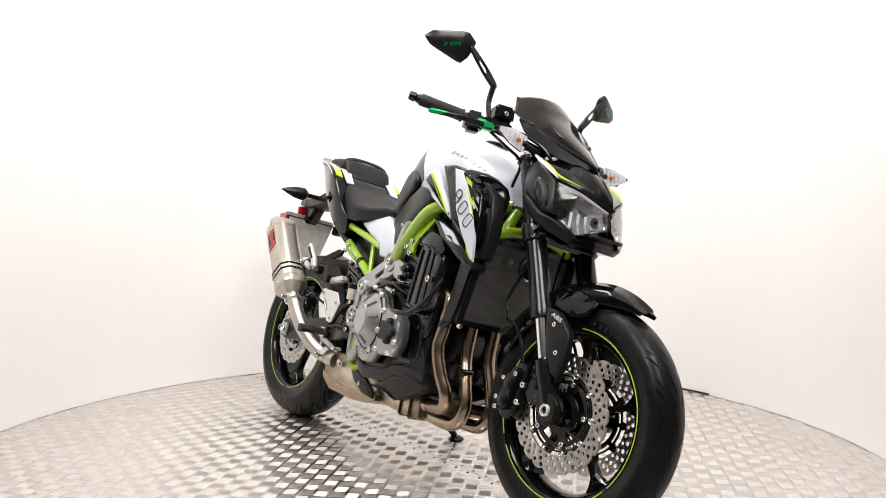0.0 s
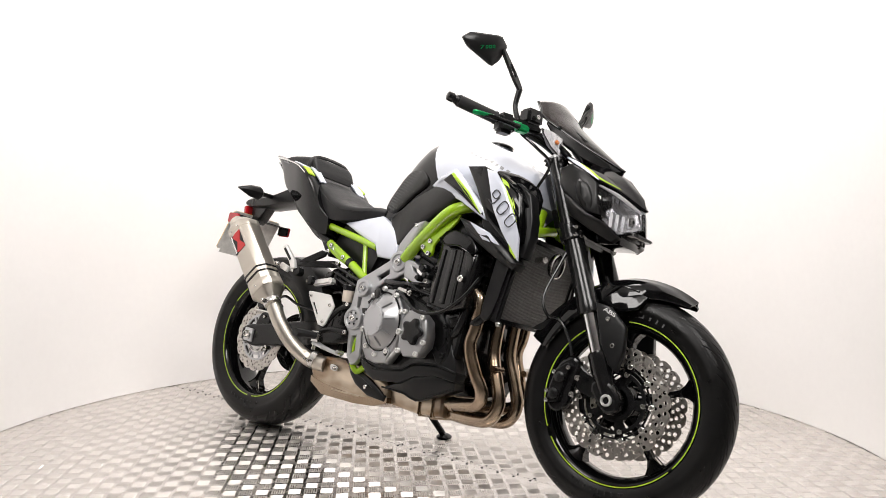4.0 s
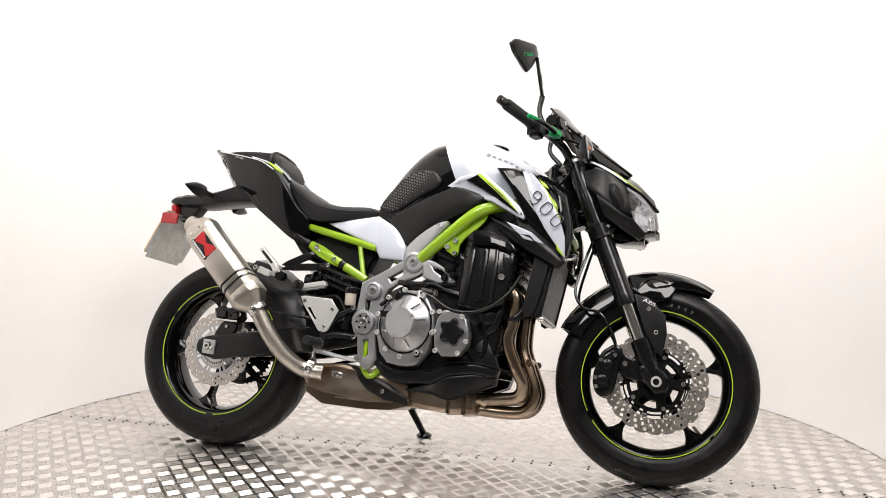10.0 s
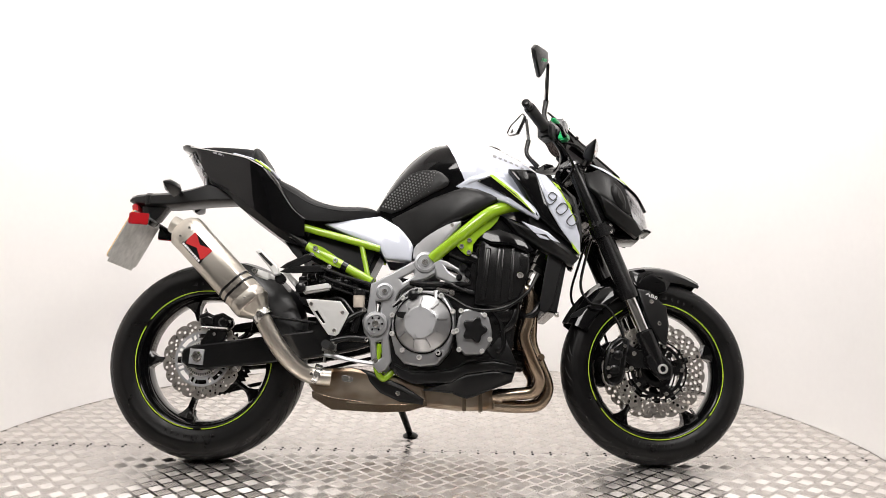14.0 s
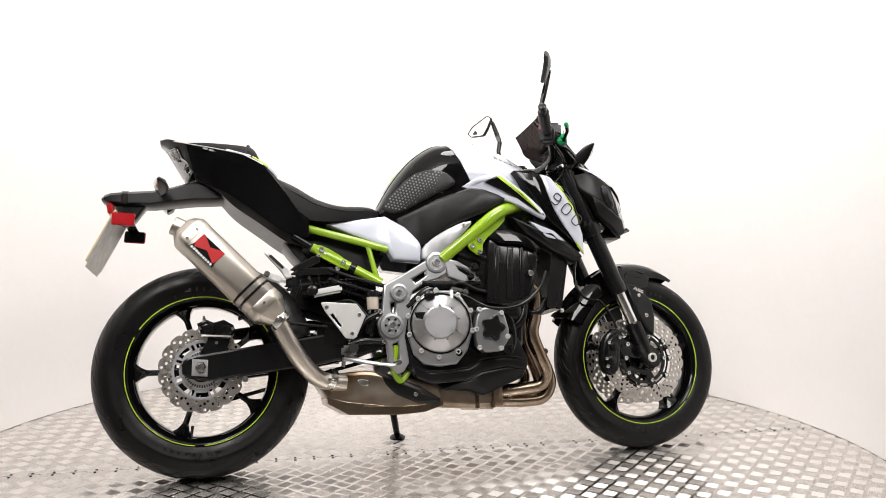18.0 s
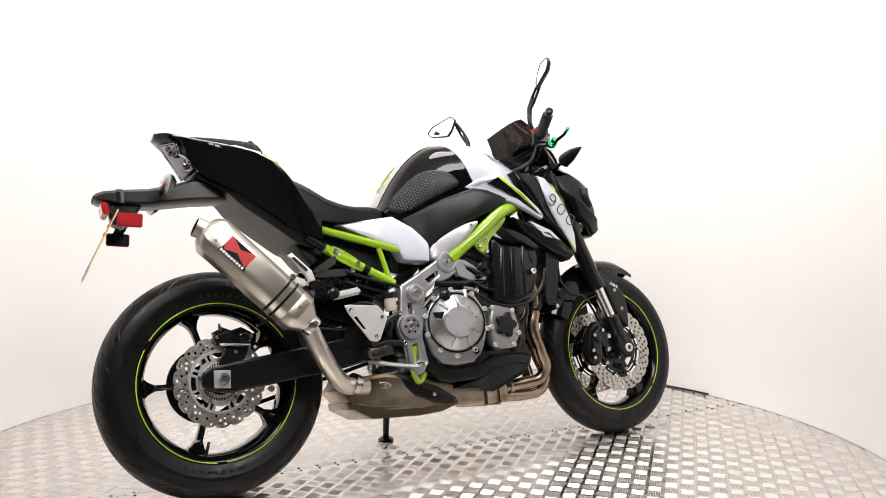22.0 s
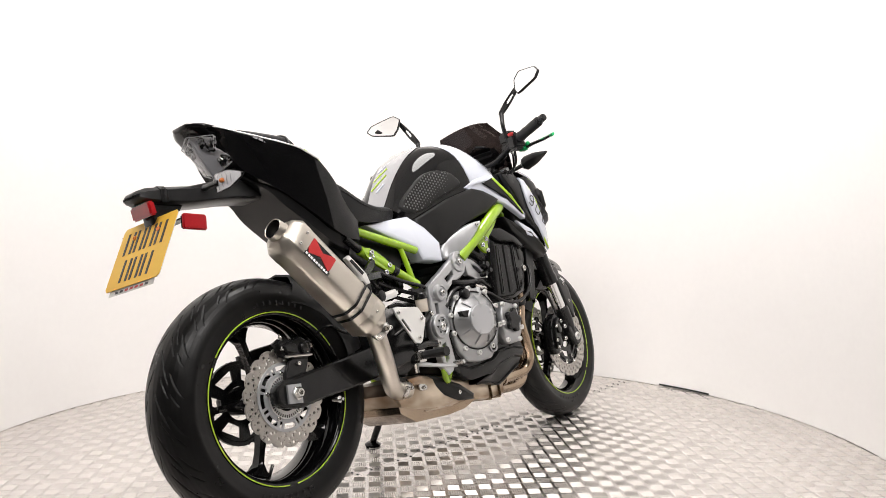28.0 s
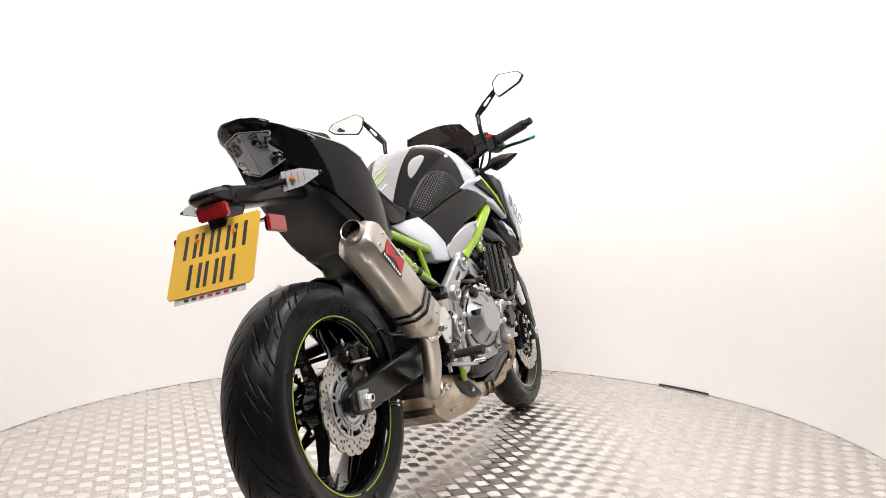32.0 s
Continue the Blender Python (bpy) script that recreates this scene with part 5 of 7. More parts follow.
# ---- exhaust ----
exh = new("exhaust_system")
exh.parent = bike
for s in (-1, 1):
    w, v = (s * 1.0, s * 1.25) if s < 0 else (s * 0.70, s * 0.40)
    part("header_pipe", tube([(0.275, w * 0.150, 0.545), (0.305, w * 0.152, 0.515), (0.300, w * 0.152, 0.440), (0.288, w * 0.150, 0.385), (0.312, w * 0.142, 0.315), (0.336, w * 0.128, 0.262), (0.318, w * 0.112, 0.224), (0.260, w * 0.098, 0.214), (0.185, w * 0.080, 0.208)], 0.0195, 14), PIPE, exh, "heat-tinted header pipe")
    part("header_pipe", tube([(0.290, v * 0.050, 0.545), (0.322, v * 0.052, 0.515), (0.318, v * 0.052, 0.440), (0.318, v * 0.052, 0.370), (0.345, v * 0.058, 0.300), (0.365, v * 0.060, 0.235), (0.340, v * 0.058, 0.186), (0.280, v * 0.055, 0.176), (0.185, v * 0.050, 0.180)], 0.0195, 14), PIPE, exh, "heat-tinted header pipe")
    part("balance_pipe", tube([(0.345, s * 0.10, 0.33), (0.35, s * 0.06, 0.33)], 0.010, 10), PIPE, exh)
    for y, z in ((0.080, 0.208), (0.050, 0.180)):
        part("pipe_clamp", lathe([(-0.007, 0.0225), (0.007, 0.0225)], (0.215, s * (y + 0.005), z + 0.001), (1, 0, 0), 16), PIPE, exh)
side("collector", rounded([(0.195, 0.232), (0.17, 0.234), (0.09, 0.238), (-0.03, 0.235), (-0.03, 0.172), (0.09, 0.160), (0.17, 0.162), (0.195, 0.164)], 0), -0.005, 0.20, BRONZE, exh, 0.014)
part("collector_ring", box((0.012, 0.215, 0.085), pose(0.155, -0.005, 0.197), 0.01), PIPE, exh)
part("collector_ring", box((0.012, 0.215, 0.085), pose(0.105, -0.005, 0.198), 0.01), PIPE, exh)
boxp = [(-0.386, 0.252), (-0.360, 0.284), (-0.245, 0.290), (-0.12, 0.268), (-0.018, 0.238), (-0.012, 0.176), (-0.070, 0.160), (-0.15, 0.156), (-0.300, 0.163), (-0.358, 0.196), (-0.362, 0.215)]
side("collector_box", boxp, -0.030, 0.19, BRONZE, exh, 0.012, label="browned steel collector box")
side("box_seam", [(-0.356, 0.222), (-0.30, 0.206), (-0.15, 0.188), (-0.02, 0.204), (-0.02, 0.198), (-0.15, 0.182), (-0.30, 0.200), (-0.356, 0.214)], -0.030, 0.193, BRONZE, exh, 0.0)
side("box_lower", [(-0.3645, 0.215), (-0.361, 0.195), (-0.301, 0.1605), (-0.15, 0.1535), (-0.07, 0.1575), (-0.0105, 0.175), (-0.012, 0.192), (-0.07, 0.180), (-0.15, 0.178), (-0.30, 0.197)], -0.030, 0.1935, PIPE, exh, 0.0008, label="paler lower half of the box")
side("box_rib", [(-0.255, 0.186), (-0.13, 0.180), (-0.13, 0.176), (-0.255, 0.181)], -0.1282, 0.005, BRONZE, exh, 0.0)
side("box_tab", rounded([(-0.275, 0.262), (-0.262, 0.266), (-0.235, 0.258), (-0.238, 0.242), (-0.27, 0.244)], 1), -0.130, 0.010, STEEL, exh, 0.002)
bolt((-0.252, -0.135, 0.252), exh, 0.006)
LINK = [(-0.310, -0.118, 0.256), (-0.350, -0.128, 0.260), (-0.386, -0.140, 0.270), (-0.428, -0.170, 0.304), (-0.470, -0.202, 0.362), (-0.512, -0.226, 0.440)]
part("link_pipe", tube(LINK, 0.0255, 18), TITAN, exh, "brushed titanium link pipe")
part("pipe_clamp", lathe([(-0.010, 0.031), (0.010, 0.031)], (-0.352, -0.131, 0.267), (-0.9, -0.25, 0.3), 20), STEEL, exh)
for q in ((-0.345, -0.165, 0.262), (-0.360, -0.166, 0.266)):
    bolt(q, exh, 0.005, 0.01)

sil = new("silencer")
sil.parent = bike
SB, ST = Vector((-0.537, -0.230, 0.470)), Vector((-0.753, -0.217, 0.691))
sa = (ST - SB).normalized()
sn = Vector((0, -1, 0)) - sa * Vector((0, -1, 0)).dot(sa)
sn.normalize()
sw_ = sa.cross(sn)
SLEN = (ST - SB).length


def eased(pts, k=0.08):
    out = []
    for i in range(len(pts)):
        a, b = Vector(pts[i]), Vector(pts[(i + 1) % len(pts)])
        out += [a.lerp(b, k), a.lerp(b, 1 - k)]
    return out


def sil_ring(h, w, d, cut=0.50):
    """A flattened six-sided section with eased corners."""
    c = SB + sa * h
    raw = [(w, -d * cut), (w, d * cut), (w * 0.60, d), (-w * 0.60, d), (-w, d * cut), (-w, -d * cut), (-w * 0.60, -d), (w * 0.60, -d)]
    return [c + sw_ * u + sn * v for u, v in eased(eased(raw, 0.09), 0.25)]


bm = bmesh.new()
rings(bm, [sil_ring(h, w, d) for h, w, d in ((-0.040, 0.027, 0.027), (-0.034, 0.031, 0.031), (-0.008, 0.049, 0.045), (0.0, 0.0540, 0.050), (SLEN - 0.010, 0.0540, 0.050), (SLEN - 0.004, 0.0530, 0.049))])
part("silencer_can", bm, TITAN, sil, "brushed titanium six-sided silencer can", 40)
bm = bmesh.new()
rings(bm, [sil_ring(h, w, d) for h, w, d in ((SLEN - 0.028, 0.0550, 0.051), (SLEN + 0.000, 0.0550, 0.051), (SLEN + 0.020, 0.040, 0.040), (SLEN + 0.026, 0.030, 0.032))])
part("end_cap", bm, TITAN, sil, "titanium end cap", 40)
bm = bmesh.new()
rings(bm, [sil_ring(h, w, d) for h, w, d in ((-0.006, 0.052, 0.048), (-0.002, 0.0550, 0.051), (0.026, 0.0550, 0.051), (0.029, 0.0540, 0.050))])
part("inlet_cap", bm, TITAN, sil, "", 40)
tip, blow = Vector((-0.755, -0.222, 0.694)), Vector((-0.040, -0.002, 0.019))
part("outlet_tube", lathe([(-0.012, 0.0262), (0.046, 0.0268), (0.048, 0.0260), (0.046, 0.0240), (0.0, 0.023)], tip, blow, 28), TITAN, sil, "open outlet tube")
part("outlet_inside", lathe([(0.0468, 0.0236), (0.001, 0.0226), (0.001, 0.0220), (0.0468, 0.0230)], tip, blow, 24, closed=True), SATIN, sil, "dark inside of the outlet")
part("outlet_dark", lathe([(0.002, 0.0238), (0.006, 0.0)], tip, blow, 24), SATIN, sil, "dark inside of the outlet")
for h0 in (0.056, 0.078):
    bm = bmesh.new()
    rings(bm, [sil_ring(h, w, d) for h, w, d in ((h0 - 0.0038, 0.0545, 0.0505), (h0 - 0.003, 0.0562, 0.0524), (h0 + 0.003, 0.0562, 0.0524), (h0 + 0.0038, 0.0545, 0.0505))])
    part("strap", bm, SATIN, sil, "black mounting strap", 40)
for h, u in ((0.014, 0.0), (SLEN - 0.016, 0.018), (SLEN - 0.016, -0.018)):
    bolt(SB + sa * h + sn * 0.0500 + sw_ * u, sil, 0.004, 0.004, tuple(sn))
part("strap_bracket", box((0.05, 0.012, 0.022), Matrix.Translation((-0.520, -0.192, 0.566)) @ Matrix.Rotation(radians(20), 4, "Y"), 0.004), ALLOY, sil, "alloy hanger bracket")
bolt((-0.539, -0.208, 0.574), sil, 0.009, 0.012)
part("inlet_clamp", lathe([(-0.012, 0.0285), (-0.010, 0.0300), (0.010, 0.0300), (0.012, 0.0285)], SB - sa * 0.048, tuple(sa), 24), STEEL, sil, "steel inlet clamp")
part("clamp_lug", box((0.016, 0.020, 0.014), Matrix.Translation(SB - sa * 0.048 + sn * 0.033), 0.003), STEEL, sil)
bolt(SB - sa * 0.048 + sn * 0.042, sil, 0.006, 0.006, tuple(sn))
# badge on the can
BM = Matrix(((*sw_, 0), (*(-sa), 0), (*sn, 0), (0, 0, 0, 1))).transposed()
BADGE = Matrix.Translation(SB + sa * 0.230 + sn * 0.0505) @ BM @ Matrix.Diagonal((1.12, 1.12, 1, 1))


def badge(name, loops, lift, material, label=""):
    me = flat(loops, 0.0010, 0)
    me.transform(BADGE @ Matrix.Translation((0, 0, lift)))
    link(name, me, material, sil, label)


badge("badge_ground", [[(-0.0195, -0.036), (0.0195, -0.036), (0.0195, 0.036), (-0.0195, 0.036)]], 0.0, SATIN, "black badge")
badge("badge_red", [[(-0.019, -0.030), (-0.008, -0.036), (0.0195, -0.036), (0.0195, -0.030), (0.006, 0.0), (0.0195, 0.026), (0.0195, 0.036), (-0.010, 0.036), (-0.019, 0.032), (-0.005, 0.0)]], 0.0012, LOGORED, "red cross-shaped mark")
# white lettering bars beside the red mark
loops = []
for k in range(9):
    y0 = -0.036 + k * 0.008
    loops.append([(-0.0265, y0), (-0.0205, y0), (-0.0205, y0 + 0.0055), (-0.0265, y0 + 0.0055)])
badge("badge_strip", [[(-0.0280, -0.039), (-0.0194, -0.039), (-0.0194, 0.039), (-0.0280, 0.039)]], 0.0006, SATIN)
badge("badge_lettering", loops, 0.0012, LOGOWHITE, "white lettering as plain bars")

# ---- seats and tail ----
seat = new("rider_seat")
seat.parent = bike
hull("seat_pad", [(-0.545, 0.925, 0.075, 0.900, 0.860, 0.06), (-0.505, 0.900, 0.115, 0.875, 0.810, 0.11), (-0.445, 0.868, 0.135, 0.835, 0.770, 0.125), (-0.384, 0.830, 0.140, 0.800, 0.752, 0.13), (-0.312, 0.810, 0.130, 0.785, 0.755, 0.12), (-0.22, 0.812, 0.100, 0.790, 0.765, 0.09), (-0.175, 0.800, 0.065, 0.788, 0.775, 0.055)],
     SEATMAT, seat, "black vinyl rider seat", pw=(0.55, 0.6))
for s in (-1, 1):
    part("seat_seam", tube([(-0.505, s * 0.116, 0.877), (-0.445, s * 0.136, 0.837), (-0.384, s * 0.141, 0.802), (-0.312, s * 0.131, 0.787), (-0.235, s * 0.106, 0.791)], 0.0016, 6), SEATMAT, seat)
pil = new("pillion_seat")
pil.parent = bike
hull("pillion_pad", [(-0.815, 1.028, 0.035, 1.021, 1.006, 0.03), (-0.74, 1.026, 0.066, 1.014, 0.991, 0.06), (-0.655, 1.018, 0.088, 1.001, 0.961, 0.078), (-0.60, 1.010, 0.098, 0.991, 0.936, 0.086), (-0.572, 1.000, 0.100, 0.974, 0.916, 0.086), (-0.550, 0.956, 0.094, 0.941, 0.896, 0.08)],
     SEATMAT, pil, "black vinyl pillion seat", pw=(0.5, 0.6))
part("pillion_strap", tube([(-0.600, -0.095, 0.930), (-0.592, -0.101, 0.985), (-0.588, -0.06, 1.012), (-0.588, 0.06, 1.012), (-0.592, 0.101, 0.985), (-0.600, 0.095, 0.930)], 0.008, 8, flat=0.6), SEATMAT, pil)

tail = new("tail_unit")
tail.parent = bike
hull("tail_belly", [(-0.75, 0.945, 0.066, 0.928, 0.905, 0.05), (-0.70, 0.930, 0.078, 0.905, 0.874, 0.07), (-0.672, 0.915, 0.094, 0.885, 0.852, 0.085), (-0.63, 0.880, 0.112, 0.850, 0.808, 0.096), (-0.553, 0.820, 0.124, 0.790, 0.752, 0.104), (-0.488, 0.765, 0.126, 0.735, 0.704, 0.106), (-0.45, 0.735, 0.122, 0.714, 0.688, 0.104), (-0.425, 0.715, 0.116, 0.702, 0.682, 0.10)], PLASTIC, tail, "matte black tail underside", pw=(0.45, 0.5))
side("inner_flap", [(-0.492, 0.716), (-0.440, 0.700), (-0.416, 0.650), (-0.430, 0.636), (-0.456, 0.664)], 0, 0.17, PLASTIC, tail, 0.004)
hull("tail_cowl", [(-0.857, 1.036, 0.030, 1.033, 1.026, 0.022), (-0.83, 1.033, 0.066, 1.023, 1.012, 0.05), (-0.79, 1.017, 0.089, 1.008, 0.981, 0.066), (-0.755, 1.008, 0.100, 0.998, 0.925, 0.074), (-0.72, 1.000, 0.110, 0.990, 0.892, 0.086), (-0.66, 0.985, 0.129, 0.973, 0.856, 0.106), (-0.60, 0.967, 0.148, 0.953, 0.812, 0.120), (-0.55, 0.939, 0.157, 0.922, 0.774, 0.128), (-0.50, 0.887, 0.157, 0.865, 0.736, 0.132), (-0.45, 0.808, 0.146, 0.794, 0.712, 0.130), (-0.41, 0.770, 0.134, 0.762, 0.706, 0.130)],
     GLOSS, tail, "gloss black tail cowl", pw=(0.45, 0.5), pw_end=(0.42, 0.46))
for s in (-1, 1):
    sheet3("tail_white", [(-0.655, s * 0.122, 0.986), (-0.582, s * 0.142, 0.961), (-0.574, s * 0.094, 0.958), (-0.645, s * 0.084, 0.984)], 0.006, WHITE, tail, 0.001, "white tail flash", round_n=0)
    sheet3("tail_green", [(-0.576, s * 0.144, 0.958), (-0.532, s * 0.149, 0.928), (-0.528, s * 0.122, 0.924), (-0.570, s * 0.118, 0.956)], 0.006, TAPE, tail, 0.001, "lime green tail flash", round_n=0)
    sheet3("tail_white", [(-0.572, s * 0.116, 0.957), (-0.524, s * 0.119, 0.920), (-0.505, s * 0.116, 0.898), (-0.508, s * 0.085, 0.901), (-0.560, s * 0.080, 0.950)], 0.006, WHITE, tail, 0.001, round_n=0)
    part("tail_trim", tube([(-0.856, s * 0.032, 1.036), (-0.80, s * 0.086, 1.014), (-0.76, s * 0.100, 1.003), (-0.691, s * 0.120, 0.986), (-0.612, s * 0.146, 0.962), (-0.580, s * 0.153, 0.946), (-0.547, s * 0.160, 0.926)], 0.0019, 8), ALLOY, tail, "silver trim line")
me = flat(bars(3, 0.014, 0.006, 0.004, 0), 0.001, 0)
me.transform(Matrix.Translation((-0.700, -0.1185, 0.980)) @ Matrix.Rotation(radians(15), 4, "Y") @ SIDE)
link("tail_mark", me, GREYMARK, tail)
# tail lamp: a clear lens of two swept arms each side over faceted silver cells
rng_lamp = random.Random(4)
for s in (-1, 1):
    lens = [(-0.842, s * 0.002, 1.008), (-0.810, s * 0.071, 0.998), (-0.800, s * 0.051, 0.972), (-0.756, s * 0.075, 0.938), (-0.772, s * 0.040, 0.920), (-0.782, s * 0.002, 0.905)]
    sheet3("lamp_reflector", [(x + 0.007, y * 0.97, z * 0.96 + 0.038) for x, y, z in lens], 0.004, LENSBACK, tail, 0.0, "pale lamp body behind the lens", round_n=0)
    sheet3("lamp_lens", lens, 0.002, CLEAR, tail, 0.003, "clear tail lamp lens", round_n=0)
    for (x, y, z), (x2, y2, z2) in zip(lens, lens[1:]):
        part("lens_rim", tube([(x, y, z), (x2, y2, z2)], 0.0013, 6), FRAMESILVER, tail)
    # faceted cells in two clusters, the upper arm and the lower arm of the lamp
    body = [Vector((x + 0.007, y * 0.97, z * 0.96 + 0.038)) for x, y, z in lens]
    mid = sum(body, Vector()) / len(body)
    for k in range(44):
        a, b = (body[0], body[1]) if k % 2 else (body[3], body[4])
        u, v = rng_lamp.random(), rng_lamp.random()
        p = mid + (a.lerp(b, u) - mid) * (0.30 + 0.58 * v)
        aim = (-1, s * 0.9 * (rng_lamp.random() - 0.3), 0.9 * (rng_lamp.random() - 0.4))
        part("lamp_cell", lathe([(-0.002, 0.0085), (0.003, 0.0070), (0.006, 0.0)], p, aim, 4 + k % 3), (CHROME, SATIN, SATIN, GREYMARK)[k % 4], tail)

carrier = new("plate_carrier")
carrier.parent = bike
bm = bmesh.new()
rows = ((-0.650, 0.050, 0.868, 0.838), (-0.70, 0.048, 0.885, 0.835), (-0.753, 0.050, 0.897, 0.833), (-0.817, 0.050, 0.878, 0.826), (-0.877, 0.045, 0.866, 0.819), (-0.95, 0.043, 0.862, 0.820), (-0.995, 0.041, 0.858, 0.824), (-1.014, 0.036, 0.852, 0.830), (-1.022, 0.026, 0.845, 0.836))
rings(bm, [[Vector((x, y, z)) for y, z in ((-w, zb + 0.006), (-w, zt - 0.010), (-w * 0.7, zt), (w * 0.7, zt), (w, zt - 0.010), (w, zb + 0.006), (w * 0.8, zb), (-w * 0.8, zb))] for x, w, zt, zb in rows])
part("carrier_arm", bm, PLASTIC, carrier, "matte black plate carrier arm")
bm = bmesh.new()
rings(bm, [[Vector((x, y, z)) for y, z in ((-w, 0.822), (-w, 0.853), (-w * 0.7, 0.8635), (w * 0.7, 0.8635), (w, 0.853), (w, 0.822))] for x, w in ((-0.964, 0.0436), (-0.959, 0.0445), (-0.950, 0.0445), (-0.945, 0.0436))])
part("arm_collar", bm, SATIN, carrier)
part("plate_lamp", box((0.040, 0.06, 0.016), pose(-0.985, 0, 0.833, 0, -8, 0), 0.006), SATIN, carrier)
side("bracket", rounded([(-0.985, 0.84), (-0.90, 0.84), (-0.890, 0.825), (-0.925, 0.775), (-0.950, 0.755), (-0.978, 0.77)], 0), 0, 0.05, SATIN, carrier, 0.006)
part("red_rear_reflector", box((0.018, 0.082, 0.034), pose(-0.994, -0.008, 0.806, 0, -10, 0), 0.004), RED, carrier, "red rear reflector")
for s in (-1, 1):
    part("red_side_reflector", box((0.064, 0.008, 0.038), pose(-0.944, s * 0.131, 0.753, 0, 4, 0), 0.003), RED, carrier, "red side reflector")
    part("reflector_back", box((0.060, 0.007, 0.034), pose(-0.944, s * 0.1225, 0.753, 0, 4, 0), 0.003), SATIN, carrier)
    part("reflector_bracket", box((0.030, 0.12, 0.004), pose(-0.945, s * 0.07, 0.768), 0.001), SATIN, carrier)

plate = new("number_plate")
plate.parent = bike
PU = Vector((0.076, 0, 0.152)).normalized()
PM = Matrix(((0, -1, 0, 0), (PU.x, 0, PU.z, 0), (-PU.z, 0, PU.x, 0), (0, 0, 0, 1))).transposed()
PM = Matrix.Translation((-1.0075, 0.003, 0.711)) @ PM
corner = [(-0.118 + 0.008, -0.086), (0.110, -0.086), (0.118, -0.078), (0.118, 0.078), (0.110, 0.086), (-0.110, 0.086), (-0.118, 0.078), (-0.118, -0.078)]
me = flat([corner], 0.002, 0.0004)
me.transform(PM)
link("plate_face", me, YELLOW, plate, "yellow rear number plate")
me = flat([[(x * 0.995, y * 0.995) for x, y in corner]], 0.0015, 0)
me.transform(PM @ Matrix.Translation((0, 0, -0.002)))
link("plate_back", me, PLATEBACK, plate, "pale plate back")
me = flat([[(-0.098, -0.100), (0.098, -0.100), (0.098, -0.080), (-0.098, -0.080)]], 0.001, 0)
me.transform(PM @ Matrix.Translation((0, 0, -0.0035)))
link("dealer_strip", me, PLATEBACK, plate, "pale strip under the plate")
for row, count in ((0.036, 4), (-0.040, 3)):
    w = 0.036
    for k in range(count):
        x = (k - (count - 1) / 2) * (w + 0.010)
        loops = [[(x - w / 2 + d, row - 0.030), (x - w / 2 + d + 0.009, row - 0.030), (x - w / 2 + d + 0.009, row + 0.030), (x - w / 2 + d, row + 0.030)] for d in (0.0, 0.027)]
        me = flat(loops, 0.0008, 0)
        me.transform(PM @ Matrix.Translation((0, 0, 0.0016)))
        link("plate_bar", me, CHARBAR, plate)
for k in range(7):
    me = flat([[(-0.07 + k * 0.022, -0.096), (-0.057 + k * 0.022, -0.096), (-0.057 + k * 0.022, -0.090), (-0.07 + k * 0.022, -0.090)]], 0.0006, 0)
    me.transform(PM @ Matrix.Translation((0, 0, -0.0026)))
    link("strip_bar", me, LOGORED if 1 < k < 6 else CHARBAR, plate)
for x in (-0.052, 0.052):
    p = PM @ Vector((x, 0.048, 0.001))
    bolt(p, plate, 0.006, 0.004, tuple(PM.to_3x3() @ Vector((0, 0, 1))), AMBER, "plate_screw")


def indicator(name, base, outer, aim, lens_w=0.030, tall=0.021):
    """A pointed indicator: dark stalk and shell, clear lens with an amber bulb."""
    o = new(name)
    o.parent = bike
    b, e, f = Vector(base), Vector(outer), Vector(aim).normalized()
    d = (e - b).normalized()
    up = d.cross(f).normalized()
    part("stalk", tube([b, b.lerp(e, 0.40)], 0.010, 10, flat=0.7), PLASTIC, o)
    s0 = b.lerp(e, 0.30)
    length = (e - s0).length
    loops, lens = [], []
    for u, w, h in ((0.0, 0.35, 0.55), (0.14, 0.9, 1.0), (0.5, 0.85, 0.85), (0.85, 0.35, 0.35), (1.0, 0.05, 0.08)):
        c = s0 + d * length * u
        loops.append([c + up * tall * h, c - f * lens_w * w * 0.55 + up * tall * h * 0.6, c - f * lens_w * w * 0.75, c - f * lens_w * w * 0.55 - up * tall * h * 0.6, c - up * tall * h, c + f * 0.001])
        lens.append([c + up * tall * h * 0.98 + f * 0.0012, c + f * lens_w * w * 0.45 + up * tall * h * 0.6, c + f * lens_w * w * 0.6, c + f * lens_w * w * 0.45 - up * tall * h * 0.6, c - up * tall * h * 0.98 + f * 0.0012, c + f * 0.0015])
    bm = bmesh.new()
    rings(bm, loops)
    part("shell", bm, PLASTIC, o)
    bm = bmesh.new()
    rings(bm, lens)
    part("lens", bm, CLEAR, o, "clear indicator lens")
    c = s0 + d * length * 0.30 + f * 0.007
    part("bulb", lathe([(-0.007, 0.003), (-0.004, 0.0055), (0.004, 0.0055), (0.007, 0.003)], c, d, 10), AMBER, o, "amber bulb")
    q = [s0 + d * length * u + up * tall * h * k + f * 0.0022 for u, h, k in ((0.05, 0.9, 1), (0.5, 0.8, 1), (0.9, 0.2, 1), (0.9, 0.2, -1), (0.5, 0.8, -1), (0.05, 0.9, -1))]
    bm = bmesh.new()
    bm.faces.new([bm.verts.new(p) for p in q])
    part("lamp_backing", bm, LENSBACK, o)
    for k in range(4):
        c = s0 + d * length * (0.16 + 0.14 * k) + f * 0.004
        part("lens_ridge", tube([c - up * tall * (0.75 - 0.12 * k), c + up * tall * (0.75 - 0.12 * k)], 0.0012, 6), FRAMESILVER, o)


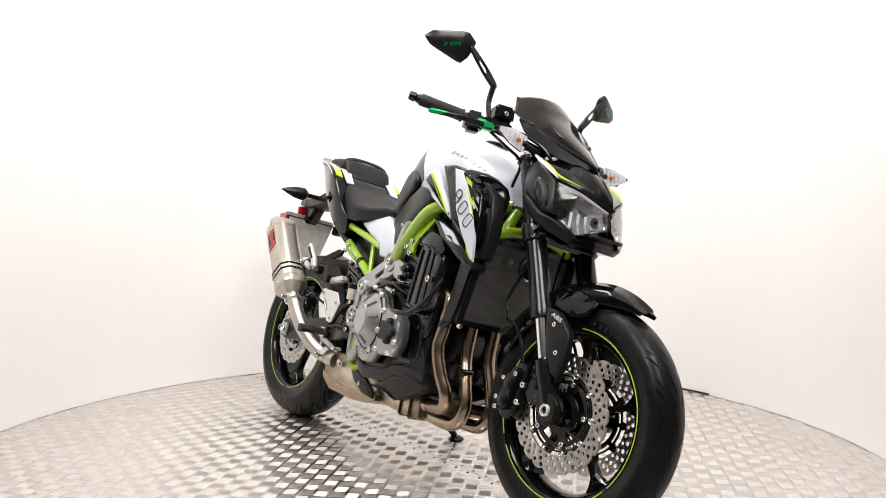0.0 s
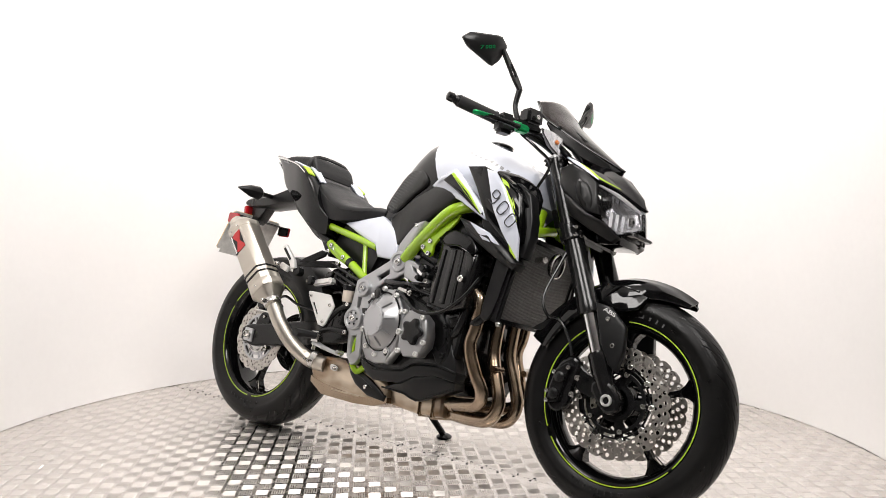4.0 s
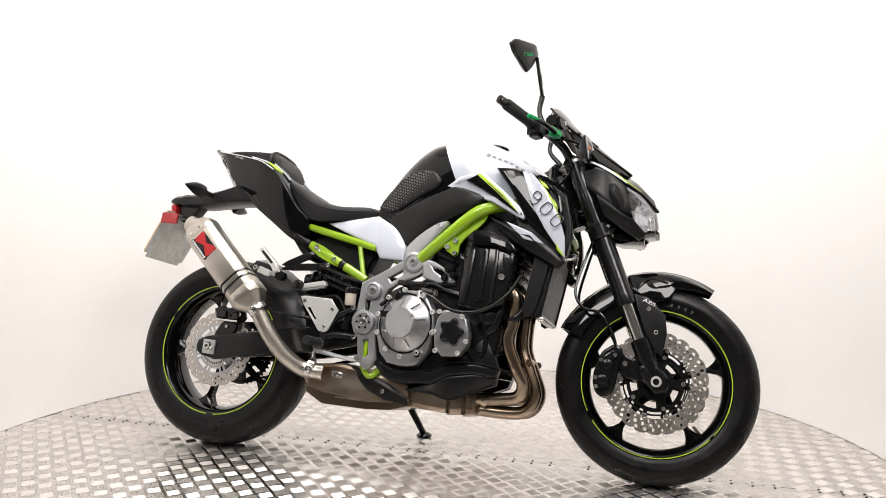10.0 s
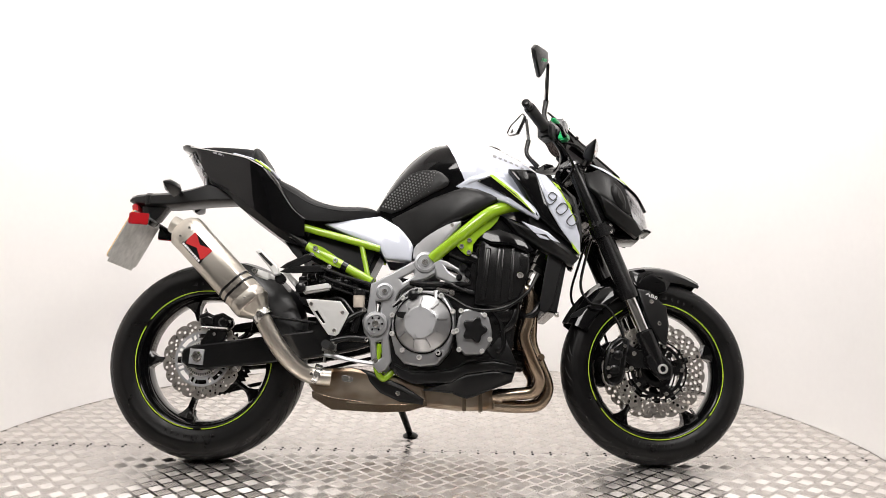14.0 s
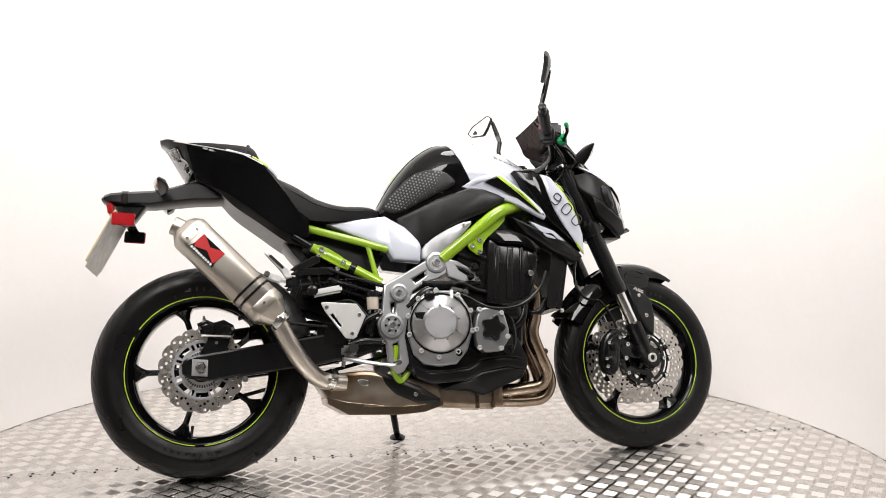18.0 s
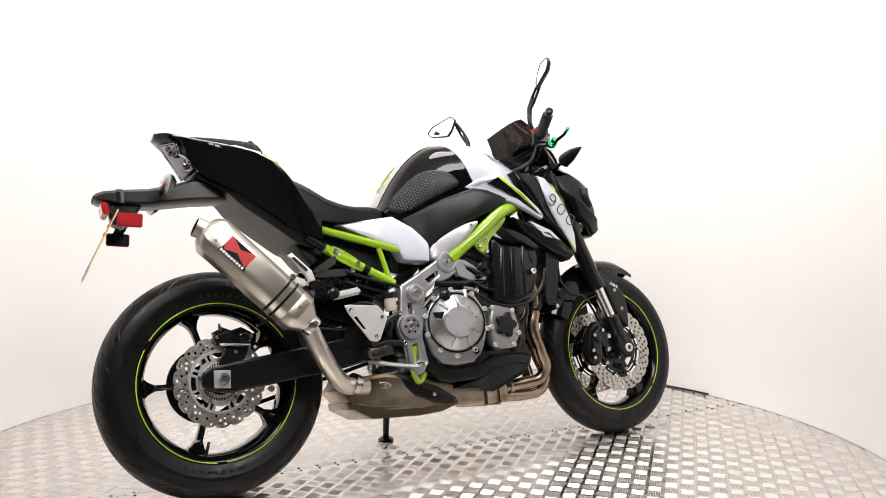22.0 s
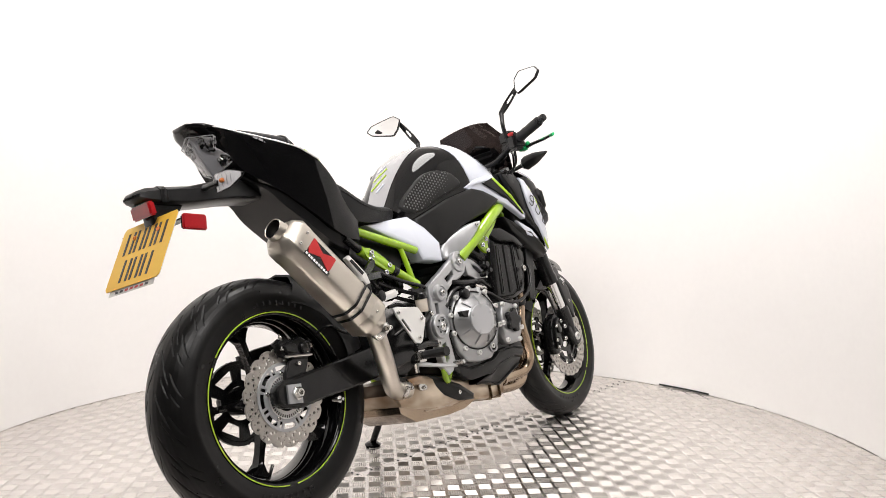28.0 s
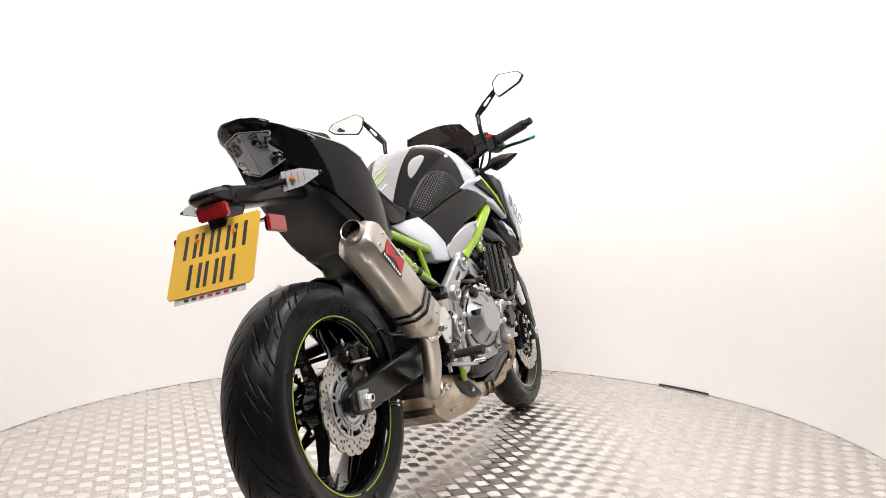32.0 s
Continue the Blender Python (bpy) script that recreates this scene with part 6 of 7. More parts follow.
for s in (-1, 1):
    indicator("rear_indicator", (-0.838, s * 0.045, 0.862), (-0.838, s * 0.212, 0.858), (-1, s * 0.12, 0.0), 0.034, 0.026)
    indicator("front_indicator", (0.500, s * 0.105, 0.955), (0.500, s * 0.268, 0.985), (1, s * 0.25, 0.12), 0.036, 0.027)

# ---- cockpit ----
bar = new("handlebar")
bar.parent = bike
BARP = [(0.282, -0.385, 1.044), (0.330, -0.285, 1.030), (0.372, -0.205, 1.020), (0.415, -0.125, 1.000), (0.430, -0.06, 0.985), (0.430, 0.06, 0.985), (0.415, 0.125, 1.000), (0.372, 0.205, 1.020), (0.330, 0.285, 1.030), (0.282, 0.385, 1.044)]
part("bar_tube", tube(BARP, [0.0115, 0.0115, 0.012, 0.0135, 0.0142, 0.0142, 0.0135, 0.012, 0.0115, 0.0115], 14), SATIN, bar, "black tapered handlebar")
for s in (-1, 1):
    a, b = Vector((0.286, s * 0.378, 1.0435)), Vector((0.338, s * 0.268, 1.0285))
    d = (b - a).normalized()
    L = (b - a).length
    prof = [(0, 0.0165), (0.004, 0.0175)]
    for k in range(12):
        prof += [(0.010 + k * 0.0085, 0.0168), (0.0135 + k * 0.0085, 0.0175)]
    prof += [(L - 0.006, 0.0170), (L, 0.019), (L + 0.004, 0.019)]
    part("grip", lathe(prof, a, d, 16), GRIP, bar, "ribbed black rubber grip")
    part("bar_end", lathe([(-0.034, 0.009), (-0.032, 0.0125), (-0.016, 0.0135), (-0.012, 0.010), (-0.008, 0.0135), (0.0, 0.014)], a, d, 16), SATIN, bar)
    part("switchgear", box((0.048, 0.052, 0.058), Matrix.Translation(b + d * 0.036 + Vector((0, 0, -0.006))) @ Matrix.Rotation(s * radians(25), 4, "Z"), 0.010), PLASTIC, bar, "black switch housing")
    if s < 0:
        part("kill_switch", box((0.016, 0.022, 0.012), Matrix.Translation(b + d * 0.045 + Vector((-0.018, 0, 0.024))), 0.003), LOGORED, bar, "red kill switch")
    m = Vector((0.395, s * 0.188, 1.020))
    part("master_cylinder", box((0.045, 0.085, 0.030), Matrix.Translation(m) @ Matrix.Rotation(s * radians(24), 4, "Z"), 0.008), SATIN, bar)
    if s < 0:
        part("fluid_reservoir", box((0.048, 0.058, 0.045), Matrix.Translation(m + Vector((0.006, 0.012, 0.034))) @ Matrix.Rotation(radians(-18), 4, "Z"), 0.008), SATIN, bar, "square black brake fluid reservoir")
        bolt(m + Vector((0.036, 0.0, 0.030)), bar, 0.007, 0.003, (1, -0.3, 0))
    part("lever_pivot", box((0.030, 0.036, 0.022), Matrix.Translation((0.408, s * 0.226, 1.004)) @ Matrix.Rotation(s * radians(25), 4, "Z"), 0.005), ANODISED if s < 0 else SATIN, bar, "green anodised lever pivot" if s < 0 else "")
    part("lever", tube([(0.410, s * 0.236, 1.004), (0.398, s * 0.280, 1.005), (0.385, s * 0.325, 1.004), (0.364, s * 0.368, 1.003)], [0.0085, 0.0075, 0.007, 0.0065], 10, flat=0.75), SATIN, bar, "black brake lever")
    part("lever_tip", tube([(0.392, s * 0.306, 1.006), (0.374, s * 0.350, 1.0045), (0.358, s * 0.380, 1.003), (0.351, s * 0.387, 1.003)], [0.0055, 0.006, 0.0075, 0.005], 10, flat=0.8), ANODISED if s < 0 else SATIN, bar, "green anodised lever tip" if s < 0 else "")
    part("lever_adjuster", lathe([(0, 0.008), (0.022, 0.008), (0.024, 0.006)], (0.408, s * 0.235, 1.012), (-0.4, s * 0.9, 0), 10), ANODISED if s < 0 else SATIN, bar)
    part("bar_clamp", box((0.045, 0.036, 0.05), pose(0.440, s * 0.055, 0.965, 0, 21, 0), 0.008), SATIN, bar)
    part("brake_hose", tube([(0.41, s * 0.17, 1.01), (0.47, s * 0.14, 1.00), (0.53, s * 0.09, 0.95), (0.54, s * 0.05, 0.85), (0.535, s * 0.04, 0.75)], 0.0048, 8), SATIN, bar)
    part("cable", tube([(0.39, s * 0.20, 1.00), (0.43, s * 0.17, 0.965), (0.45, s * 0.12, 0.93), (0.40, s * 0.09, 0.87)], 0.0045, 8), SATIN, bar)


def mirror(s):
    o = new("wing_mirror")
    o.parent = bike
    lift = 0.0 if s < 0 else 0.026
    B = (0.372, s * 0.192, 1.035)
    back = 0.02 if s > 0 else 0
    part("stem", tube([B, (0.352 - back, s * 0.194, 1.085), (0.358 - back, s * 0.194, 1.138)], [0.009, 0.0075, 0.009], 10), SATIN, o)
    head = [(0.294, 0.421, 1.214), (0.306, 0.402, 1.236), (0.347, 0.314, 1.256), (0.352, 0.286, 1.234), (0.334, 0.292, 1.192), (0.322, 0.308, 1.170), (0.300, 0.400, 1.194)]
    head = [Vector((x - (0.018 if s > 0 else 0), s * (y - (0.030 if s > 0 else 0.008)), z + lift - (0.006 if s > 0 else 0))) for x, y, z in head]
    c = sum(head, Vector()) / 7
    n = (head[2] - head[0]).cross(head[4] - head[0]).normalized()
    n = n if n.x > 0 else -n
    # forked arm with a slot
    p0, p1 = Vector((0.358 - back, s * 0.195, 1.140)), Vector((0.362 - back * 0.5, s * (0.273 if s > 0 else 0.295), 1.212 + lift))
    p1 = p1 - n * ((p1 - c).dot(n) - 0.012)
    d = (p1 - p0)
    L = d.length
    d.normalize()
    f = Vector((1, 0, 0.05)).normalized()
    up = f.cross(d).normalized()
    f = d.cross(up)
    out = rounded([(-0.012, -0.009), (L * 0.3, -0.013), (L * 0.75, -0.010), (L + 0.006, -0.007), (L + 0.006, 0.007), (L * 0.75, 0.010), (L * 0.3, 0.013), (-0.012, 0.009)], 1)
    slot = rounded([(L * 0.32, -0.006), (L * 0.62, -0.005), (L * 0.66, 0.0), (L * 0.62, 0.005), (L * 0.32, 0.006)], 1)
    me = flat([out, slot], 0.010, 0.003, Matrix.Translation(p0) @ Matrix((( *d, 0), (*up, 0), (*f, 0), (0, 0, 0, 1))).transposed())
    link("arm", me, SATIN, o)
    pts = [Vector(p) for p in eased([tuple(p) for p in head], 0.10)]
    bm = bmesh.new()
    loops = [[c + (p - c) * k + n * h for p in pts] for k, h in ((0.93, -0.002), (0.955, -0.006), (0.985, -0.006), (1.01, -0.002), (1.0, 0.003), (0.90, 0.008), (0.55, 0.014))]
    rings(bm, loops)
    part("housing", bm, PLASTIC, o, "black angular mirror housing", 25)
    bm = bmesh.new()
    rings(bm, [[c + (p - c) * 0.952 - n * h for p in pts] for h in (0.0025, 0.0042)])
    part("glass", bm, MIRROR, o, "mirror glass", 25)
    # green mark as plain bars
    e1 = (head[2] - head[0]).normalized() * -1
    e1 = e1 if s < 0 else -e1
    e2 = n.cross(e1)
    e2 = e2 if e2.z > 0 else -e2
    e1 = e1 if e1.cross(e2).dot(n) > 0 else -e1
    m = Matrix(((*e1, 0), (*e2, 0), (*e1.cross(e2), 0), (0, 0, 0, 1))).transposed()
    g = e1.cross(e2)
    me = flat([[(-0.034, -0.007), (-0.030, -0.007), (-0.018, 0.007), (-0.034, 0.007), (-0.034, 0.005), (-0.024, 0.005), (-0.034, -0.005)]] + [[(x, -0.006), (x + 0.011, -0.006), (x + 0.011, 0.006), (x, 0.006)] for x in (-0.012, 0.003, 0.018)]
              + [[(x + 0.003, -0.003), (x + 0.008, -0.003), (x + 0.008, 0.003), (x + 0.003, 0.003)] for x in (-0.012, 0.003, 0.018)], 0.0010, 0)
    me.transform(Matrix.Translation(c + n * 0.0160) @ m @ Matrix.Scale(0.75, 4))
    link("green_mark", me, ANODISED, o, "green mark as plain shapes")


mirror(-1)
mirror(1)

dash = new("instrument_cluster")
dash.parent = bike
part("dash_housing", box((0.045, 0.150, 0.090), pose(0.485, 0, 1.020, 0, -52, 0), 0.014), PLASTIC, dash, "black instrument housing")
part("dash_face", box((0.004, 0.120, 0.066), Matrix.Translation((0.461, 0, 1.037)) @ Matrix.Rotation(radians(-52), 4, "Y"), 0.002), GLOSS, dash, "dark instrument face")
part("dash_rim", tube([(0.455, -0.035, 1.065), (0.440, 0, 1.072), (0.455, 0.035, 1.065)], 0.006, 8), SATIN, dash)


def screen():
    """The smoked flyscreen: a curved shield that narrows to the nose."""
    rows = [(0.374, 1.130, 0.110, 0.026, 0.022), (0.399, 1.098, 0.129, 0.028, 0.024), (0.422, 1.068, 0.144, 0.030, 0.022), (0.470, 1.034, 0.113, 0.028, 0.014), (0.535, 0.992, 0.069, 0.022, 0.007), (0.590, 0.961, 0.030, 0.010, 0.002), (0.624, 0.940, 0.005, 0.002, 0.0)]
    bm = bmesh.new()
    a, b = [], []
    for x, z, hw, fore, rise in (map(float, r) for r in smooth_rows(rows, 4)):
        la, lb = [], []
        for k in range(17):
            u = -1 + k / 8
            q = Vector((x + fore * (1 - u * u), u * hw, z + rise * (1 - u * u)))
            la.append(q)
            lb.append(q + Vector((-0.0025, 0, -0.0025)))
        a.append(la)
        b.append(lb)
    rings(bm, a, False, False)
    rings(bm, b, False, False)
    part("screen_shield", bm, SMOKE, scr, "smoked flyscreen")


scr = new("flyscreen")
scr.parent = bike
screen()
for s in (-1, 1):
    sheet3("screen_edge", [(0.424, s * 0.143, 1.064), (0.472, s * 0.113, 1.033), (0.535, s * 0.069, 0.991), (0.600, s * 0.022, 0.952), (0.628, s * 0.002, 0.936), (0.606, s * 0.030, 0.928), (0.535, s * 0.088, 0.955), (0.462, s * 0.130, 1.004)], 0.004, GLOSS, scr, 0.001)
    part("screen_rim", tube([(0.374, s * 0.110, 1.130), (0.399, s * 0.129, 1.098), (0.422, s * 0.144, 1.068), (0.470, s * 0.113, 1.034), (0.535, s * 0.069, 0.992), (0.600, s * 0.022, 0.955), (0.624, s * 0.004, 0.940)], 0.0042, 10, flat=0.7), GLOSS, scr, "gloss black screen rim")
    bolt((0.466, s * 0.118, 1.040), scr, 0.006, 0.004, (0.5, s * 0.7, 0.5), SATIN)

nose = new("headlight_unit")
nose.parent = bike
hull("housing", [(0.478, 0.935, 0.090, 0.86, 0.775, 0.08), (0.54, 0.930, 0.112, 0.86, 0.745, 0.09), (0.59, 0.890, 0.104, 0.84, 0.745, 0.085), (0.615, 0.868, 0.080, 0.825, 0.752, 0.06), (0.630, 0.855, 0.040, 0.81, 0.765, 0.03)],
     GLOSS, nose, "gloss black headlight housing", pw=(0.75, 0.8))
for s in (-1, 1):
    lens = [(0.618, s * 0.127, 0.872), (0.662, s * 0.076, 0.850), (0.706, s * 0.003, 0.814), (0.713, s * 0.003, 0.768), (0.698, s * 0.045, 0.749), (0.676, s * 0.087, 0.735), (0.642, s * 0.126, 0.768), (0.627, s * 0.136, 0.815)]
    sheet3("lens", lens, 0.002, CLEAR, nose, 0.006, "clear headlight lens", round_n=0).visible_shadow = False
    # a bright bowl behind the lens
    rim = [Vector(p) for p in lens]
    mid = sum(rim, Vector()) / len(rim)
    back = Vector((-0.85, -s * 0.35, 0))
    bm = bmesh.new()
    rings(bm, [[mid + (p - mid) * k + back * h for p in rim] for k, h in ((0.94, 0.008), (0.88, 0.018), (0.74, 0.030), (0.40, 0.038))], False)
    bmesh.ops.contextual_create(bm, geom=[e for e in bm.edges if e.is_boundary and all((v.co - mid).length < 0.06 for v in e.verts)])
    part("reflector", bm, REFL, nose, "bright lamp reflector", 20)
    bm = bmesh.new()
    rings(bm, [[mid + (p - mid) * k + back * h for p in rim] for k, h in ((0.985, 0.003), (0.955, 0.005), (0.93, 0.008), (0.93, 0.012), (0.985, 0.010))], False)
    part("bezel", bm, SATIN, nose, "black inner bezel", 30)
    part("lens_frame", tube([mid + (p - mid) * 0.93 + back * 0.006 for p in rim[:3]], [0.003, 0.0055, 0.0035], 8, flat=0.5), LENSBACK, nose, "pale inner edge under the brow")
    part("nose_frame", tube([mid + (p - mid) * k + back * 0.008 for p, k in ((rim[2], 0.80), (rim[3], 0.82), (rim[4], 0.80))], 0.0032, 8, flat=0.6), CHROME, nose, "bright bracket at the nose")
    part("projector", lathe([(-0.010, 0.022), (0.004, 0.022), (0.006, 0.019), (0.012, 0.013), (0.015, 0)], (0.630, s * 0.098, 0.822), (0.85, s * 0.40, 0.05), 20), SATIN, nose, "dark lamp projector")
    for k in range(3):
        part("projector_fin", box((0.003, 0.004, 0.024), pose(0.640 + 0.008 * k, s * (0.092 - 0.012 * k), 0.834), 0.001), SATIN, nose)
    part("running_lamp", box((0.008, 0.022, 0.026), Matrix.Translation((0.686, s * 0.038, 0.782)) @ Matrix.Rotation(s * radians(25), 4, "Z"), 0.004), CHROME, nose, "bright running lamp frame")
    part("running_lens", box((0.006, 0.010, 0.012), Matrix.Translation((0.690, s * 0.0385, 0.782)) @ Matrix.Rotation(s * radians(25), 4, "Z"), 0.003), SATIN, nose)
    for k in range(4):
        part("reflector_step", box((0.010, 0.0016, 0.040 - 0.003 * k), Matrix.Translation((0.646 + 0.010 * k, s * (0.086 - 0.017 * k), 0.778)), 0.0006), LENSBACK, nose)
    cowl = [(0.470, s * 0.070, 0.962), (0.505, s * 0.122, 0.948), (0.545, s * 0.134, 0.926), (0.585, s * 0.134, 0.900), (0.617, s * 0.129, 0.877), (0.664, s * 0.076, 0.855), (0.709, s * 0.002, 0.822), (0.698, s * 0.002, 0.856), (0.650, s * 0.004, 0.910), (0.560, s * 0.020, 0.968)]
    sheet3("upper_cowl", cowl, 0.006, GLOSS, nose, 0.008, "gloss black upper cowl", round_n=0)
    edge = [Vector(p) for p in cowl]
    lift = Vector((0.3, 0, 0.95)) * 0.0045
    c = sum(edge, Vector()) / len(edge)
    part("cowl_white", tube([c + (p - c) * 0.985 + lift * 0.5 for p in edge[1:5]], [0.003, 0.006, 0.004, 0.0015], 8, flat=0.45), WHITE, nose, "white cowl edge")
    part("cowl_green", tube([c + (p - c) * 0.88 + lift * 1.3 for p in edge[2:6]], [0.002, 0.0032, 0.003, 0.001], 8, flat=0.4), TAPE, nose, "lime green cowl stripe")
    part("cowl_rim", tube([p + lift * 0.2 for p in edge[4:7]], 0.0028, 8), GLOSS, nose, "black brow over the lens")
panel("cheek", [(0.488, 0.920, -0.120), (0.530, 0.928, -0.134), (0.575, 0.904, -0.142), (0.612, 0.872, -0.132), (0.624, 0.820, -0.140), (0.632, 0.782, -0.138), (0.600, 0.786, -0.150), (0.545, 0.824, -0.154), (0.498, 0.870, -0.136)], 0.05, GREYPLASTIC, nose, 0.003, 0.005, "matte black cheek panel", True, 0)
panel("cheek_bump", [(0.568, 0.880, -0.160), (0.594, 0.866, -0.154), (0.614, 0.822, -0.148), (0.612, 0.790, -0.148), (0.590, 0.794, -0.156), (0.566, 0.836, -0.163)], 0.03, GREYPLASTIC, nose, 0.006, 0.006, "matte black cheek insert", True, 1)
panel("cheek_lower", [(0.528, 0.838, -0.160), (0.560, 0.818, -0.166), (0.606, 0.782, -0.158), (0.642, 0.764, -0.136), (0.674, 0.730, -0.092), (0.655, 0.716, -0.092), (0.606, 0.742, -0.132), (0.552, 0.776, -0.152)], 0.03, GREYPLASTIC, nose, 0.003, 0.004, "matte black lower cheek blade", True, 0)
side("chin", [(0.560, 0.735), (0.640, 0.748), (0.700, 0.750), (0.704, 0.742), (0.672, 0.738), (0.670, 0.714), (0.600, 0.716)], 0, 0.126, GLOSS, nose, 0.003, label="gloss black chin piece")
part("chin_lip", box((0.050, 0.10, 0.008), pose(0.690, 0, 0.748, 0, 10, 0), 0.003), SATIN, nose)
part("headlight_stay", box((0.10, 0.20, 0.03), pose(0.52, 0, 0.80), 0.01), SATIN, nose)

# ---- foot controls, stand, shock ----
rs = new("rearset")
rs.parent = bike
heel = [(-0.383, 0.491), (-0.368, 0.493), (-0.277, 0.486), (-0.250, 0.450), (-0.279, 0.387), (-0.290, 0.380), (-0.312, 0.384), (-0.372, 0.466)]
side("heel_guard", heel, -0.183, 0.006, ALLOY, rs, 0.002, [[(-0.356, 0.455), (-0.348, 0.458), (-0.322, 0.420), (-0.328, 0.418)]], "bright alloy heel guard")
side("heel_guard", heel, 0.183, 0.006, ALLOY, rs, 0.002)
for x, z in ((-0.366, 0.477), (-0.270, 0.452), (-0.293, 0.397)):
    bolt((x, -0.186, z), rs, 0.006, 0.005)
for s in (-1, 1):
    part("peg_bracket", tube([(-0.200, s * 0.165, 0.462), (-0.255, s * 0.172, 0.432), (-0.300, s * 0.175, 0.372)], 0.009, 10), SATIN, rs)
    part("peg_bracket", tube([(-0.195, s * 0.165, 0.372), (-0.255, s * 0.172, 0.375), (-0.305, s * 0.175, 0.365)], 0.010, 10), SATIN, rs)
    bolt((-0.205, s * 0.172, 0.462), rs, 0.007, 0.006, (0, s, 0))
    bolt((-0.195, s * 0.172, 0.372), rs, 0.007, 0.006, (0, s, 0))
    part("peg_hinge", box((0.044, 0.026, 0.034), pose(-0.305, s * 0.190, 0.345), 0.007), STEEL, rs)
    part("foot_peg", tube([(-0.300, s * 0.20, 0.347), (-0.302, s * 0.285, 0.348)], [0.012, 0.014], 8), GRIP, rs, "black foot peg")
part("brake_pedal", tube([(-0.318, -0.182, 0.326), (-0.260, -0.190, 0.313), (-0.205, -0.196, 0.303), (-0.165, -0.200, 0.298)], [0.011, 0.008, 0.007, 0.007], 10, flat=0.6), SILVER, rs, "steel brake pedal")
part("pedal_tip", tube([(-0.168, -0.195, 0.305), (-0.160, -0.228, 0.306)], 0.007, 10), STEEL, rs)
part("pedal_boss", lathe([(0, 0.017), (0.014, 0.017), (0.016, 0.012), (0.016, 0)], (-0.310, -0.168, 0.335), (0, -1, 0), 16), SATIN, rs)
part("return_spring", tube([(-0.318, -0.178, 0.34), (-0.320, -0.180, 0.30)], 0.006, 8), STEEL, rs)
part("brake_cylinder", tube([(-0.238, -0.150, 0.395), (-0.225, -0.150, 0.455)], 0.013, 12), SATIN, rs)
cup = part("fluid_cup", lathe([(0, 0.015), (0.003, 0.0175), (0.036, 0.0185), (0.038, 0.0185)], (-0.224, -0.158, 0.470), "z", 20), FLUID, rs, "pale brake fluid cup")
part("cup_lid", lathe([(0.038, 0.0205), (0.054, 0.0205), (0.057, 0.018), (0.057, 0)], (-0.224, -0.158, 0.470), "z", 20), SATIN, cup, "black lid")
part("hose", tube([(-0.224, -0.158, 0.47), (-0.235, -0.15, 0.45), (-0.28, -0.13, 0.50), (-0.33, -0.12, 0.50)], 0.005, 8), SATIN, rs)
for s in (-1, 1):
    HANG = Matrix.Translation((-0.345, s * 0.126, 0)) @ Matrix.Rotation(radians(-20 * s), 4, "Z") @ Matrix.Translation((0.345, -s * 0.130, 0))
    side("pillion_hanger", [(-0.478, 0.592), (-0.462, 0.606), (-0.400, 0.640), (-0.380, 0.636), (-0.384, 0.620), (-0.448, 0.586)], s * 0.130, 0.012, SATIN, rs, 0.003).matrix_basis = HANG
    side("pillion_hanger", [(-0.478, 0.578), (-0.452, 0.598), (-0.345, 0.608), (-0.322, 0.600), (-0.328, 0.586), (-0.440, 0.576)], s * 0.130, 0.012, SATIN, rs, 0.003).matrix_basis = HANG
    for x, z in ((-0.382, 0.640), (-0.325, 0.601)):
        bolt((x, s * 0.129, z), rs, 0.008, 0.007, (0, s, 0))
    part("hanger_foot", lathe([(-0.012, 0.016), (0.012, 0.016)], (-0.468, s * 0.172, 0.556), "y", 14), SATIN, rs)
    side("pillion_peg", [(-0.545, 0.638), (-0.530, 0.646), (-0.476, 0.594), (-0.466, 0.566), (-0.484, 0.562), (-0.498, 0.584)], s * 0.190, 0.016, ALLOY, rs, 0.004, label="folded alloy pillion peg")
    side("peg_rubber", [(-0.534, 0.630), (-0.526, 0.634), (-0.488, 0.596), (-0.494, 0.590)], s * 0.199, 0.004, GRIP, rs, 0.001)
    part("silencer_stay", tube([(-0.468, s * 0.172, 0.556), (-0.500, s * 0.178, 0.562), (-0.525, s * 0.182, 0.562)], 0.010, 8, flat=0.5), ALLOY, rs)

shock = new("rear_shock")
shock.parent = bike
shock.location = (0, -0.045, -0.005)
part("damper", tube([(-0.43, 0.0, 0.555), (-0.20, 0.0, 0.575)], 0.034, 14), SATIN, shock)
coil = [(-0.41 + 0.16 * k / 60, 0.036 * math.cos(2 * math.pi * k / 10), 0.557 + 0.014 * k / 60 + 0.036 * math.sin(2 * math.pi * k / 10)) for k in range(61)]
part("spring", tube(coil, 0.0065, 8, 2), SATIN, shock, "black coil spring")
part("adjuster_ring", lathe([(0, 0.045), (0.012, 0.045), (0.012, 0.03), (0.024, 0.03)], (-0.245, 0, 0.572), "x", 20), SATIN, shock)
part("remote_knob", lathe([(0, 0.016), (0.014, 0.016), (0.016, 0.012), (0.016, 0)], (-0.405, -0.115, 0.535), (0, -1, 0), 18), SATIN, shock)
part("link_arm", box((0.09, 0.03, 0.022), pose(-0.36, -0.10, 0.535, 0, -10, 0), 0.006), ALLOY, shock)

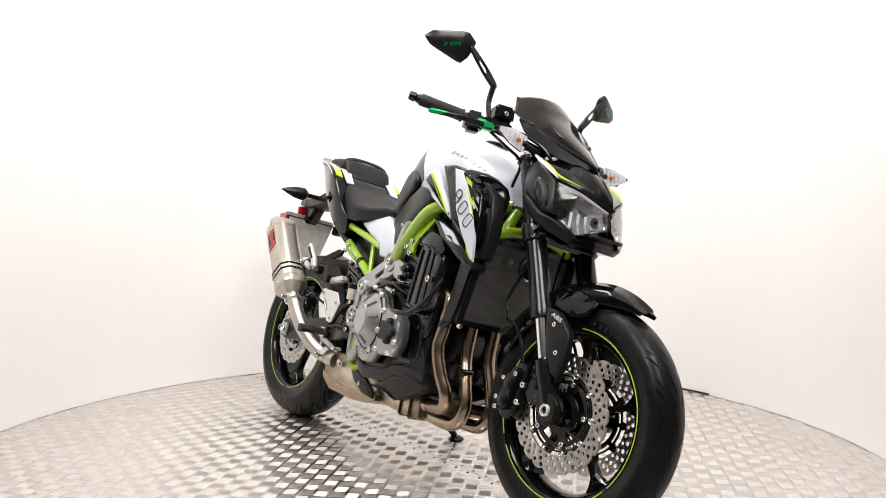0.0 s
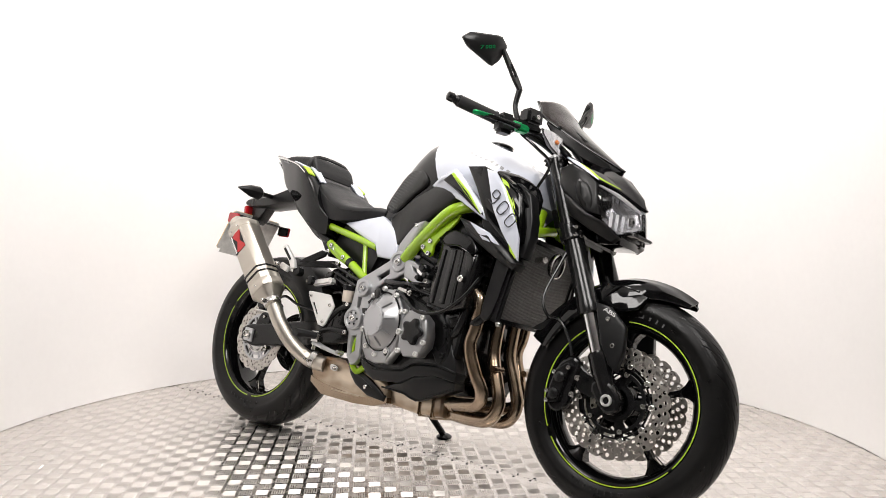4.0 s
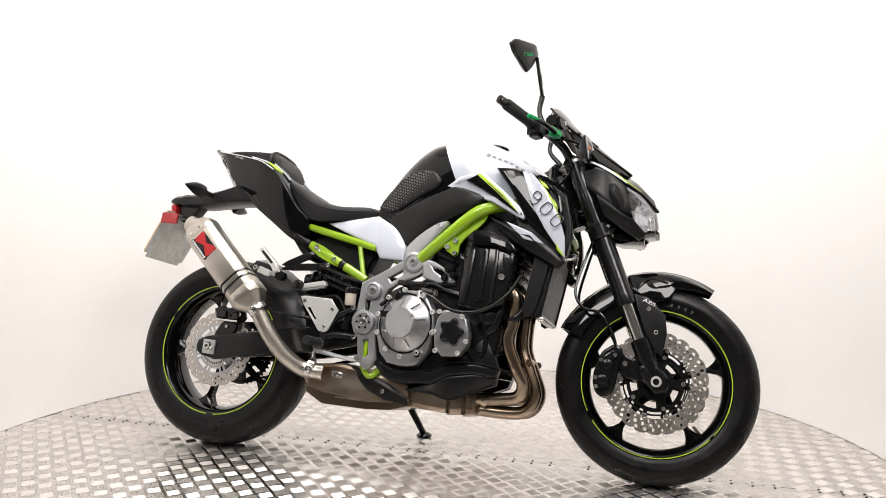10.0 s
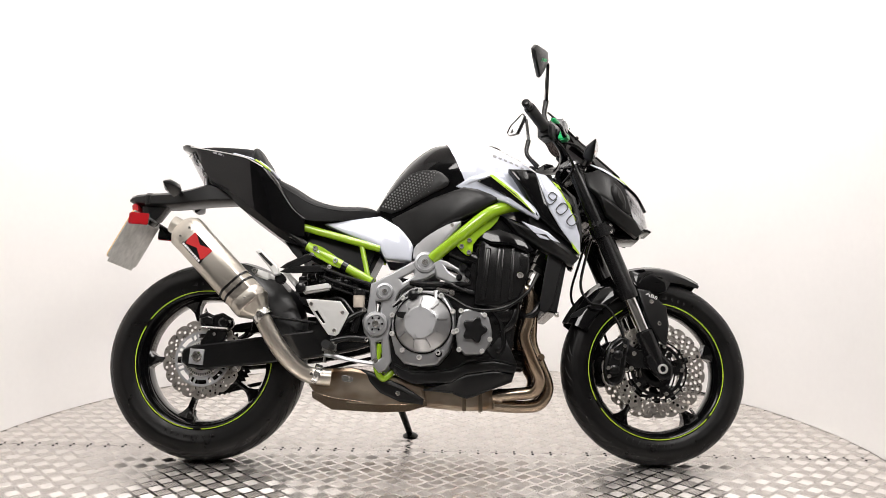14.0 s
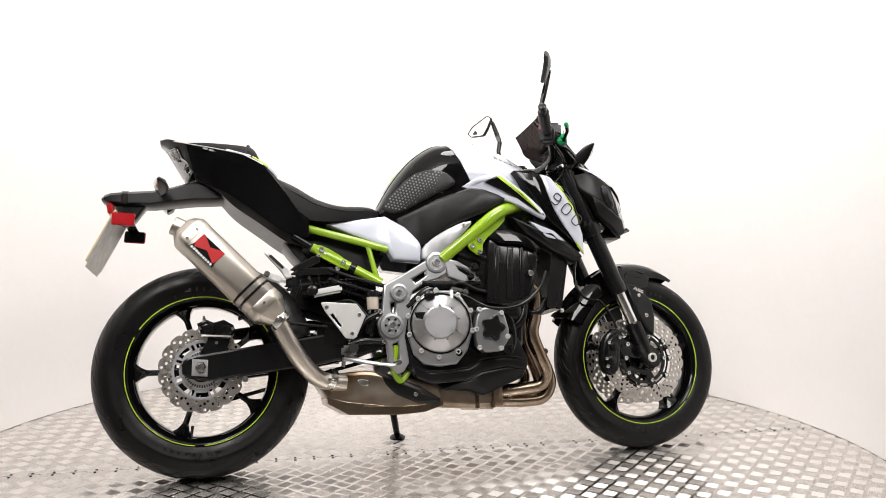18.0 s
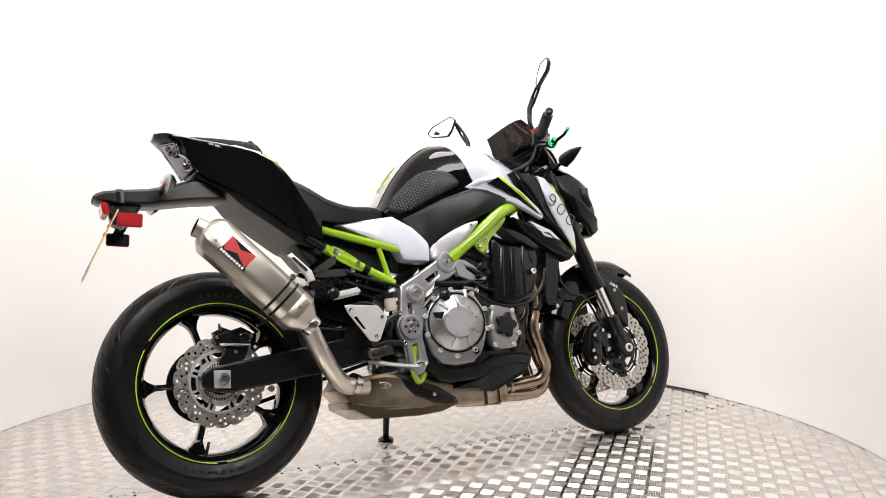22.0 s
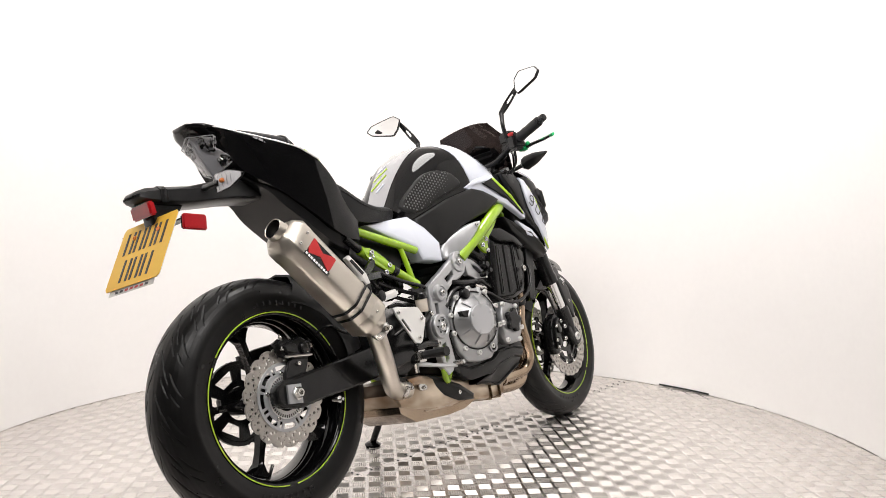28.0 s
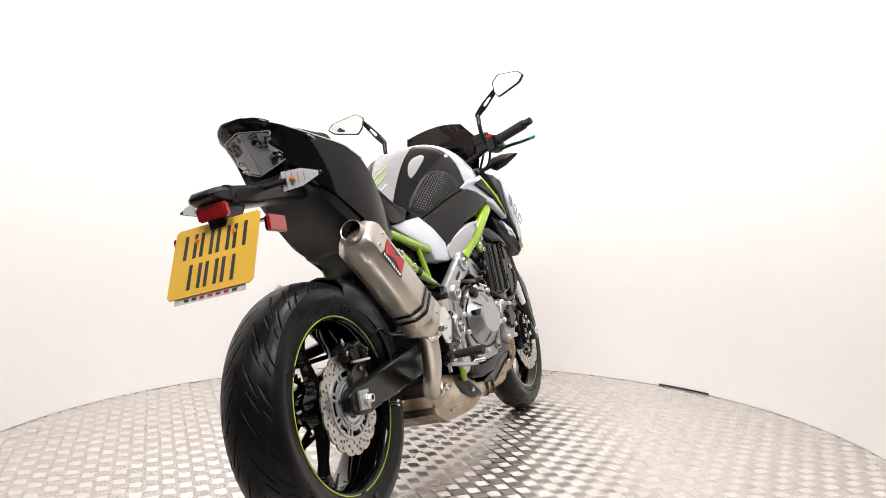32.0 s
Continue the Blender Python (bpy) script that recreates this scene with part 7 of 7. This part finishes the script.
stand = new("side_stand")
stand.parent = bike
part("stand_leg", tube([(-0.140, 0.115, 0.250), (-0.108, 0.203, 0.158), (-0.082, 0.282, 0.080)], [0.014, 0.012, 0.011], 12), SATIN, stand, "black side stand leg")
part("stand_foot", lathe([(0, 0.026), (0.006, 0.028), (0.012, 0.020), (0.016, 0.012)], (-0.079, 0.290, 0.0655), (0, -0.237, 0.972), 18), SATIN, stand, "round black stand foot")

# ---- white panel below the seat, wiring and hoses ----
panel("seat_side_panel", [(-0.352, 0.748, -0.105), (-0.250, 0.762, -0.110), (-0.170, 0.772, -0.115), (-0.110, 0.735, -0.127), (-0.060, 0.684, -0.138), (-0.066, 0.622, -0.141), (-0.150, 0.631, -0.132), (-0.171, 0.671, -0.129), (-0.260, 0.706, -0.119)],
      0.05, WHITE, bike, 0.004, 0.005, "pearl white side panel", True, 0)
for y0, z0 in ((-0.13, 0.60), (-0.115, 0.575), (-0.10, 0.555)):
    part("wiring", tube([(-0.35, y0, z0), (-0.27, y0 - 0.008, z0 - 0.03), (-0.19, y0 - 0.02, z0 - 0.055), (-0.10, y0, z0 - 0.08)], 0.006, 8), SATIN, bike)
part("frame_hose", tube([(-0.10, -0.14, 0.56), (-0.03, -0.17, 0.545), (0.06, -0.17, 0.545), (0.12, -0.16, 0.55)], 0.009, 8), SATIN, bike)

for s in (-1, 1):
    m = Matrix.Translation((-0.343, s * 0.1276, 0.641)) @ Matrix.Rotation(radians(29), 4, "Y") @ SIDE
    link("rail_label", flat([[(-0.040, -0.006), (0.030, -0.006), (0.030, 0.006), (-0.040, 0.006)]], 0.0006, 0, m), GREYMARK, bike, "small grey warning label")
    for k in range(5):
        q = Matrix.Translation((-0.343, s * 0.1282, 0.641)) @ Matrix.Rotation(radians(29), 4, "Y") @ SIDE @ Matrix.Translation((-0.034 + 0.013 * k, 0, 0))
        link("label_bar", flat([[(-0.004, -0.003), (0.004, -0.003), (0.004, 0.003), (-0.004, 0.003)]], 0.0006, 0, q), LOGOWHITE if k % 2 else CHARBAR, bike)

# seat of the tail group on the frame
tail.location = pil.location = (0.0, 0, -0.006)
for o in bike.children:
    if o.name.startswith("rear_indicator"):
        o.location = (-0.006, 0, -0.004)


def motions():
    times = [float(i) for i in range(33)]
    walk(turntable, [(t, turn_at(t)) for t in times])
    walk(bike, [(t, turn_at(t) @ BIKE) for t in times])


motions()
